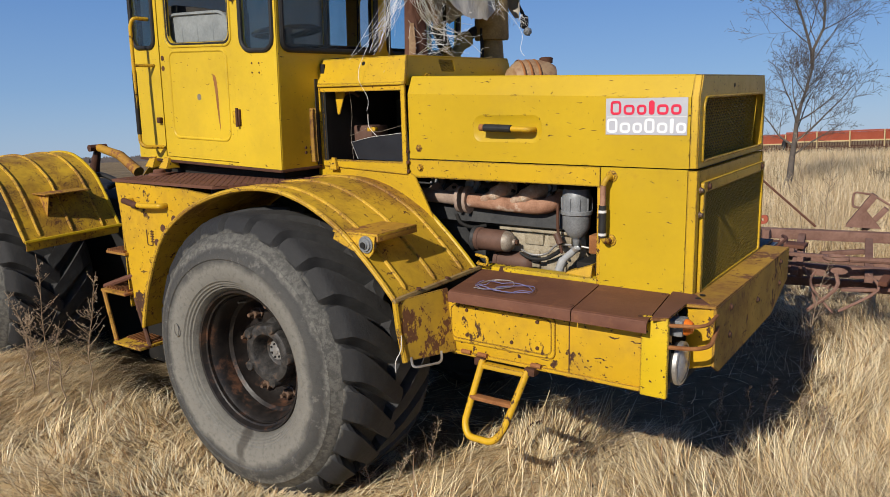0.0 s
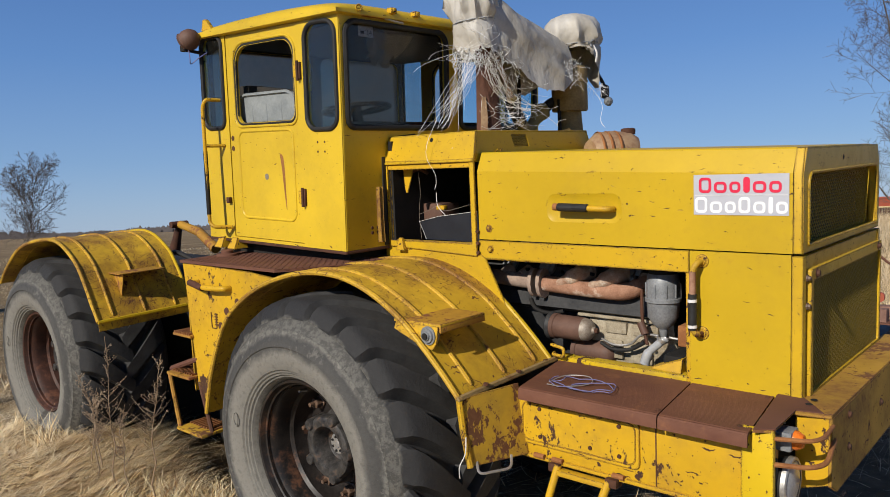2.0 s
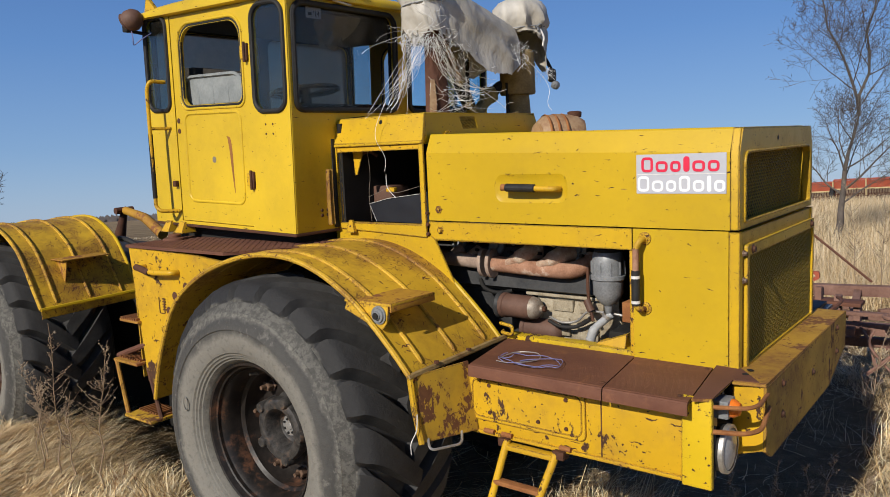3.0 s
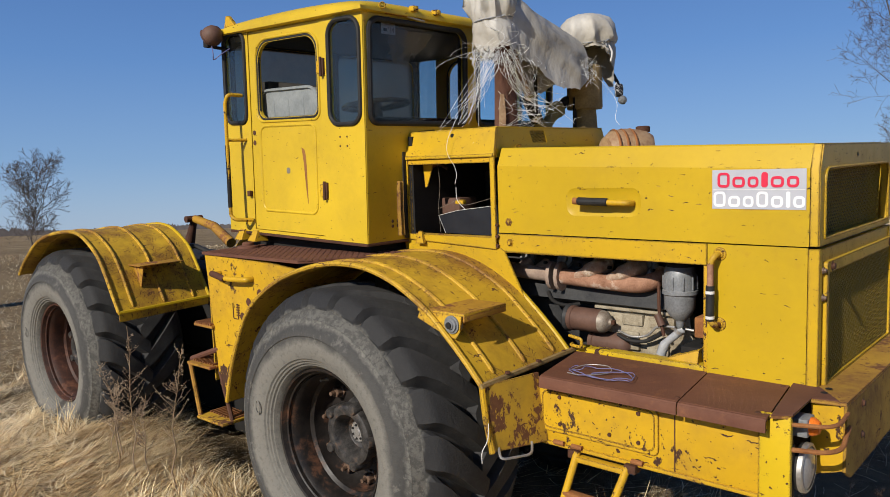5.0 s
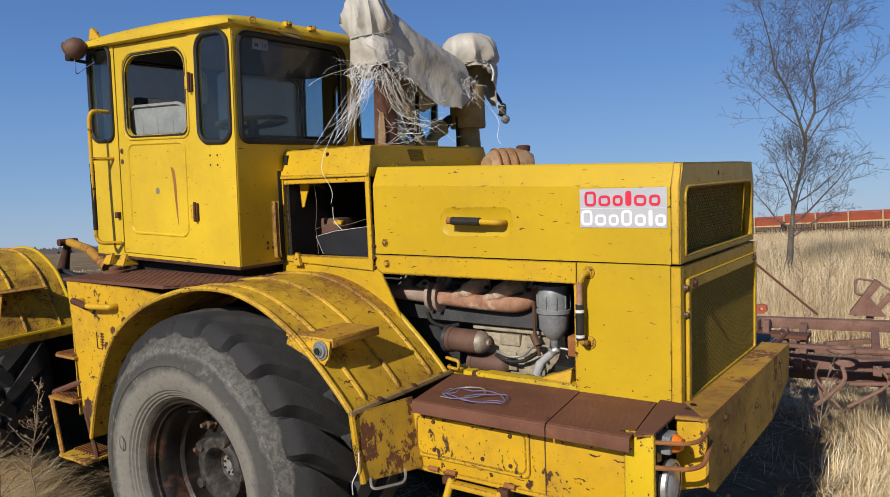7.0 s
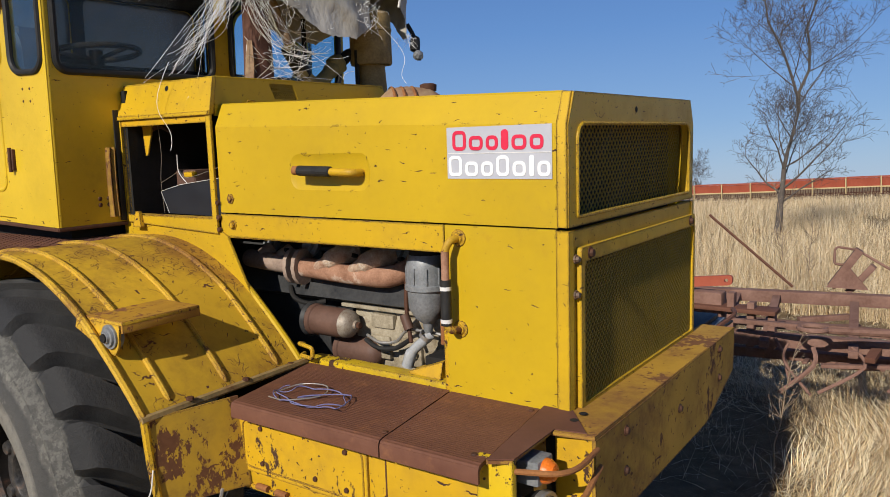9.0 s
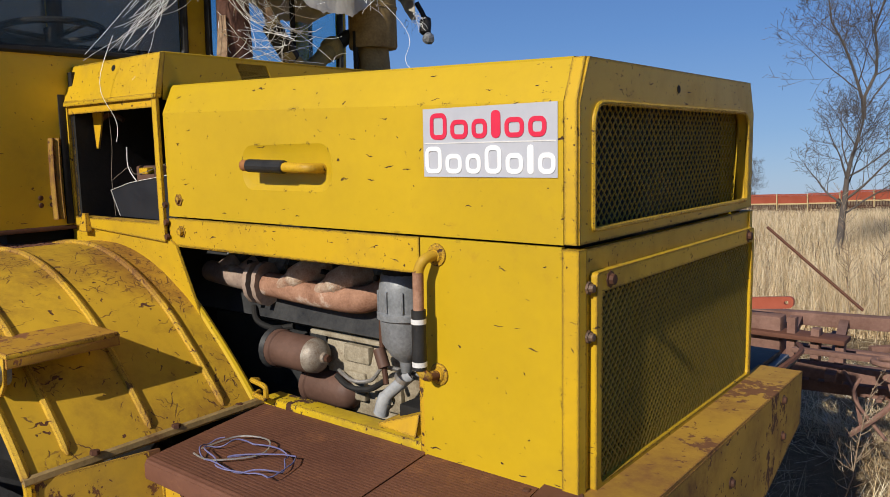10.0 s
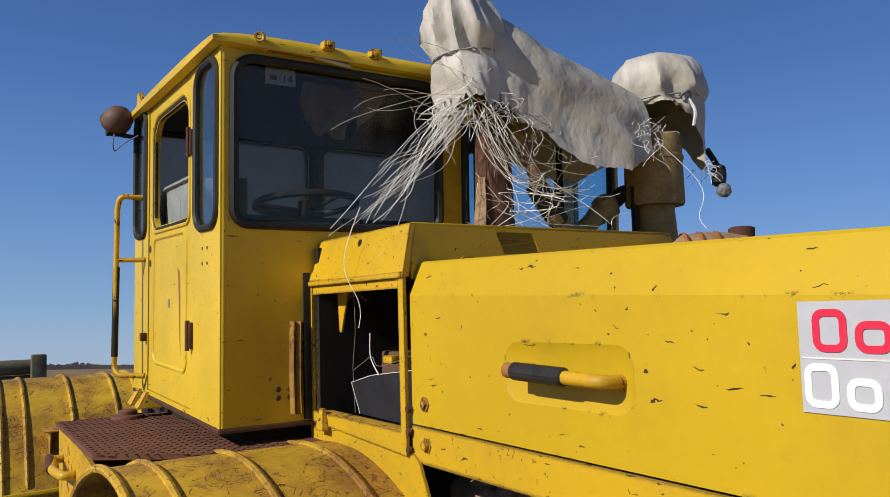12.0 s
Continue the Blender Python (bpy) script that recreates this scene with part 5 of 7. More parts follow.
def cab_parts():
    x0, x1, y0, y1 = -1.47, -0.175, 0.41, far(0.41)
    zb, zt = 1.765, 2.985
    tn = 0.028
    rear_q = rounded(-1.452, -1.232, 2.435, 2.975, [0.05, 0.06, 0.06, 0.07])
    door_o = rect(-1.195, -0.522, 1.782, 2.972)
    door_w = rounded(-1.105, -0.562, 2.458, 2.895, [0.05, 0.10, 0.11, 0.06])
    front_q = rounded(-0.448, -0.200, 2.402, 2.950, [0.07, 0.08, 0.08, 0.07])
    big = 0.025

    def grown(lp, d):
        cx = sum(u for u, _ in lp) / len(lp)
        cz = sum(v for _, v in lp) / len(lp)
        return [(u + math.copysign(d, u - cx), v + math.copysign(d, v - cz)) for u, v in lp]

    for y, near in ((y0, True), (y1 - tn, False)):
        wall = part("cab_side", plate_y([(x0, zb), (x1, zb), (x1, zt), (x0, zt)], [rear_q, door_o, front_q], y, tn), M_YEL_CAB, tractor, "yellow cab side wall" if near else "")
        dy = y + (0.004 if near else -0.004)
        door = part("cab_door", plate_y(rect(-1.191, -0.527, 1.786, 2.968), [door_w], dy, tn - 0.006), M_YEL_CAB, tractor, "yellow cab door with a rust streak" if near else "")
        ring_y = y - 0.002 if near else y + tn + 0.002
        for lp, nm in ((rear_q, "window_seal"), (front_q, "window_seal")):
            part(nm, tube([(u, ring_y, v) for u, v in lp], 0.013, 8, closed=True), M_BLACK, wall)
            part("glass", plate_y(lp, [], y + (0.003 if near else tn - 0.007), 0.003), M_GLASS, wall, smooth=0).visible_shadow = False
        part("window_seal", tube([(u, dy + 0.008, v) for u, v in grown(door_w, -0.008)], 0.011, 8, closed=True), M_BLACK, door)
        if near:
            part("window_bead", tube([(u, dy, v) for u, v in grown(door_w, 0.022)], 0.008, 8, closed=True), M_YEL_CAB, door)
            part("door_bead", tube([(u, dy + 0.003, v) for u, v in rounded(-1.105, -0.585, 1.905, 2.41, 0.05)], 0.0095, 8, closed=True), M_YEL_CAB, door)
            for z in (2.372, 2.312):
                part("handle_hole", lathe([(0.001, 0.002), (0.014, 0.002), (0.016, 0.0)], toward_y(-1.168, dy - 0.001, z), 10), M_RUST_DARK, door)
            for z in (2.715, 2.04):
                hinge = part("hinge", box(-0.518, -0.482, dy - 0.018, dy + 0.004, z - 0.045, z + 0.045, bevel=0.005), M_RUST_DARK, wall, "rusty door hinge")
                part("hinge_pin", tube([(-0.500, dy - 0.020, z - 0.052), (-0.500, dy - 0.020, z + 0.052)], 0.008, 10), M_RUST_DARK, wall)
                part("hinge_leaf", box(-0.546, -0.516, dy - 0.012, dy + 0.002, z - 0.035, z + 0.035, bevel=0.003), M_YEL_WORN, wall)
            for u in (-0.372, -0.315):
                for v in (2.335, 2.285):
                    part("rivet_hole", lathe([(0.001, 0.001), (0.006, 0.001), (0.006, 0.0)], toward_y(u, y0 - 0.0006, v), 8), M_RUST_DARK, wall)
            bm = plate_y(smooth_path([(-0.715, 2.28), (-0.70, 2.20), (-0.69, 2.10), (-0.675, 1.98), (-0.668, 1.97), (-0.672, 2.08), (-0.674, 2.18), (-0.685, 2.26), (-0.715, 2.28)], 3)[:-1], [], dy - 0.0008, 0.0006)
            part("rust_streak", bm, M_RUST_OR, door, smooth=0)
            bm = plate_y(rounded(-0.862, -0.828, 2.13, 2.165, 0.014), [], dy - 0.0008, 0.0006)
            part("pale_scuff", bm, M_CLOTH, door, smooth=0)
    # front wall with the split windscreen
    s1 = rounded(0.452, 1.226, 2.405, 2.945, [0.05, 0.07, 0.07, 0.05])
    s2 = [(2 * YC - u, v) for u, v in reversed(s1)]
    fr = part("cab_front", plate_x(rect(y0 + tn, y1 - tn, zb, zt), [s1, s2], x1 - 0.002, tn), M_YEL_CAB, tractor, "yellow cab front wall in shade")
    part("corner_roll", tube([(x1 - 0.012, y0 + 0.012, zb), (x1 - 0.012, y0 + 0.012, zt)], 0.014, 10), M_YEL_CAB, fr)
    part("corner_roll", tube([(x1 - 0.012, y1 - 0.012, zb), (x1 - 0.012, y1 - 0.012, zt)], 0.014, 10), M_YEL_CAB, fr)
    for lp in (s1, s2):
        part("windscreen_seal", tube([(x1 + 0.002, u, v) for u, v in lp], 0.016, 8, closed=True), M_BLACK, fr)
        part("windscreen", plate_x(lp, [], x1 - 0.012, 0.004), M_GLASS_FRONT if lp is s1 else M_GLASS, fr, "dusty windscreen pane", smooth=0).visible_shadow = False
    for u, v in ((0.60, 1.872), (0.64, 1.872), (0.60, 1.845), (0.64, 1.845)):
        part("front_screw", lathe([(0.001, 0.004), (0.008, 0.003), (0.010, 0.0)], toward_x(x1, u, v), 8), M_RUST_DARK, fr)
    # rear wall with two windows
    r1 = rounded(0.475, 1.245, 2.22, 2.925, 0.06)
    r2 = rounded(1.325, 2.095, 2.22, 2.925, 0.06)
    rw = part("cab_rear", plate_x(rect(y0 + tn, y1 - tn, zb, zt), [r1, r2], x0 + tn, tn), M_YEL_CAB, tractor)
    for lp in (r1, r2):
        part("window_seal", tube([(x0 - 0.002, u, v) for u, v in lp], 0.014, 8, closed=True), M_BLACK, rw)
        part("glass", plate_x(lp, [], x0 + 0.014, 0.004), M_GLASS_GREY, rw, smooth=0).visible_shadow = False
    part("rear_trim", plate_x(rect(y0 + tn, y1 - tn, zb, zt), [r1, r2], x0 + tn + 0.006, 0.004), M_DASH, rw)
    # roof: shallow crown, rolled gutter
    nx, ny = 24, 20
    ex0, ex1, ey0, ey1 = x0 - 0.03, x1 + 0.03, y0 - 0.035, y1 + 0.035
    bm = bmesh.new()
    grid = []
    ease = lambda q: 0.5 - 0.5 * math.cos(math.pi * q)
    for i in range(nx + 1):
        u = ease(i / nx)
        row = []
        for j in range(ny + 1):
            v = ease(j / ny)
            fu = max(0.0, 1 - abs(2 * u - 1) ** 9) ** 0.5
            fv = max(0.0, 1 - abs(2 * v - 1) ** 9) ** 0.5
            z = 2.995 + 0.050 * fu * fv + 0.035 * (1 - (2 * u - 1) ** 2) * fv
            row.append(bm.verts.new((ex0 + u * (ex1 - ex0), ey0 + v * (ey1 - ey0), z)))
        grid.append(row)
    for i in range(nx):
        for j in range(ny):
            bm.faces.new((grid[i][j], grid[i + 1][j], grid[i + 1][j + 1], grid[i][j + 1]))
    rim = [grid[i][0] for i in range(nx + 1)] + [grid[nx][j] for j in range(1, ny + 1)] + [grid[i][ny] for i in range(nx - 1, -1, -1)] + [grid[0][j] for j in range(ny - 1, 0, -1)]
    cx, cy = (ex0 + ex1) / 2, (ey0 + ey1) / 2
    low = [bm.verts.new((v.co.x, v.co.y, v.co.z - 0.018)) for v in rim]
    inn = [bm.verts.new((v.co.x + math.copysign(0.03, cx - v.co.x), v.co.y + math.copysign(0.03, cy - v.co.y), 2.970)) for v in rim]
    for A, B in ((rim, low), (low, inn)):
        for j in range(len(A)):
            bm.faces.new((A[j], A[(j + 1) % len(A)], B[(j + 1) % len(B)], B[j]))
    roof = part("roof", bm, M_YEL_CAB, tractor, "yellow cab roof with rolled gutter", smooth=35)
    part("lifting_eye", lathe([(0.010, -0.005), (0.016, -0.007), (0.020, 0), (0.016, 0.007), (0.010, 0.005)], pose(x1 + 0.034, 0.525, 3.008, 90, 0, 60), 16, caps=False), M_YEL_WORN, roof)
    part("lifting_eye", loft([[(-1.42, 0.40, 3.02), (-1.30, 0.40, 3.02), (-1.30, 0.42, 3.02), (-1.42, 0.42, 3.02)], [(-1.40, 0.40, 3.085), (-1.37, 0.40, 3.085), (-1.37, 0.42, 3.085), (-1.40, 0.42, 3.085)]]), M_YEL_WORN, roof)
    for y in (0.765, 0.945, far(0.945), far(0.765)):
        br = part("marker_bracket", box(x1 + 0.010, x1 + 0.048, y - 0.020, y + 0.020, 3.004, 3.034, bevel=0.005), M_YEL_WORN, roof, "empty marker lamp bracket")
        part("marker_socket", lathe([(0.008, 0.010), (0.012, 0.008), (0.013, 0.0)], toward_x(x1 + 0.047, y, 3.020), 12), M_YEL_WORN, roof)
    wip = part("wiper_motor_cover", box(x1 + 0.004, x1 + 0.022, 0.56, 0.845, 2.972, 2.984, bevel=0.003), M_RUST_OR, roof)
    part("wiper_arm", tube([(x1 + 0.02, 0.72, 2.975), (x1 + 0.026, 0.85, 2.962)], 0.006, 6), M_STEEL, roof)
    # work lamp on the rear corner
    lamp = part("work_lamp", lathe([(0.001, 0.068), (0.032, 0.060), (0.055, 0.036), (0.064, 0.0), (0.060, -0.027), (0.066, -0.033), (0.060, -0.041), (0.01, -0.045)], pose(-1.44, 0.325, 2.965, 0, 60, 25), 24), M_FILTER, tractor, "brown round work lamp")
    part("lamp_stalk", tube(arc_path([(-1.455, 0.33, 2.94), (-1.45, 0.30, 2.905), (-1.43, 0.36, 2.895), (-1.42, 0.42, 2.89)], 0.02), 0.010, 8), M_DARK, lamp, at=Matrix())
    part("lamp_clamp", box(-1.475, -1.425, 0.28, 0.325, 2.895, 2.935, bevel=0.006), M_DARK, lamp)
    part("lamp_wire", tube(smooth3([(-1.45, 0.32, 2.93), (-1.40, 0.30, 2.86), (-1.41, 0.31, 2.82), (-1.38, 0.34, 2.85), (-1.37, 0.40, 2.89)]), 0.003, 5), M_BLUE, lamp)
    # grab rail beside the door
    rail = part("grab_rail", tube(arc_path([(-1.27, 0.405, 2.600), (-1.285, 0.315, 2.605), (-1.305, 0.305, 2.56), (-1.285, 0.295, 1.87), (-1.255, 0.305, 1.845), (-1.20, 0.40, 1.84)], 0.04), 0.0115, 10), M_YEL_WORN, tractor, "rusty yellow grab rail")
    part("rail_stay", tube([(-1.298, 0.303, 2.33), (-1.25, 0.41, 2.33)], 0.010, 8), M_YEL_WORN, rail)
    part("rail_sleeve", tube([(-1.300, 0.303, 2.30), (-1.287, 0.296, 1.92)], 0.0135, 10), M_DARK, rail)
    part("door_catch", box(-1.235, -1.205, 0.385, 0.41, 1.985, 2.02, bevel=0.004), M_RUST_DARK, rail)
    # floor, black skirt, mounts
    part("cab_floor", box(x0 + 0.03, x1 - 0.03, y0 + 0.03, y1 - 0.03, 1.76, 1.80, bevel=0), M_DASH, tractor)
    part("cab_sill", box(x0, x1, y0 - 0.004, y0 + 0.03, 1.748, 1.764, bevel=0.003), M_RUST_DARK, tractor)
    part("cab_sill", box(x1 - 0.03, x1 + 0.004, y0, y1, 1.748, 1.764, bevel=0.003), M_RUST_DARK, tractor)
    part("cab_mount", box(-1.40, -0.25, 0.50, far(0.50), 1.62, 1.75, bevel=0.02), M_DARK, tractor)
    for x in (-1.36, -1.22):
        part("mount_bracket", loft([[(x, 0.36, 1.71), (x + 0.08, 0.36, 1.71), (x + 0.08, 0.46, 1.71), (x, 0.46, 1.71)], [(x + 0.01, 0.40, 1.775), (x + 0.06, 0.40, 1.775), (x + 0.06, 0.46, 1.775), (x + 0.01, 0.46, 1.775)]]), M_YEL_WORN, tractor)
    # inside
    seat = part("driver_seat", add_plate(bmesh.new(), rounded(-1.175, -0.60, 2.06, 2.622, [0.04, 0.10, 0.10, 0.04], 8), [], lambda u, v, w: Vector((u, 0.462 + w + 0.05 * (2.62 - v), v)), 0.07), M_SEAT, tractor, "pale grey vinyl seat back", smooth=30)
    part("seat_piping", tube([(u, 0.458 + 0.05 * (2.62 - v), v) for u, v in rounded(-1.175, -0.60, 2.06, 2.622, [0.04, 0.10, 0.10, 0.04], 8)], 0.010, 6, closed=True), M_SEAT, seat)
    for u in (-1.03, -0.89, -0.75):
        part("seat_pleat", tube([(u, 0.470, 2.56), (u, 0.474, 2.40), (u, 0.486, 2.16)], 0.007, 6), M_SEAT, seat)
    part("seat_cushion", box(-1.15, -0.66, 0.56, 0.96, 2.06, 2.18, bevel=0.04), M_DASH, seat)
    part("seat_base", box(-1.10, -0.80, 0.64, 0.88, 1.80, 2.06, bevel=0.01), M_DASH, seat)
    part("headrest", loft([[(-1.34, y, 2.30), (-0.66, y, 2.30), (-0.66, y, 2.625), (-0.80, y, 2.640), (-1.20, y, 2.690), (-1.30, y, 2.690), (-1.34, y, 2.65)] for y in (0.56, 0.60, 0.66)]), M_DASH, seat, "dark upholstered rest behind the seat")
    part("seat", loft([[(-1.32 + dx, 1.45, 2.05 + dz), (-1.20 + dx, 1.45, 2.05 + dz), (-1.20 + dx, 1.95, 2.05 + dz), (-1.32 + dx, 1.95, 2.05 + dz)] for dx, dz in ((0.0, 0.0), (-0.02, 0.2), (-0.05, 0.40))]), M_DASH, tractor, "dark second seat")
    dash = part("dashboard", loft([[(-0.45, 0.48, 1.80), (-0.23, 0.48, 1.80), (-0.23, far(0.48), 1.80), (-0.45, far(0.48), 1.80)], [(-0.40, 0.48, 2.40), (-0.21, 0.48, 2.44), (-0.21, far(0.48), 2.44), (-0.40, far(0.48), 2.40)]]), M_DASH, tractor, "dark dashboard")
    wheel_m = pose(-0.56, 0.86, 2.525, 0, -7, 0)
    sw = part("steering_wheel", tube([wheel_m @ Vector((0.195 * math.cos(a * 0.2618), 0.195 * math.sin(a * 0.2618), 0)) for a in range(24)], 0.014, 8, closed=True), M_BLACK, tractor, "black steering wheel")
    for a in (0.3, 2.4, 4.5):
        part("spoke", tube([wheel_m @ Vector((0, 0, -0.03)), wheel_m @ Vector((0.2 * math.cos(a), 0.2 * math.sin(a), 0))], 0.010, 8), M_BLACK, sw)
    part("column", tube([wheel_m @ Vector((0, 0, 0.01)), wheel_m @ Vector((0.02, 0, -0.45))], 0.032, 12), M_BLACK, sw)
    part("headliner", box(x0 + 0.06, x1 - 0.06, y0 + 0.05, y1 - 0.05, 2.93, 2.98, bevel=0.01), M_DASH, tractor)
    bm = bmesh.new()
    rows = []
    for i in range(9):
        t = i / 8
        row = []
        for k in range(11):
            u = k / 10
            drop = (0.16 + 0.14 * noise.noise((u * 4, 1.0, 2.0))) * t
            row.append(bm.verts.new((-0.30 - 0.05 * noise.noise((u * 5, t * 2, 7.0)) - 0.05 * t, 0.74 + (0.34 - 0.10 * t) * u + 0.03 * noise.noise((u * 3, t * 3, 1)), 2.935 - drop)))
        rows.append(row)
    for A, B in zip(rows, rows[1:]):
        for k in range(10):
            bm.faces.new((A[k], A[k + 1], B[k + 1], B[k]))
    part("torn_headliner", bm, M_CLOTH, tractor, "torn beige headliner cloth")
    part("cab_pillar", box(-0.26, -0.225, YC - 0.03, YC + 0.03, 1.8, 2.98, bevel=0.008), M_DASH, tractor)
    # inspection sticker with two marks
    stk = part("window_label", plate_x(rect(0.563, 0.668, 2.875, 2.932), [], x1 - 0.018, 0.001), M_STICK, tractor, "faded paper label")
    part("label_mark", plate_x(rect(0.578, 0.602, 2.89, 2.905), [], x1 - 0.0165, 0.001), M_ENGINE, stk)
    text = bpy.data.curves.new("label_text", "FONT")
    text.body, text.size, text.extrude = "'14", 0.038, 0.0004
    txt = new("label_text", text)
    txt.matrix_basis = pose(x1 - 0.016, 0.612, 2.886, 90, 0, 90)
    txt.parent = stk
    text.materials.append(M_ENGINE)


before = set(scene.objects)
cab_parts()
# the cab sits tipped back by a hair
sit = pose(-0.175, 0, 1.765) @ pose(0, 0, 0, 0, 1.75, 0) @ pose(0.175, 0, -1.765)
for ob in set(scene.objects) - before:
    if ob.parent is tractor:
        ob.matrix_basis = sit @ ob.matrix_basis


def engine_parts():
    eng = part("engine_block", box(0.25, 1.30, 1.02, 1.60, 1.10, 1.52, bevel=0.03), M_ENGINE, tractor, "oily grey engine block")
    head = part("cylinder_head", loft([[(x, 0.93, 1.47), (x, 1.0, 1.66), (x, 1.16, 1.70), (x, 1.18, 1.52), (x, 1.0, 1.44)] for x in (0.25, 0.7, 1.27)]), M_ENGINE, tractor, "black cylinder head")
    for i in range(4):
        x = 0.45 + i * 0.235
        part("head_port", lathe([(0.001, 0.012), (0.020, 0.012), (0.024, 0.0), (0.046, -0.002), (0.048, -0.02)], pose(x, 0.985, 1.665, 70, 0, 0), 14), M_GREYPAINT, head)
        part("head_bolt", lathe([(0.001, 0.02), (0.012, 0.018), (0.014, 0.0)], pose(x + 0.11, 0.985, 1.685, 60, 0, 0), 6), M_GREYPAINT, head)
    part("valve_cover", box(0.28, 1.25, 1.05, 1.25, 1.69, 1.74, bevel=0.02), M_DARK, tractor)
    # manifold in two lengths with a flanged joint
    man = part("exhaust_manifold", tube(smooth3([(0.72, 0.92, 1.588), (0.90, 0.915, 1.582), (1.08, 0.915, 1.578), (1.17, 0.925, 1.585), (1.215, 0.96, 1.61), (1.225, 1.0, 1.635)]), [0.040] * 12 + [0.041] * 6 + [0.040] * 6 + [0.038] * 6 + [0.036], 16), M_MANI, tractor, "orange-rusted exhaust manifold")
    rear = part("exhaust_manifold", tube(smooth3([(0.36, 0.945, 1.60), (0.50, 0.93, 1.595), (0.64, 0.925, 1.59)]), 0.038, 16), M_MANI_GREY, tractor, "ashen exhaust manifold")
    for x, r in ((0.655, 0.058), (0.705, 0.060)):
        part("flange", loft([[(xx, 0.92 + r * 0.95 * math.cos(a * 0.5236), 1.588 + r * 1.25 * math.sin(a * 0.5236)) for a in range(12)] for xx in (x - 0.010, x + 0.010)]), M_MANI_GREY, man)
    for x in (0.86, 1.04):
        part("runner", tube(smooth3([(x - 0.045, 0.908, 1.592), (x + 0.015, 0.905, 1.626), (x + 0.055, 0.922, 1.648), (x + 0.080, 0.98, 1.656)]), [0.030] * 6 + [0.038] * 6 + [0.043] * 6 + [0.045], 14), M_CRUST, man, "white-crusted exhaust port")
    for x in (0.45, 0.57):
        part("runner", tube([(x, 0.93, 1.61), (x + 0.02, 0.98, 1.64)], 0.034, 12), M_MANI_GREY, rear)
    for x in (0.42, 0.60, 0.80, 0.97, 1.13, 1.20):
        part("stud", tube([(x, 0.93, 1.65), (x, 0.955, 1.645)], 0.009, 6), M_DARK, man)
    # filters, lying
    for (xa, ya, za), r, nm in (((0.80, 0.90, 1.385), 0.058, "upper"), ((0.88, 0.97, 1.265), 0.058, "lower")):
        m = pose(xa, ya, za, 0, 90, 0) @ pose(0, 0, 0, 0, 0, 0)
        can = part("filter_can", lathe([(0.02, -0.03), (r * 0.95, -0.026), (r * 1.08, -0.02), (r * 1.08, 0.0), (r, 0.004), (r, 0.135), (r * 0.97, 0.150)], m, 28), M_FILTER, tractor, "brown lying filter can")
        part("filter_end", lathe([(r * 0.97, 0.149), (r * 0.9, 0.172), (r * 0.62, 0.190), (0.018, 0.197), (0.016, 0.208), (0.001, 0.210)], m, 28), M_ENDCAP if nm == "upper" else M_FILTER, can)
        part("filter_bolt", lathe([(0.013, 0.205), (0.013, 0.222), (0.001, 0.223)], m, 6), M_RUST_DARK, can)
    part("filter_collar", lathe([(0.064, -0.045), (0.071, -0.035), (0.064, -0.02)], pose(0.80, 0.90, 1.385, 0, 90, 0), 20), M_ENGINE, tractor)
    # grey bowl filter standing
    bowl = part("bowl_filter", lathe([(0.010, -0.175), (0.016, -0.165), (0.020, -0.135), (0.044, -0.115), (0.066, -0.080), (0.070, -0.015), (0.078, -0.010), (0.078, 0.006), (0.072, 0.010), (0.072, 0.065), (0.066, 0.105), (0.052, 0.125), (0.001, 0.130)], pose(1.365, 0.875, 1.575), 32), M_GREYPAINT, tractor, "grey standing bowl filter")
    for a in range(10):
        ang = a * 0.628
        part("bowl_rib", box(-0.003, 0.003, 0.069, 0.077, 0.012, 0.070, bevel=0.001, m=pose(1.365, 0.875, 1.575, 0, 0, math.degrees(ang))), M_GREYPAINT, bowl)
    part("cap", lathe([(0.062, 0.10), (0.060, 0.125), (0.045, 0.140), (0.02, 0.145), (0.001, 0.145)], pose(1.365, 0.875, 1.575), 20), M_DARK, bowl)
    pipe = part("coolant_pipe", tube(smooth3([(1.375, 0.88, 1.40), (1.345, 0.86, 1.37), (1.305, 0.85, 1.33), (1.285, 0.85, 1.28)]), [0.018] * 6 + [0.018] * 6 + [0.022] * 6 + [0.023], 14), M_LENS, tractor, "grey coolant pipe")
    for x, z in ((1.368, 1.398), (1.30, 1.318)):
        part("hose_clip", lathe([(0.025, -0.008), (0.025, 0.008)], pose(x, 0.857, z, 0, 35, 0), 14, caps=False), M_STEEL, pipe)
    sump = part("side_casting", loft([[(0.98, 0.98, 1.20), (1.42, 0.98, 1.20), (1.42, 1.04, 1.20), (0.98, 1.04, 1.20)], [(0.94, 0.96, 1.36), (1.38, 0.96, 1.36), (1.38, 1.04, 1.36), (0.94, 1.04, 1.36)], [(0.93, 0.985, 1.44), (1.36, 0.985, 1.44), (1.36, 1.04, 1.44), (0.93, 1.04, 1.44)]]), M_SUMP, tractor, "dirty cream engine casting")
    for x0, x1c, z0, z1c in ((1.03, 1.14, 1.37, 1.425), (1.17, 1.30, 1.37, 1.425), (1.03, 1.12, 1.25, 1.34), (1.16, 1.27, 1.24, 1.345)):
        part("casting_pad", box(x0, x1c, 0.952, 0.985, z0, z1c, bevel=0.008), M_SUMP, sump)
    part("casting_shelf", box(0.88, 1.36, 0.95, 1.03, 1.437, 1.452, bevel=0.004), M_SUMP, sump)
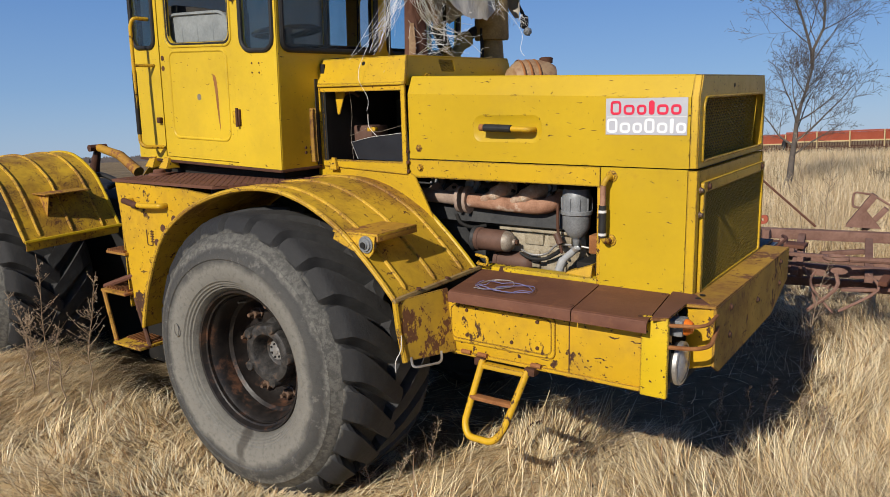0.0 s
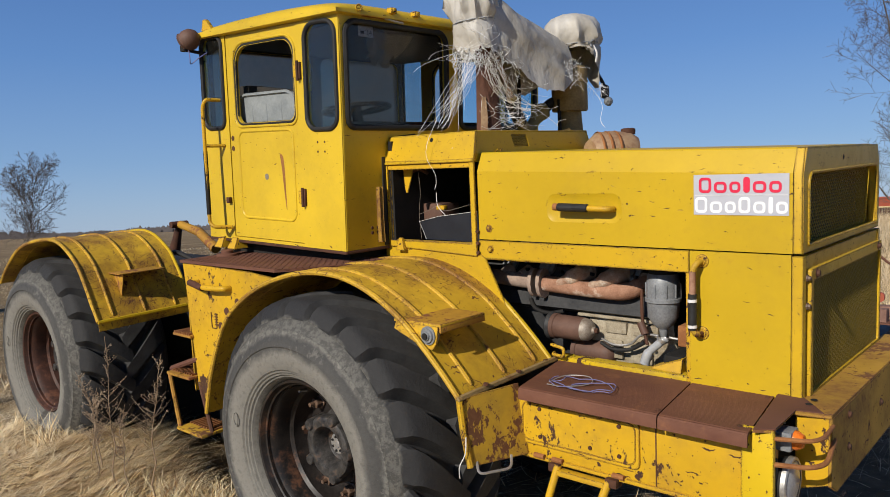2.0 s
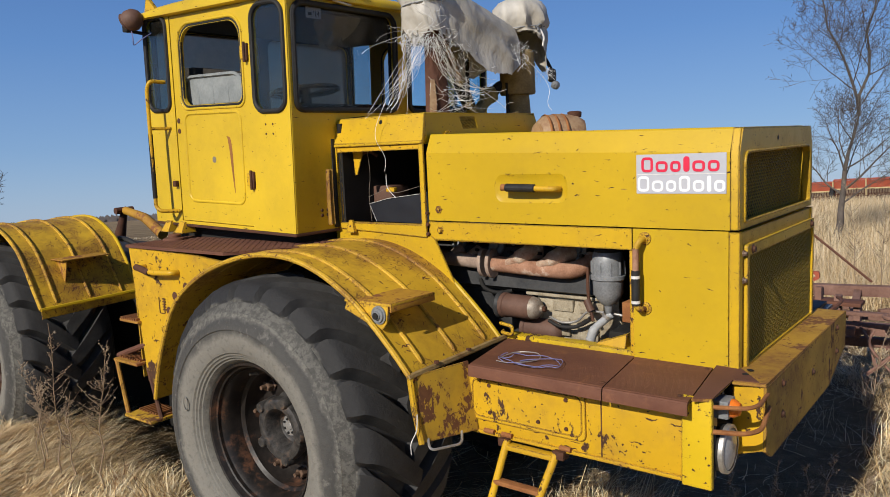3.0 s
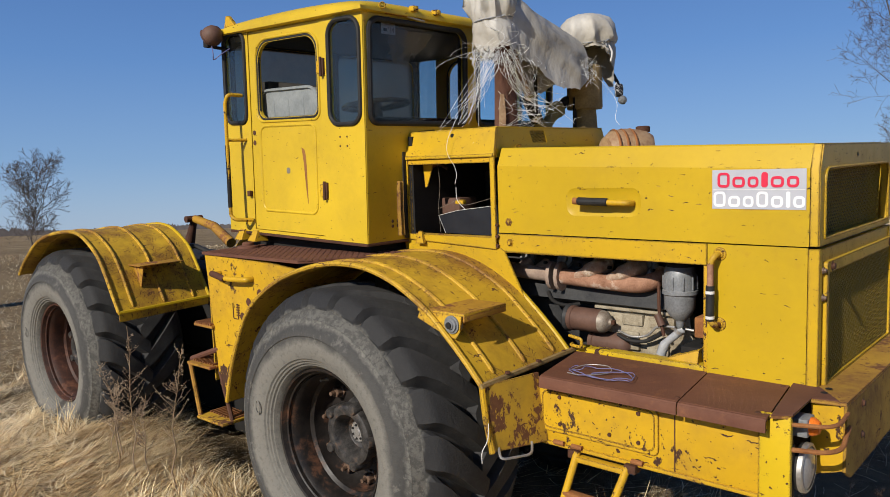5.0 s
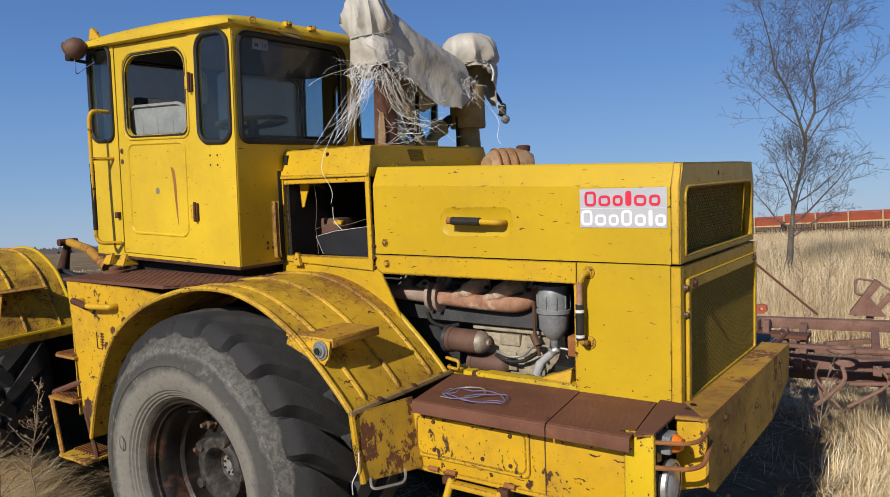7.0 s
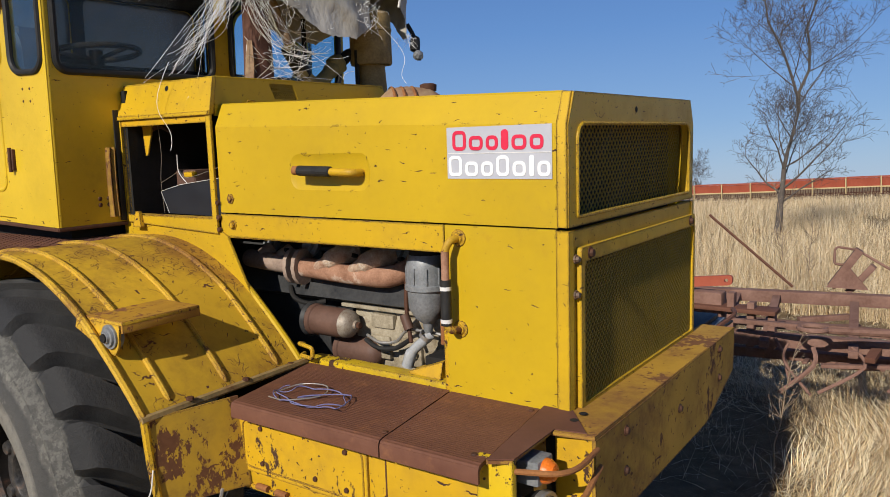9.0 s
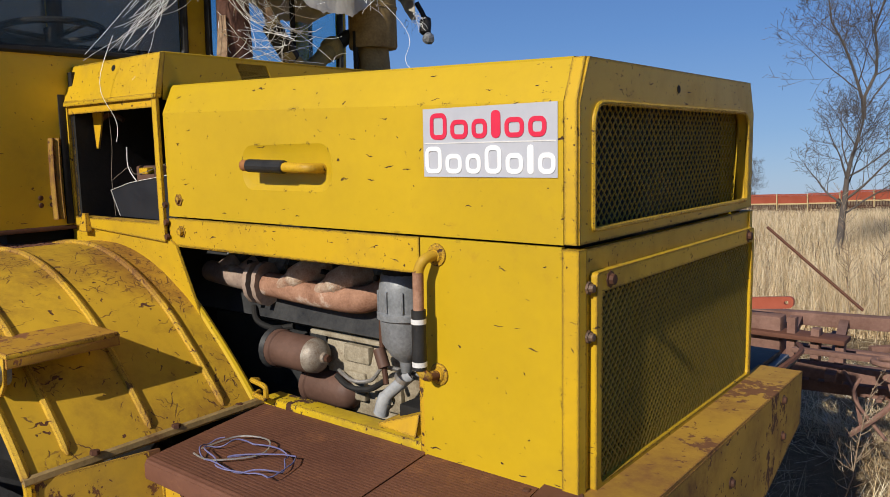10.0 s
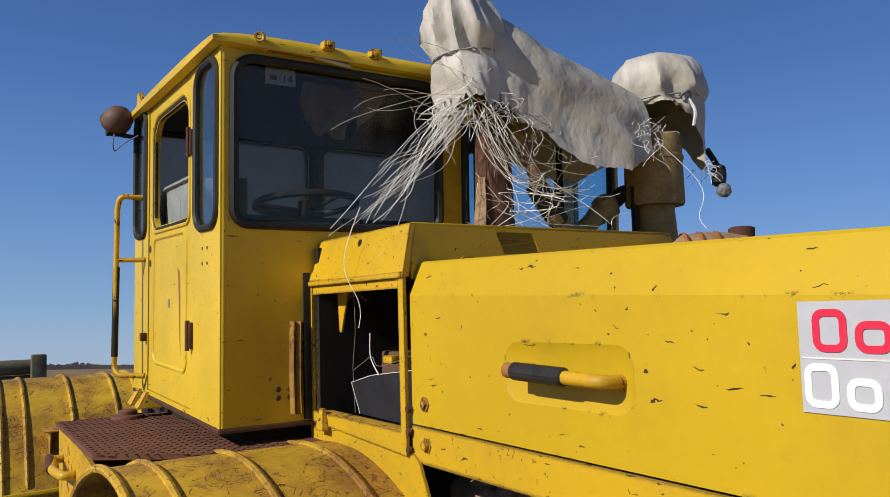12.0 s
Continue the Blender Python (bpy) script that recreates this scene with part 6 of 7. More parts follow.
    part("fuel_line", tube(smooth3([(1.02, 0.94, 1.34), (1.10, 0.92, 1.325), (1.18, 0.92, 1.34), (1.24, 0.91, 1.39), (1.33, 0.90, 1.40), (1.42, 0.90, 1.395)]), 0.006, 8), M_STEEL, tractor)
    part("cable", tube(smooth3([(1.02, 0.93, 1.325), (1.09, 0.915, 1.305), (1.18, 0.91, 1.315), (1.26, 0.90, 1.36)]), 0.009, 8), M_BLACK, tractor)
    part("cable", tube(smooth3([(1.235, 0.93, 1.60), (1.25, 0.90, 1.52), (1.26, 0.89, 1.44), (1.29, 0.87, 1.36)]), 0.008, 8), M_RUST_DARK, tractor)
    part("rust_valve", tube([(1.25, 0.885, 1.455), (1.275, 0.88, 1.405)], 0.018, 10), M_FILTER, tractor)
    part("battery_cable_box", box(1.40, 1.52, 0.80, 0.98, 1.30, 1.345, bevel=0.008), M_DARK, tractor)
    part("red_block", box(1.455, 1.52, 0.82, 0.92, 1.385, 1.475, bevel=0.006), M_RUST_OR, tractor)
    # Near-black sheets close off the bay; their colour carries its shade.
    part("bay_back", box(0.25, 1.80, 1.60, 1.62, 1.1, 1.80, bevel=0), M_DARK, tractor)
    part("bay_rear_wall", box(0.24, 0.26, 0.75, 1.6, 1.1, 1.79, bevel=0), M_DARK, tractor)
    part("oil_line", tube(smooth3([(0.62, 0.93, 1.50), (0.66, 0.91, 1.46), (0.73, 0.92, 1.44), (0.80, 0.95, 1.45)]), 0.010, 8), M_DARK, tractor)
    part("eyelet", tube(arc_path([(0.885, 0.735, 1.335), (0.885, 0.705, 1.345), (0.955, 0.705, 1.335), (0.955, 0.705, 1.295), (0.895, 0.705, 1.30), (0.885, 0.735, 1.30)], 0.012), 0.008, 8), M_YEL_WORN, tractor)


engine_parts()


def stack_parts():
    """Exhaust, air cleaner and drum on the top of the machine."""
    exh = part("exhaust_pipe", lathe([(0.085, 2.34), (0.085, 2.36), (0.070, 2.38), (0.064, 2.60), (0.058, 2.95), (0.050, 2.98)], pose(0.105, 1.29, 0), 24), M_EXH, tractor, "rusted brown exhaust stack")
    part("heat_shield", loft([[(0.145, 1.165, 2.35), (0.172, 1.195, 2.35), (0.166, 1.203, 2.35), (0.138, 1.172, 2.35)], [(0.135, 1.185, 2.46), (0.162, 1.212, 2.46), (0.156, 1.220, 2.46), (0.130, 1.192, 2.46)], [(0.130, 1.205, 2.56), (0.145, 1.222, 2.56), (0.140, 1.228, 2.56), (0.126, 1.210, 2.56)]]), M_CREAM, exh, "cream scrap of sheet")
    air = part("air_cleaner", lathe([(0.072, 2.34), (0.080, 2.36), (0.072, 2.48), (0.070, 2.51)], pose(0.21, 1.985, 0), 28), M_TAN, tractor, "dusty tan air cleaner")
    part("cleaner_body", lathe([(0.01, 2.485), (0.108, 2.488), (0.113, 2.50), (0.111, 2.66), (0.115, 2.664), (0.115, 2.675), (0.111, 2.679), (0.110, 2.74), (0.10, 2.76), (0.01, 2.77)], pose(0.21, 1.985, 0), 32), M_TAN, air)
    el = part("intake_elbow", tube(smooth3([(0.17, 1.43, 2.56), (0.15, 1.52, 2.44), (0.13, 1.62, 2.385), (0.11, 1.70, 2.40), (0.10, 1.78, 2.455), (0.10, 1.83, 2.49)]), [0.030] * 6 + [0.034] * 12 + [0.036] * 6 + [0.042] * 6 + [0.045], 14), M_OLIVE, tractor, "dusty olive intake pipe")
    part("elbow_ball", lathe([(0.02, -0.05), (0.044, -0.038), (0.052, 0.0), (0.044, 0.038), (0.02, 0.05)], pose(0.10, 1.83, 2.49, 30, 0, 0), 20), M_OLIVE, el)
    part("elbow_hose", tube(smooth3([(0.11, 1.86, 2.51), (0.13, 1.90, 2.545), (0.16, 1.95, 2.55)]), 0.032, 12), M_BLACK, el)
    part("hose", tube(smooth3([(0.16, 1.44, 2.55), (0.14, 1.40, 2.68), (0.12, 1.36, 2.80)]), 0.022, 12), M_CREAM, tractor)
    part("black_hose", tube(smooth3([(0.165, 1.43, 2.54), (0.15, 1.50, 2.47), (0.14, 1.55, 2.42)]), 0.040, 12), M_BLACK, tractor)
    part("mast", tube([(0.10, 1.60, 2.34), (0.10, 1.60, 2.70)], 0.012, 8), M_DARK, tractor)
    part("mast", tube([(0.20, 1.88, 2.34), (0.20, 1.88, 2.56)], 0.012, 8), M_DARK, tractor)
    drum = part("drum", tube([(0.545, 1.66, 2.205), (0.57, 1.70, 2.207), (0.62, 1.765, 2.21), (0.69, 1.85, 2.21), (0.73, 1.88, 2.21)], [0.09, 0.128, 0.133, 0.122, 0.09], 28), M_CREAM, tractor, "cream rusty expansion drum")
    for t in (0.3, 0.42, 0.55):
        c = Vector((0.50, 1.60, 2.205)).lerp(Vector((0.76, 1.90, 2.21)), t)
        part("drum_hoop", lathe([(0.132, -0.008), (0.136, 0.0), (0.132, 0.008)], look(c, c + Vector((0.26, 0.30, 0))), 28, caps=False), M_RUST_OR, drum)
    part("drum_cap", lathe([(0.04, 0.0), (0.042, 0.03), (0.03, 0.036), (0.001, 0.036)], pose(0.69, 1.84, 2.318), 16), M_RUST_DARK, drum)


stack_parts()


def cowl_gasket():
    """Folded canvas strip between cab and cowl."""
    rows = []
    for i in range(13):
        z = 1.79 + 0.30 * i / 12
        w = 0.004 * math.sin(9 * z)
        rows.append([(-0.168, 0.640 + w, z), (-0.150, 0.650 + w, z), (-0.162, 0.660 + w, z), (-0.148, 0.672 + w, z), (-0.160, 0.684 + w, z), (-0.172, 0.680 + w, z), (-0.174, 0.660, z), (-0.173, 0.640, z)])
    # Black strip put in to draw the dark gap beside the canvas.
    part("seal_strip", box(-0.172, -0.160, 0.686, 0.712, 1.77, 2.25, bevel=0.002), M_BLACK, tractor)
    part("gasket_strip", loft(rows), M_YEL_BUMP, tractor, "folded yellowed canvas strip", smooth=25)


cowl_gasket()


# ---- loose things on the machine ----
def folded(a, h, k, depth, seed):
    """Uneven cloth folds round a bundle: long slanting ridges and small creases."""
    p = Vector((0.16 * math.cos(a), 0.16 * math.sin(a), 0.55 * h))
    ridge = 1 - 2.4 * abs(noise.noise(p * (1.1 * k + 2) + Vector((seed, 0, 0))))
    small = 1 - 2.0 * abs(noise.noise(p * 24 + Vector((0, seed, 0))))
    return depth * (1.2 * ridge - 0.6) + 0.3 * depth * small


def build_sack():
    """White woven sack over the exhaust and the air cleaner, tied and frayed."""
    sack = thing("sack_cover", "torn white woven sack tied over exhaust and air cleaner", "tarpaulin", TILT)
    n = 72

    def wrap(name, prof, centre, k, seed, ragged, stretch=1.0):
        bm = bmesh.new()
        rows = []
        for i, (r, h, depth) in enumerate(prof):
            row = []
            for j in range(n):
                a = 2 * math.pi * j / n
                rr = max(0.01, r + folded(a, h, k, depth, seed))
                hh = h + ragged(a) * max(0.0, (i - len(prof) + 4) / 3) if i > len(prof) - 4 else h
                cx, cy = centre(h)
                row.append(bm.verts.new((cx + rr * math.cos(a), cy + rr * stretch * math.sin(a), hh)))
            rows.append(row)
        for A, B in zip(rows, rows[1:]):
            for j in range(n):
                bm.faces.new((A[j], A[(j + 1) % n], B[(j + 1) % n], B[j]))
        bm.faces.new(rows[0])
        part(name, bm, M_SACK, sack, smooth=55)

    axis = lambda h: (0.115, 1.165 + 0.16 * (3.05 - h))
    wrap("exhaust_hood", [(0.03, 3.33, 0.0), (0.062, 3.32, 0.008), (0.080, 3.28, 0.014), (0.074, 3.23, 0.014), (0.078, 3.19, 0.014), (0.100, 3.15, 0.030), (0.122, 3.10, 0.040), (0.130, 3.05, 0.042), (0.124, 3.01, 0.030), (0.112, 2.975, 0.010), (0.110, 2.955, 0.010), (0.118, 2.93, 0.014), (0.122, 2.89, 0.016), (0.126, 2.85, 0.018), (0.130, 2.80, 0.020)], axis, 6, 1.0, lambda a: 0.05 * noise.noise((3 * math.cos(a), 3 * math.sin(a), 3)) + 0.07 * noise.noise((14 * math.cos(a), 14 * math.sin(a), 3)))
    wrap("cleaner_hood", [(0.02, 3.085, 0.0), (0.075, 3.082, 0.012), (0.125, 3.06, 0.024), (0.158, 3.02, 0.030), (0.172, 2.975, 0.032), (0.172, 2.93, 0.030), (0.164, 2.905, 0.022), (0.156, 2.89, 0.014), (0.160, 2.87, 0.020), (0.158, 2.83, 0.024), (0.152, 2.80, 0.026), (0.150, 2.765, 0.026)], lambda h: (0.205, 2.04), 5, 5.0, lambda a: -0.13 * max(0.0, math.cos(a - 1.0)) ** 6 + 0.12 * max(0.0, math.cos(a + 0.9)) ** 2 + 0.03 * noise.noise((7 * math.cos(a), 7 * math.sin(a), 0)), 1.04)
    for z, r, c in ((2.965, 0.116, axis(2.965)), (2.890, 0.163, (0.205, 2.04))):
        part("tie", tube([(c[0] + (r + 0.006 * math.sin(3 * a)) * math.cos(a * 0.2094), c[1] + (r + 0.006 * math.sin(3 * a)) * math.sin(a * 0.2094), z + 0.012 * math.sin(a * 0.2094 + 1)) for a in range(30)], 0.0035, 5, closed=True), M_GREYPAINT, sack)
    # sleeve from the hood down to the knot: a taut ridge, sides hanging in soft swags
    bm = bmesh.new()
    rows = []
    m, k = 60, 44
    for i in range(m + 1):
        t = i / m
        y = 1.215 + 0.655 * t
        ridge = 3.19 - 0.275 * t - 0.022 * math.sin(math.pi * t)
        hem = 2.80 - 0.205 * math.sin(math.pi * 0.5 * min(1, t / 0.62)) ** 1.5 + 0.07 * max(0, t - 0.8) / 0.2 + 0.03 * noise.noise((t * 9, 1, 0)) + 0.015 * noise.noise((t * 31, 4, 0))
        half = 0.105 + 0.03 * math.sin(math.pi * t)
        row = []
        for j in range(k + 1):
            a = math.pi * j / k
            s = max(0.0, math.sin(a))
            x = 0.115 + 0.09 * t - half * math.cos(a)
            z = hem + (ridge - hem) * s ** 0.6
            swag = 0.026 * noise.noise((t * 1.6, (z + 0.34 * t) * 4.5, 2.0)) + 0.012 * noise.noise((t * 5, (z + 0.2 * t) * 11, 4.0))
            swag += 0.012 * (1 - 3 * abs(noise.noise((t * 1.0, (z + 0.34 * t) * 8, 9.0))))
            swag *= min(1, 4 * t + 0.2) * min(1, 5 * (1 - t) + 0.2)
            row.append(bm.verts.new(Vector((x, y, z)) + Vector((-math.cos(a), 0, 0.5 * s)) * swag))
        rows.append(row)
    for A, B in zip(rows, rows[1:]):
        for j in range(k):
            bm.faces.new((A[j], A[j + 1], B[j + 1], B[j]))
    part("sleeve", bm, M_SACK, sack, smooth=80)
    part("tie_knot", tube(smooth3([(0.352, 1.985, 2.885), (0.375, 2.0, 2.905), (0.37, 2.03, 2.895), (0.355, 2.01, 2.875), (0.37, 1.99, 2.87), (0.36, 2.0, 2.89)]), 0.006, 6), M_GREYPAINT, sack)
    part("tie_tail", tube(smooth3([(0.365, 2.02, 2.88), (0.385, 2.03, 2.83), (0.375, 2.03, 2.775)]), 0.006, 5), M_STRAP, sack)
    part("black_rag", tube(smooth3([(0.28, 2.22, 2.72), (0.31, 2.245, 2.64), (0.315, 2.235, 2.57)]), [0.012] * 6 + [0.028] * 6 + [0.018], 10), M_BLACK, sack)
    # frayed threads
    rnd = random.Random(4)

    def thread(bm, a, b, sag, r, wave=0.05):
        a, b = Vector(a), Vector(b)
        pts = []
        side = Vector((rnd.uniform(-1, 1), rnd.uniform(-1, 1), rnd.uniform(-0.5, 0.5))) * wave * 1.3
        curl = Vector((rnd.uniform(-1, 1), rnd.uniform(-1, 1), rnd.uniform(-1, 1))) * wave * 0.5
        turns = rnd.uniform(2.5, 5.5)
        for i in range(13):
            t = i / 12
            p = a.lerp(b, t)
            p.z -= sag * 4 * t * (1 - t)
            p += side * math.sin(t * math.pi * 1.6) + curl * t * math.sin(t * turns)
            pts.append(p)
        add_tube(bm, pts, r, 3, caps=False)

    bm = bmesh.new()
    for _ in range(70):
        a = rnd.uniform(-2.6, 0.9)
        root = (0.115 + 0.125 * math.cos(a), 1.205 + 0.125 * math.sin(a), rnd.uniform(2.77, 2.83))
        end = (root[0] + rnd.uniform(-0.03, 0.05), root[1] + rnd.uniform(-0.08, 0.06), root[2] - 0.03 - 0.15 * rnd.random() ** 2)
        thread(bm, root, end, rnd.uniform(-0.01, 0.02), rnd.uniform(0.0006, 0.0014), 0.03)
    # the blown bunch towards the cab
    for _ in range(30):
        root = (0.115 + rnd.uniform(0.02, 0.12), 1.10 + rnd.uniform(-0.03, 0.04), rnd.uniform(2.74, 2.83))
        t = rnd.random() ** 0.5
        near = 0.25 + 0.75 * t
        end = Vector(root).lerp(Vector((0.24, 0.70, 2.39)), near) + Vector((rnd.gauss(0, 0.05), rnd.gauss(0, 0.04), rnd.gauss(0, 0.03))) * near
        thread(bm, root, end, rnd.uniform(-0.02, 0.04), rnd.uniform(0.0006, 0.0012), 0.05)
    for _ in range(16):
        root = (0.22, 1.09 + rnd.uniform(-0.05, 0.1), rnd.uniform(2.78, 2.90))
        end = (0.25 + rnd.uniform(-0.1, 0.2), 0.75 + rnd.uniform(-0.08, 0.25), rnd.uniform(2.55, 2.98))
        thread(bm, root, end, rnd.uniform(-0.03, 0.06), rnd.uniform(0.0005, 0.0010))
    # long loops falling round the foot of the exhaust
    for _ in range(24):
        root = (0.20 + rnd.uniform(-0.03, 0.04), 1.17 + rnd.uniform(-0.06, 0.05), rnd.uniform(2.74, 2.82))
        end = (0.26 + rnd.uniform(-0.06, 0.10), 1.42 + rnd.uniform(-0.15, 0.20), rnd.uniform(2.48, 2.60))
        thread(bm, root, end, rnd.uniform(0.04, 0.12), rnd.uniform(0.0006, 0.0014))
    for _ in range(26):
        a0 = rnd.uniform(-2.0, 1.4)
        root = (0.14 + 0.11 * math.cos(a0), 1.34 + 0.14 * math.sin(a0), rnd.uniform(2.42, 2.62))
        end = (0.20 + rnd.uniform(-0.05, 0.12), 1.36 + rnd.uniform(-0.25, 0.22), rnd.uniform(2.355, 2.52))
        thread(bm, root, end, rnd.uniform(0, 0.06), rnd.uniform(0.0005, 0.0013), 0.07)
    for _ in range(22):
        root = (0.24 + rnd.uniform(-0.04, 0.03), 1.30 + rnd.uniform(-0.03, 0.22), rnd.uniform(2.66, 2.80))
        end = (root[0] + rnd.uniform(0, 0.05), root[1] + rnd.uniform(-0.06, 0.06), root[2] - rnd.uniform(0.04, 0.14))
        thread(bm, root, end, 0.01, rnd.uniform(0.0005, 0.0012), 0.03)
    for _ in range(34):
        root = (0.30 + rnd.uniform(-0.03, 0.05), 1.84 + rnd.uniform(-0.04, 0.08), rnd.uniform(2.70, 2.80))
        thread(bm, root, (root[0] + rnd.uniform(0.0, 0.05), root[1] + rnd.uniform(-0.12, 0.04), root[2] - rnd.uniform(0.03, 0.12)), 0.0, rnd.uniform(0.0005, 0.0012), 0.03)
    for _ in range(20):
        a = rnd.uniform(0.3, 1.8)
        root = (0.205 + 0.18 * math.cos(a), 2.04 + 0.19 * math.sin(a), 2.65)
        thread(bm, root, (root[0] + rnd.uniform(-0.02, 0.03), root[1] + rnd.uniform(-0.03, 0.03), root[2] - rnd.uniform(0.02, 0.08)), 0.0, rnd.uniform(0.0005, 0.0011), 0.02)
    thread(bm, (0.33, 1.86, 2.72), (0.52, 1.98, 2.36), 0.05, 0.0012)
    thread(bm, (0.30, 1.45, 2.50), (0.46, 1.62, 2.37), 0.03, 0.0012)
    thread(bm, (0.24, 0.70, 2.42), (0.16, 0.69, 2.05), 0.01, 0.0012)
    part("thread_fringe", bm, M_THREAD, sack, kind="stuff", smooth=80)
    part("foil_scrap", lathe([(0.005, -0.03), (0.026, -0.016), (0.03, 0.0), (0.022, 0.02), (0.006, 0.03)], pose(0.35, 2.22, 2.545, 20, 40, 0), 9), M_GREYPAINT, sack, smooth=0)


build_sack()


def build_wire():
    pts = []
    for i in range(60):
        t = i / 59
        a = 2 * math.pi * 1.5 * t + 2.6
        r = 1 + 0.18 * math.sin(5.3 * a) * t
        pts.append(TILT @ Vector((1.20 + 0.135 * r * math.cos(a) + 0.05 * t, 0.43 + 0.075 * r * math.sin(a), 1.273 + 0.010 * abs(math.sin(3 * a)))))
    pts += [TILT @ Vector(p) for p in ((1.33, 0.50, 1.28), (1.22, 0.43, 1.282), (1.19, 0.40, 1.278), (1.24, 0.47, 1.276))]
    wire = part("wire_coil", tube(smooth3(pts, 3), 0.0019, 5), M_BLUE)
    tagged(wire, "loose blue wire coil lying on the rusty deck", "wire")
    part("bare_loop", tube(smooth3([TILT @ Vector(p) for p in ((1.08, 0.40, 1.274), (1.10, 0.50, 1.280), (1.20, 0.52, 1.285), (1.24, 0.46, 1.276), (1.17, 0.37, 1.276), (1.09, 0.37, 1.274))], 5), 0.0022, 5), M_STEEL, wire)


build_wire()


def build_ring():
    pts = [(0.93, 1.33), (0.915, 1.20), (0.98, 1.08), (1.10, 1.02), (1.20, 1.08), (1.225, 1.22), (1.22, 1.36)]
    path = [TILT @ Vector((x, y, 0.20 + 0.02 * math.sin(0.2 * i))) for i, (x, y) in enumerate(smooth_path(pts, 5))]
    ring = part("iron_ring", tube(path, 0.013, 8), M_RUST_DARK)
    tagged(ring, "bent rusty iron hoop lying in the grass", "hoop")


build_ring()


def far_side_clutter():
    """Boards and a dark sheet on the far end of the bumper."""
    part("loose_sheet", box(1.72, 2.02, 1.96, 2.36, 1.200, 1.212, bevel=0.004), M_BLACK, tractor, "black rubber sheet on the bumper end")
    part("loose_sheet", box(1.70, 1.99, 1.96, 2.34, 1.214, 1.224, bevel=0.003), M_GREYPAINT, tractor)
    part("loose_board", box(1.68, 1.97, 1.93, 2.30, 1.226, 1.248, bevel=0.004), M_ENGINE, tractor)
    part("bent_bar", tube(smooth3([(2.02, 1.98, 1.235), (2.05, 2.25, 1.26), (2.0, 2.42, 1.25)]), 0.010, 6), M_RUST, tractor)


far_side_clutter()


def rear_arm():
    arm = part("hitch_arm", tube([(-3.44, 1.30, 1.755), (-3.10, 1.28, 1.70), (-2.80, 1.25, 1.57)], [0.035, 0.04, 0.045], 10), M_SHELF, tractor, "rust-eaten yellow hydraulic hitch arm")
    part("arm_ram", tube([(-3.46, 1.30, 1.74), (-3.52, 1.30, 1.62), (-3.58, 1.30, 1.50)], [0.03, 0.04, 0.055], 10), M_RUST_DARK, arm)
    part("arm_pin", tube([(-3.46, 1.22, 1.755), (-3.46, 1.38, 1.755)], 0.03, 10), M_RUST_DARK, arm)
    part("hose", tube(smooth3([(-2.7, 0.75, 1.55), (-2.45, 0.70, 1.62), (-2.15, 0.72, 1.55), (-1.9, 0.8, 1.45)]), 0.02, 8), M_BLACK, tractor)
    part("hose", tube(smooth3([(-2.6, 0.85, 1.50), (-2.3, 0.82, 1.56), (-1.9, 0.85, 1.50), (-1.5, 0.9, 1.48)]), 0.02, 8), M_BLACK, tractor)


rear_arm()


# ---- surroundings ----
def grass(name, spots, mat, label, lift=0.0):
    """One sheaf of blades: each spot is (x, y, length, width, heading, lean, bend, rise)."""
    lot = random.Random(2)
    verts, faces = [], []
    for x, y, ln, wd, head, lean, bend, rise in spots:
        z = ground_z(x, y) - 0.01 + lift * lot.random() + rise
        floor = 0.012 - rise * 0.7
        c, s = math.cos(head), math.sin(head)
        b = len(verts)
        px, py, pz = x, y, 0.0
        a = lean
        turn = 0.7 * (lot.random() - 0.5)
        for w in (1.0, 0.85, 0.5):
            wx, wy = -s * wd * w / 2, c * wd * w / 2
            verts.append((px - wx, py - wy, z + pz))
            verts.append((px + wx, py + wy, z + pz))
            px += c * math.sin(a) * ln / 3
            py += s * math.sin(a) * ln / 3
            head += turn
            c, s = math.cos(head), math.sin(head)
            pz = max(floor, pz + math.cos(a) * ln / 3)
            a += bend
        verts.append((px, py, z + pz))
        faces += [(b, b + 1, b + 3, b + 2), (b + 2, b + 3, b + 5, b + 4), (b + 4, b + 5, b + 6)]
    me = bpy.data.meshes.new(name)
    me.from_pydata(verts, [], faces)
    me.materials.append(mat)
    tagged(new(name, me), label, "grass", kind="stuff")


def in_tyre(x, y):
    return any(abs(x - cx) < 0.42 and y0 < y < y0 + 0.72 for cx, y0 in ((-0.1, -0.02), (-3.24, -0.05)))


def shade_zone(x, y):
    """Zone of the machine's shadow: grass is thinned here to darken the ground."""
    if -2.7 < x < -0.9 and 0.2 < y < 1.2:
        return True
    edge = 1.75 + 0.12 * noise.noise((x * 4, 3, 0)) if x > 0.75 else 0.80
    return -4.0 < x < 2.55 + 0.15 * noise.noise((y * 2, x, 1)) and edge < y < 4.5


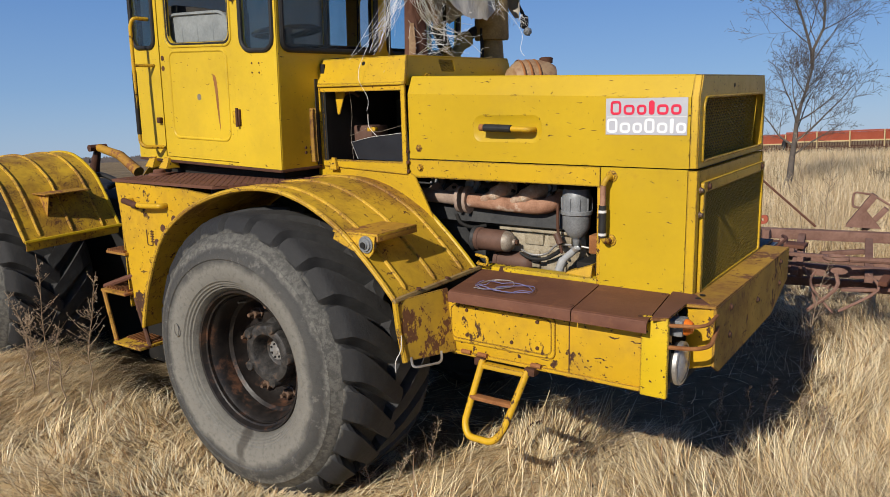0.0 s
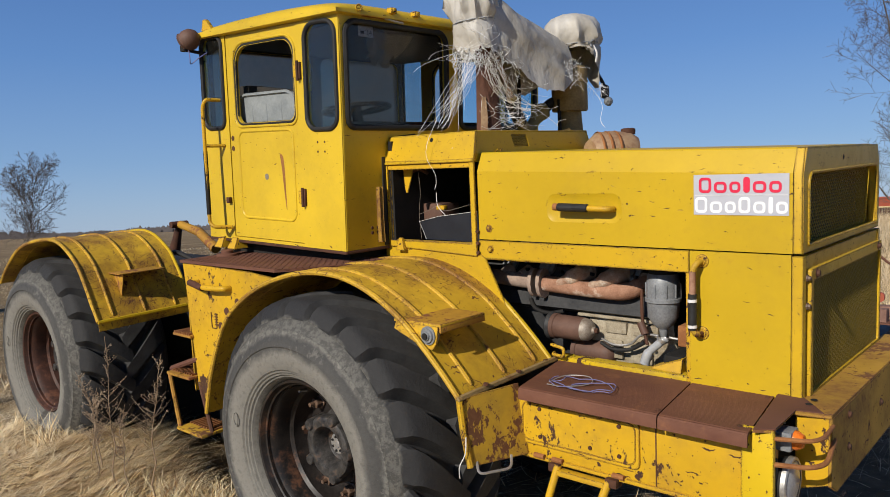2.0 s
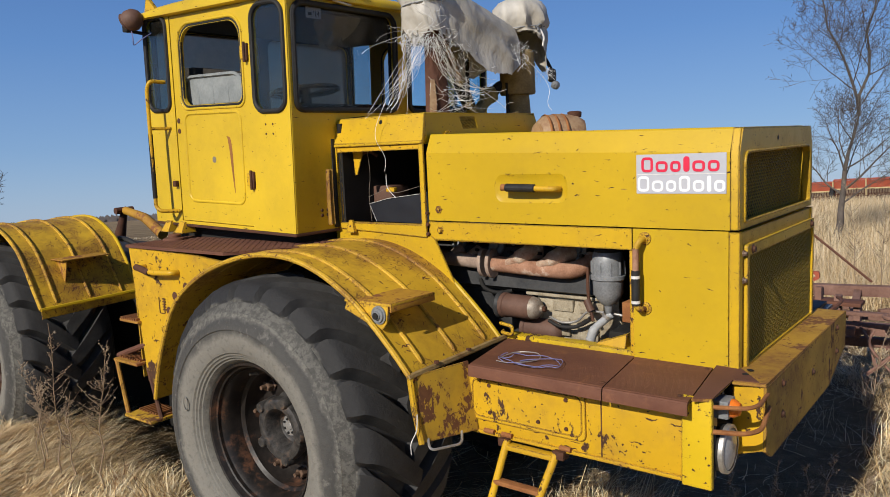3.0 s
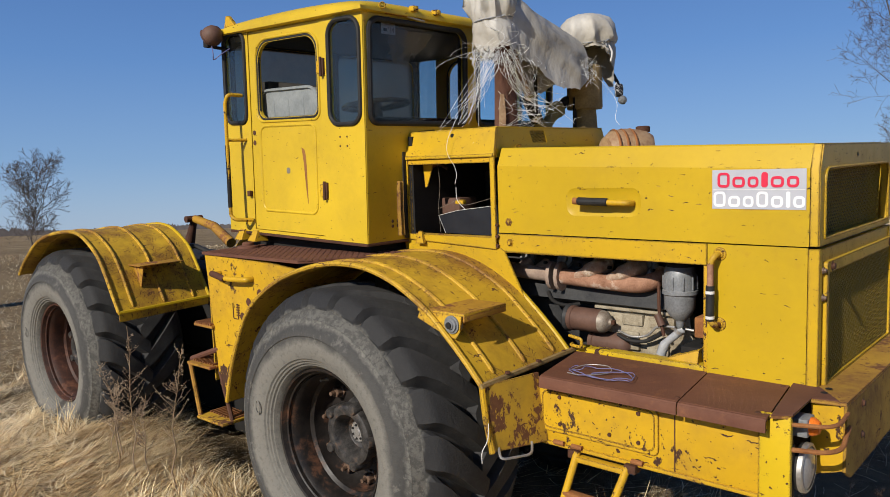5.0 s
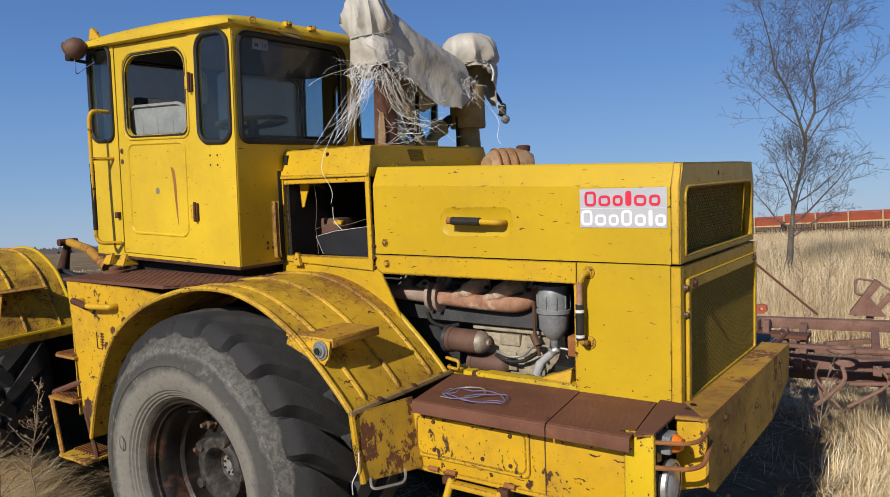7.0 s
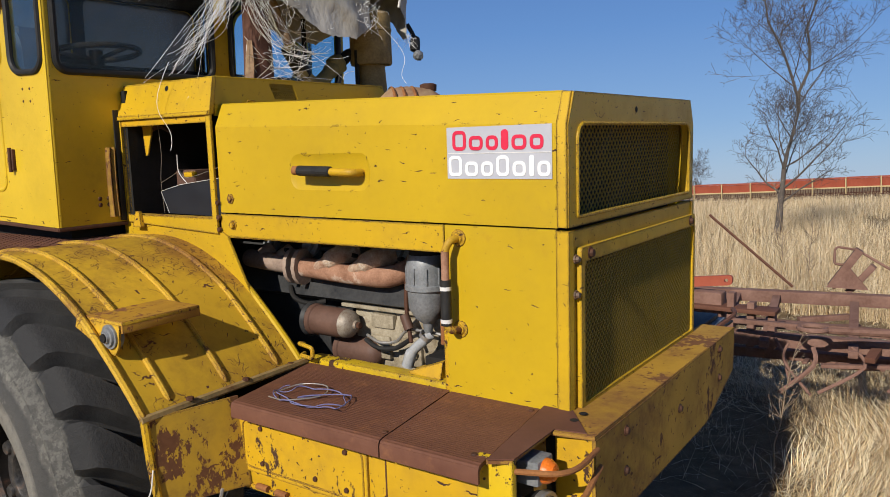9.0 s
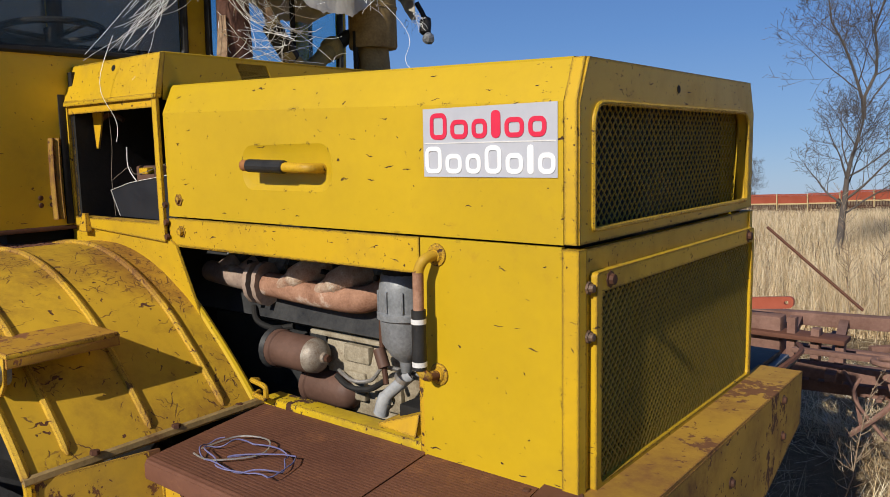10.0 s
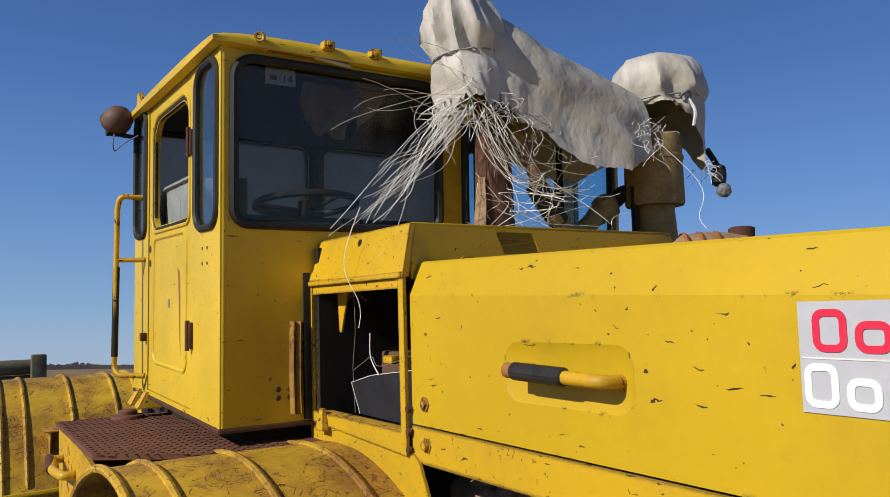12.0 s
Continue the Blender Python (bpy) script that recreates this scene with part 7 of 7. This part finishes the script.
def grow():
    rnd = random.Random(11)
    def swirl(x, y):
        return 1.5 + 4.0 * noise.noise((x * 0.5, y * 0.5, 2.0)) + 1.0 * noise.noise((x * 2.1, y * 2.1, 7.0))

    def lumps(x, y):
        return 0.09 * max(0.0, noise.noise((x * 2.3, y * 2.3, 5.0))) + 0.07 * max(0.0, noise.noise((x * 5.5, y * 5.5, 8.0)))

    lying = []
    # flat mat of long blades combed by the wind
    while len(lying) < 125000:
        if len(lying) % 5 < 3:
            x, y = rnd.gauss(0.1, 2.0), rnd.gauss(-0.4, 1.5)
        else:
            x, y = rnd.gauss(0.5, 4.2), rnd.gauss(0.5, 4.2)
        if in_tyre(x, y) or (shade_zone(x, y) and rnd.random() < 0.93):
            continue
        lying.append((x, y, rnd.uniform(0.12, 0.40), rnd.uniform(0.0025, 0.0085), swirl(x, y) + rnd.gauss(0, 1.1 if rnd.random() < 0.5 else 0.4), rnd.uniform(1.30, 1.66), rnd.uniform(-0.08, 0.10), lumps(x, y) * rnd.uniform(0.6, 1.1)))
    # tussocks: blades fanning out of one foot and falling over
    while len(lying) < 225000:
        if rnd.random() < 0.65:
            cx, cy = rnd.gauss(0.2, 2.0), rnd.gauss(-0.4, 1.5)
        else:
            cx, cy = rnd.gauss(0.8, 3.6), rnd.gauss(0.6, 3.6)
        if in_tyre(cx, cy) or (shade_zone(cx, cy) and rnd.random() < 0.93):
            continue
        main = swirl(cx, cy) + rnd.gauss(0, 0.5)
        size, tall = rnd.uniform(0.7, 1.5), rnd.uniform(0.0, 0.055)
        up = rnd.random() < (0.40 if cx > 0.7 else 0.07)
        for _ in range(int(65 * size)):
            x, y = cx + rnd.gauss(0, 0.05 * size), cy + rnd.gauss(0, 0.05 * size)
            if in_tyre(x, y):
                continue
            lying.append((x, y, rnd.uniform(0.10, 0.30) * size, rnd.uniform(0.0022, 0.0065), main + rnd.gauss(0, 0.75 if up else 0.4), rnd.uniform(0.35, 1.1) if up else rnd.uniform(1.05, 1.5), rnd.uniform(0.05, 0.30), lumps(x, y) + tall * rnd.random()))
    # thick lodged straw in the open beyond the bumper
    while len(lying) < 265000:
        cx, cy = rnd.gauss(3.3, 0.9), rnd.gauss(3.0, 1.5)
        if cx < 2.1 + 0.2 * noise.noise((cy * 2, 0, 3)) or cy < 0.4:
            continue
        main, size = swirl(cx, cy) + rnd.gauss(0, 0.8), rnd.uniform(0.7, 1.3)
        for _ in range(int(50 * size)):
            lying.append((cx + rnd.gauss(0, 0.06), cy + rnd.gauss(0, 0.06), rnd.uniform(0.14, 0.36) * size, rnd.uniform(0.0025, 0.006), main + rnd.gauss(0, 0.7), rnd.uniform(0.5, 1.45), rnd.uniform(0.05, 0.35), lumps(cx, cy) + 0.04 * rnd.random()))
    grass("matted_grass", lying, M_STRAW, "matted dry straw-coloured grass lying in swirls", 0.035)
    stand = []
    while len(stand) < 34000:
        x, y = rnd.gauss(2.2, 3.4), rnd.gauss(2.6, 3.4)
        right = x > 2.15 + 0.25 * noise.noise((y, 0, 0)) and y > 0.6
        dense = 1.0 if right else (0.015 if x < 0.6 else 0.10 if y < 0.0 else 0.14)
        if noise.noise((x * 1.3, y * 1.3, 4.0)) < -0.1 or rnd.random() > dense or math.hypot(x - 3.0, y + 2.0) < 1.0 or in_tyre(x, y) or (shade_zone(x, y) and rnd.random() < 0.93):
            continue
        stand.append((x, y, rnd.uniform(0.16, 0.45) * (1.05 if right else 0.6), rnd.uniform(0.002, 0.0048), rnd.uniform(0, 6.28), rnd.uniform(0.1, 1.2), rnd.uniform(0.05, 0.4), 0.0))
    while len(stand) < 42000:
        x, y = rnd.gauss(3.0, 1.7), rnd.gauss(5.0, 0.7)
        if noise.noise((x * 1.6, y * 1.6, 8.0)) < -0.05:
            continue
        stand.append((x, y, rnd.uniform(0.12, 0.42), rnd.uniform(0.002, 0.005), rnd.uniform(0, 6.28), rnd.uniform(0.2, 1.3), rnd.uniform(0.05, 0.5), 0.0))
    grass("standing_grass", stand, M_TALL, "standing dry pale grass stalks in loose tufts")
    field = []
    while len(field) < 95000:
        d = 8.0 + 40 * rnd.random() ** 1.5
        x, y = rnd.uniform(-0.42, 0.42) * d - 0.05 * d, d
        tuft = noise.noise((x * 0.5, y * 0.35, 4.0))
        if tuft < -0.35:
            continue
        field.append((x, y, rnd.uniform(0.25, 0.60) * (1 + 0.7 * max(0, tuft)), rnd.uniform(0.0022, 0.0050) * (0.6 + d / 14), rnd.uniform(0, 6.28), rnd.uniform(0.0, 0.75), rnd.uniform(0.05, 0.45), 0.0))
    grass("field_grass", field, M_TALL, "field of tall dry steppe grass behind the machine")
    left = []
    while len(left) < 26000:
        d = 5.5 + 34 * rnd.random() ** 1.6
        x, y = -d, rnd.uniform(-0.25, 0.75) * d
        left.append((x, y, rnd.uniform(0.06, 0.20), rnd.uniform(0.003, 0.007) * (0.6 + d / 14), rnd.uniform(0, 6.28), rnd.uniform(0.6, 1.4), rnd.uniform(0.05, 0.4), 0.0))
    grass("meadow_grass", left, M_STRAW, "short dry meadow grass stretching to the horizon")


grow()


def branch(bm_list, pts, radius, level, rnd, most, kids=0, spread=1.0, thin=0.0032, start=0.2):
    """Sweeps one limb along its points and grows side limbs from it."""
    n = len(pts) - 1
    rs = [max(thin, radius * (1 - 0.80 * i / n)) for i in range(n + 1)]
    add_tube(bm_list[min(level, len(bm_list) - 1)], pts, rs, (9, 6, 4, 3, 3)[level], caps=False)
    if level >= most:
        return
    total = sum((b - a).length for a, b in zip(pts, pts[1:]))
    kids = kids or (16, 9, 5, 3)[level]
    low = 0.2 if level else start
    for k in range(kids):
        t = (k + rnd.uniform(0.1, 0.9)) / kids
        t = low + (1 - low) * t
        i = min(int(t * n), n - 1)
        p = pts[i].lerp(pts[i + 1], t * n - i)
        d = (pts[i + 1] - pts[i]).normalized()
        away = d.orthogonal().normalized()
        away.rotate(Matrix.Rotation(k * 2.4 + rnd.uniform(-0.5, 0.5), 3, d))
        ln = total * ((0.60 - 0.30 * t) * spread * rnd.uniform(0.7, 1.15) if level == 0 else rnd.uniform(0.36, 0.66) * (1.15 - 0.5 * t))
        w = (d * rnd.uniform(0.45, 0.80) + away * rnd.uniform(0.60, 0.95)).normalized()
        q, path = p.copy(), [p.copy()]
        m = (8, 6, 4, 3)[level]
        for _ in range(m):
            w = (w + Vector((rnd.gauss(0, 0.10), rnd.gauss(0, 0.10), 0.07 + rnd.gauss(0, 0.07)))).normalized()
            q = q + w * ln / m
            path.append(q.copy())
        branch(bm_list, path, max(rs[i] * rnd.uniform(0.34, 0.48), thin), level + 1, rnd, most, 0, spread, thin)


def build_tree(x, y, height, seed, label, most=4, lean=0.0, girth=0.0125, spread=1.0, thin=0.0032):
    """A leaning trunk that forks into two leaders, with upswept side limbs and fine twigs."""
    tree = thing("bare_tree", label, "tree", Matrix.Translation((x, y, ground_z(x, y) - 0.05)))
    rnd = random.Random(seed)
    bms = [bmesh.new() for _ in range(3)]
    side = Vector((0.8, 0.6, 0))

    def stem(foot, rise, drift, steps):
        return [foot + Vector((0, 0, rise * t)) + side * (drift * t ** 1.2 + 0.010 * height * math.sin(8 * t)) + Vector((rnd.gauss(0, 0.004), rnd.gauss(0, 0.004), 0)) * height * (t > 0) for t in [i / steps for i in range(steps + 1)]]

    trunk = stem(Vector((0, 0, 0)), height * 0.38, height * lean, 7)
    branch(bms, trunk, height * girth, 0, rnd, most, 13, spread * 1.15, thin, 0.30)
    fork = trunk[-1]
    for drift, rise in ((-0.15, 0.48), (0.12, 0.56)):
        branch(bms, stem(fork, height * rise, height * drift, 9), height * girth * 0.42, 0, rnd, most, 14, spread * 0.80, thin, 0.03)
    for bm, nm in zip(bms, ("trunk", "limb_crown", "twig_crown")):
        part(nm, bm, M_BARK, tree, kind="stuff" if nm != "trunk" else "", smooth=80)
    return tree


build_tree(-0.62, 15.6, 7.0, 5, "bare leafless grey tree standing in tall dry grass", 4, 0.075, 0.0115)
build_tree(-33.5, 10.6, 4.3, 8, "small bare tree standing alone in the meadow", 3, 0.03, 0.012, 1.5, 0.007)
build_tree(-17.8, 66.0, 4.6, 9, "small far bare tree behind the seed drills", 3, 0.0, 0.0125, 1.0, 0.006)


def build_drill():
    """One hopper of an old seed drill: box, lid, strip, tubes, openers, wheel."""
    d = thing("seed_drill", "faded red seed drill parked in dry grass", "seed drill", group="row of seed drills")
    part("hopper", loft([[(x, -0.28, 0.75), (x, 0.28, 0.75), (x, 0.42, 1.22), (x, -0.42, 1.22)] for x in (0.02, 1.70)]), M_DRILL, d)
    part("lid", loft([[(x, -0.45, 1.225), (x, 0.45, 1.225), (x, 0.30, 1.33), (x, -0.30, 1.33)] for x in (0.0, 1.72)]), M_DRILL, d)
    part("strip", box(0.0, 1.72, -0.34, -0.29, 0.69, 0.77, bevel=0.01), M_DRILL_LO, d)
    part("frame_bar", box(-0.05, 1.80, -0.20, -0.10, 0.38, 0.46, bevel=0.01), M_RUST_DARK, d)
    part("frame_bar", box(-0.05, 1.80, -0.75, -0.68, 0.30, 0.36, bevel=0.01), M_RUST_DARK, d)
    for i in range(12):
        x = 0.08 + i * 0.142
        part("seed_tube", tube([(x, -0.25, 0.74), (x, -0.30, 0.5), (x, -0.42, 0.22)], 0.03, 6), M_RUST_DARK, d)
        part("opener", lathe([(0.02, -0.01), (0.16, -0.004), (0.16, 0.004), (0.02, 0.01)], pose(x, -0.45, 0.14, 0, 90, 0), 12), M_RUST_DARK, d)
    part("post", box(1.74, 1.80, -0.45, -0.35, 0.0, 1.32, bevel=0.01), M_DRILL_LO, d)
    return d


drill = build_drill()
a, b = Vector((-14.2, 49.0, 0)), Vector((0.0, 47.6, 0))
for k in range(8):
    p = a.lerp(b, k / 8)
    m = pose(p.x, p.y, ground_z(p.x, p.y) + (0.02 if k < 4 else 0.12), 0, 0, -6)
    if k:
        copy_thing(drill, m)
    else:
        drill.matrix_basis = m
for k, (px, py) in enumerate(((-14.5, 48.8), (-7.2, 48.0), (0.1, 47.3))):
    wl = thing("drill_wheel", "dark rusty transport wheel of a seed drill", "wheel", pose(px, py, ground_z(px, py) + 0.5, 0, 90, 0))
    part("tyre", lathe([(0.36, -0.09), (0.50, -0.10), (0.55, 0.0), (0.50, 0.10), (0.36, 0.09)], None, 28, caps=False), M_BLACK, wl)
    part("rim", lathe([(0.02, -0.04), (0.36, -0.08), (0.36, 0.08), (0.02, 0.04)], None, 24), M_RUST, wl)


def build_harrow():
    """Rusty harrow frame lying in the grass beside the machine."""
    h = thing("harrow_frame", "rusty brown harrow frame overgrown with dry grass", "harrow", TILT)

    def beam(x0, y0, z0, x1, y1, z1, w, t, name="beam", mat=M_WRECK):
        a, b = Vector((x0, y0, z0)), Vector((x1, y1, z1))
        ln = (b - a).length
        m = look(a, b) @ pose(0, 0, 0, 0, 0, 0)
        bm = box(-w / 2, w / 2, -t / 2, t / 2, -ln, 0, bevel=0.004, m=m)
        part(name, bm, mat, h)
    beam(0.2, 5.10, 0.73, 5.4, 5.45, 0.86, 0.10, 0.09)
    beam(0.3, 4.25, 0.60, 5.2, 4.55, 0.70, 0.09, 0.09)
    beam(0.6, 4.75, 0.63, 4.6, 4.75, 0.68, 0.07, 0.06)
    beam(0.8, 4.45, 0.46, 4.9, 4.75, 0.55, 0.08, 0.07)
    for x in (0.7, 1.45, 1.75, 2.3, 3.1, 3.9):
        beam(x, 4.20, 0.62, x - 0.12, 5.15, 0.76, 0.06, 0.05, "cross_bar")
    lot = random.Random(17)
    for _ in range(26):
        x, y = lot.uniform(0.9, 4.6), lot.uniform(4.15, 5.2)
        z = 0.52 + 0.10 * (y - 4.2) + lot.uniform(-0.05, 0.14)
        a = lot.choice((0.0, 0.12, 1.45, 1.6, 0.6))
        ln = lot.uniform(0.15, 0.45)
        beam(x, y, z, x + ln * math.cos(a), y + ln * math.sin(a), z + lot.uniform(-0.06, 0.06), lot.uniform(0.03, 0.07), lot.uniform(0.015, 0.05), "bracket", M_WRECK if lot.random() < 0.7 else M_RUST)
    for _ in range(18):
        x, y = lot.uniform(1.0, 4.4), lot.uniform(4.1, 4.9)
        part("bent_bar", tube(smooth3([(x, y, 0.66), (x + lot.uniform(-0.1, 0.1), y - 0.05, 0.55), (x + lot.uniform(-0.2, 0.2), y - 0.12, 0.36)], 4), lot.uniform(0.008, 0.02), 6), M_WRECK, h)
    # draw eye lying across
    bm = tube([(2.08 + 0.085 * math.cos(a * 0.4189), 4.06 + 0.05 * math.sin(a * 0.4189) * 1.6, 0.80 + 0.004 * a / 15) for a in range(15)], 0.017, 8, closed=True)
    part("draw_eye", bm, M_WRECK, h)
    part("draw_bar", tube([(2.17, 4.06, 0.80), (2.5, 4.15, 0.80), (3.4, 4.4, 0.74)], [0.022, 0.026, 0.022], 8), M_WRECK, h)
    beam(1.55, 4.15, 0.78, 2.02, 4.10, 0.80, 0.05, 0.03, "link_bar")
    # raised bracket with a loop
    beam(1.98, 5.40, 0.84, 2.17, 5.42, 1.14, 0.10, 0.06, "lever")
    beam(2.10, 5.42, 0.80, 2.27, 5.42, 1.02, 0.08, 0.05, "lever")
    part("loop", tube(arc_path([(2.165, 5.40, 1.14), (2.02, 5.38, 1.16), (2.0, 5.38, 1.14), (2.0, 5.38, 1.03), (2.03, 5.38, 1.02), (2.10, 5.40, 1.02)], 0.03), 0.010, 6), M_WRECK, h)
    part("stay_rod", tube([(2.18, 5.42, 1.12), (2.55, 5.42, 0.90), (3.0, 5.42, 0.70)], 0.012, 6), M_WRECK, h)
    part("gusset", add_plate(bmesh.new(), [(1.95, 0.84), (2.25, 0.84), (2.12, 1.0)], [], lambda u, v, w: Vector((u, 5.34 + w, v)), 0.012), M_WRECK, h)
    part("long_rod", tube([(1.02, 5.40, 1.38), (1.70, 5.40, 0.81)], 0.012, 6), M_RUST, h)
    # red lever with two holes
    bm = add_plate(bmesh.new(), rounded(1.05, 1.48, 0.985, 1.06, 0.03), [[(1.437 + 0.014 * math.cos(t), 1.022 + 0.014 * math.sin(t)) for t in [i * 0.6283 for i in range(10)]]], lambda u, v, w: Vector((u, 4.40 + w, v - 0.06 + (u - 1.05) * 0.12)), 0.03)
    part("red_lever", bm, M_DRILL, h, "faded red steel lever")
    part("lever_base", box(1.0, 1.42, 4.36, 4.50, 0.66, 0.92, bevel=0.02), M_WRECK, h)
    for u in (1.46, 1.60, 1.74):
        part("upright", box(u, u + 0.05, 4.34, 4.42, 0.55, 0.93 - 0.4 * (u - 1.46), bevel=0.006), M_WRECK, h)
    part("top_plate", box(1.10, 1.80, 4.30, 4.48, 0.80, 0.83, bevel=0.006), M_RUST, h)
    part("leg", box(1.05, 1.13, 4.38, 4.46, 0.15, 0.9, bevel=0.006), M_WRECK, h)
    part("leg", box(3.9, 3.98, 5.3, 5.38, 0.15, 0.8, bevel=0.006), M_WRECK, h)


build_harrow()


def build_weed(x, y, z, height, seed, lean, label, seeds=True):
    """A dry weed: stem, upswept side shoots and seed heads."""
    w = thing("dry_weed", label, "weed", TILT @ Matrix.Translation((x, y, z)), group="dry weeds")
    rnd = random.Random(seed)
    bm, tips = bmesh.new(), bmesh.new()
    pts = [Vector((lean[0] * t * t * height + 0.01 * rnd.gauss(0, 1), lean[1] * t * t * height + 0.01 * rnd.gauss(0, 1), height * t)) for t in [i / 7 for i in range(8)]]
    add_tube(bm, pts, [0.0050 - 0.0005 * i for i in range(8)], 5)
    for k in range(int(30 * height + 6)):
        t = rnd.uniform(0.35, 0.97)
        i = min(int(t * 7), 6)
        p = pts[i].lerp(pts[i + 1], t * 7 - i)
        a = rnd.uniform(0, 6.28)
        ln = height * rnd.uniform(0.10, 0.24) * (1.25 - t)
        q = p + Vector((math.cos(a) * ln * 0.8, math.sin(a) * ln * 0.8, ln * rnd.uniform(0.5, 1.0)))
        mid = p.lerp(q, 0.5) + Vector((0, 0, -0.08 * ln))
        add_tube(bm, [p, mid, q], [0.0022, 0.0018, 0.0010], 4, caps=False)
        for _ in range(7 if seeds else 2):
            s = p.lerp(q, rnd.uniform(0.35, 1.0)) + Vector((rnd.gauss(0, 0.006), rnd.gauss(0, 0.006), rnd.gauss(0, 0.006)))
            r = rnd.uniform(0.002, 0.005)
            bmesh.ops.create_icosphere(tips, subdivisions=1, radius=r, matrix=Matrix.Translation(s))
    part("stem", bm, M_WEED, w, smooth=80)
    part("seed_head", tips, M_WEED, w, kind="stuff", smooth=80)


for k, (x, y, z, hgt, lean) in enumerate(((-1.72, -0.22, 0.28, 0.98, (0.02, 0.0)), (-1.45, -0.12, 0.22, 0.95, (0.16, 0.05)), (-1.86, -0.28, 0.32, 0.62, (0.18, 0.05)), (-1.95, -0.2, 0.32, 0.66, (-0.25, -0.05)), (-1.60, -0.24, 0.26, 0.60, (0.10, 0.05)), (-2.05, -0.22, 0.30, 0.55, (0.12, 0.1)))):
    build_weed(x, y, z, hgt, 20 + k, lean, "tall dry branching weed between the wheels")
for k, (x, y, hgt, lean) in enumerate(((0.45, 0.30, 0.34, (-0.2, 0.0)), (0.55, 0.42, 0.30, (0.3, 0.1)), (0.62, 0.62, 0.42, (0.1, 0.1)), (1.30, 1.05, 0.35, (0.1, 0.0)), (1.95, 1.95, 0.42, (0.05, 0.0)), (2.02, 2.08, 0.46, (0.1, 0.0)), (1.80, 2.0, 0.38, (0.0, 0.0)), (2.20, 2.0, 0.40, (0.2, 0.0)), (2.34, 2.05, 0.36, (0.0, 0.0)), (1.6, 1.85, 0.35, (0.0, 0.1)), (0.85, 1.1, 0.3, (-0.1, 0.0)))):
    build_weed(x, y, 0.02, hgt, 40 + k, lean, "small dry weed standing in the grass")
build_weed(2.02, 3.30, 0.0, 0.95, 60, (0.12, 0.05), "single pale dry stalk standing in the shadow", seeds=False)
build_weed(1.50, 7.3, 0.1, 1.3, 61, (0.0, 0.0), "thin bare stalk standing in the field", seeds=False)
build_weed(1.20, 7.6, 0.1, 1.5, 62, (-0.1, 0.0), "thin bare stalk standing in the field", seeds=False)


def far_woods():
    """Low dark woods along the horizon."""
    rnd = random.Random(3)
    verts, faces = [], []
    for k in range(9000):
        ang = rnd.uniform(-0.9, 2.0)
        d = rnd.uniform(420, 620)
        x, y = -math.sin(ang) * d, math.cos(ang) * d
        clump = max(0.0, noise.noise((ang * 9, 0, 0)) + 0.5 * noise.noise((ang * 40, 3, 0)) + 0.25)
        hgt = (rnd.uniform(1.0, 3.0) + 5.0 * clump * rnd.random()) * (1.0 if ang > 0.6 else 0.5)
        w = rnd.uniform(0.5, 2.2)
        z = ground_z(x, y) - 0.5
        b = len(verts)
        c, s = math.cos(ang), math.sin(ang)
        for u, v in ((-w, 0), (w, 0), (w * rnd.uniform(0.5, 1.1), hgt * 0.6), (rnd.uniform(-0.3, 0.3), hgt), (-w * rnd.uniform(0.5, 1.1), hgt * 0.55)):
            verts.append((x + c * u, y + s * u, z + v))
        faces.append((b, b + 1, b + 2, b + 3, b + 4))
    me = bpy.data.meshes.new("far_woods")
    me.from_pydata(verts, [], faces)
    me.materials.append(M_WOODS)
    tagged(new("far_woods", me), "low bare woods along the distant horizon", "trees", kind="stuff")


M_WOODS = rough_metal("hazy_bare_woods", (0.10, 0.088, 0.085), (0.17, 0.15, 0.145), 0.05, 0.95)
far_woods()


def build_fence():
    """Remains of a heavy timber fence in the meadow."""
    fe = thing("timber_fence", "dark weathered timber fence remains standing in the meadow", "fence", TILT)
    x = -12.0
    for y, w, top in ((0.98, 0.11, 1.555), (-1.3, 0.12, 1.52), (-3.6, 0.12, 1.50)):
        z0 = (TILT.inverted() @ Vector((x, y, ground_z(x, y)))).z
        part("post", box(x - w, x + w, y - w, y + w, z0 - 0.1, top, bevel=0.03), M_TIMBER, fe)
    for k, z in enumerate((1.35, 1.10, 0.86)):
        part("rail", tube([(x - 0.2, 0.9, z), (x - 0.2, -0.6, z + 0.01), (x - 0.2, -2.2, z), (x - 0.2, -4.2, z - 0.02)], 0.125, 10), M_TIMBER, fe)


M_TIMBER = rough_metal("mossy_dark_timber", (0.05, 0.047, 0.032), (0.15, 0.135, 0.095), 5, 0.95)
build_fence()
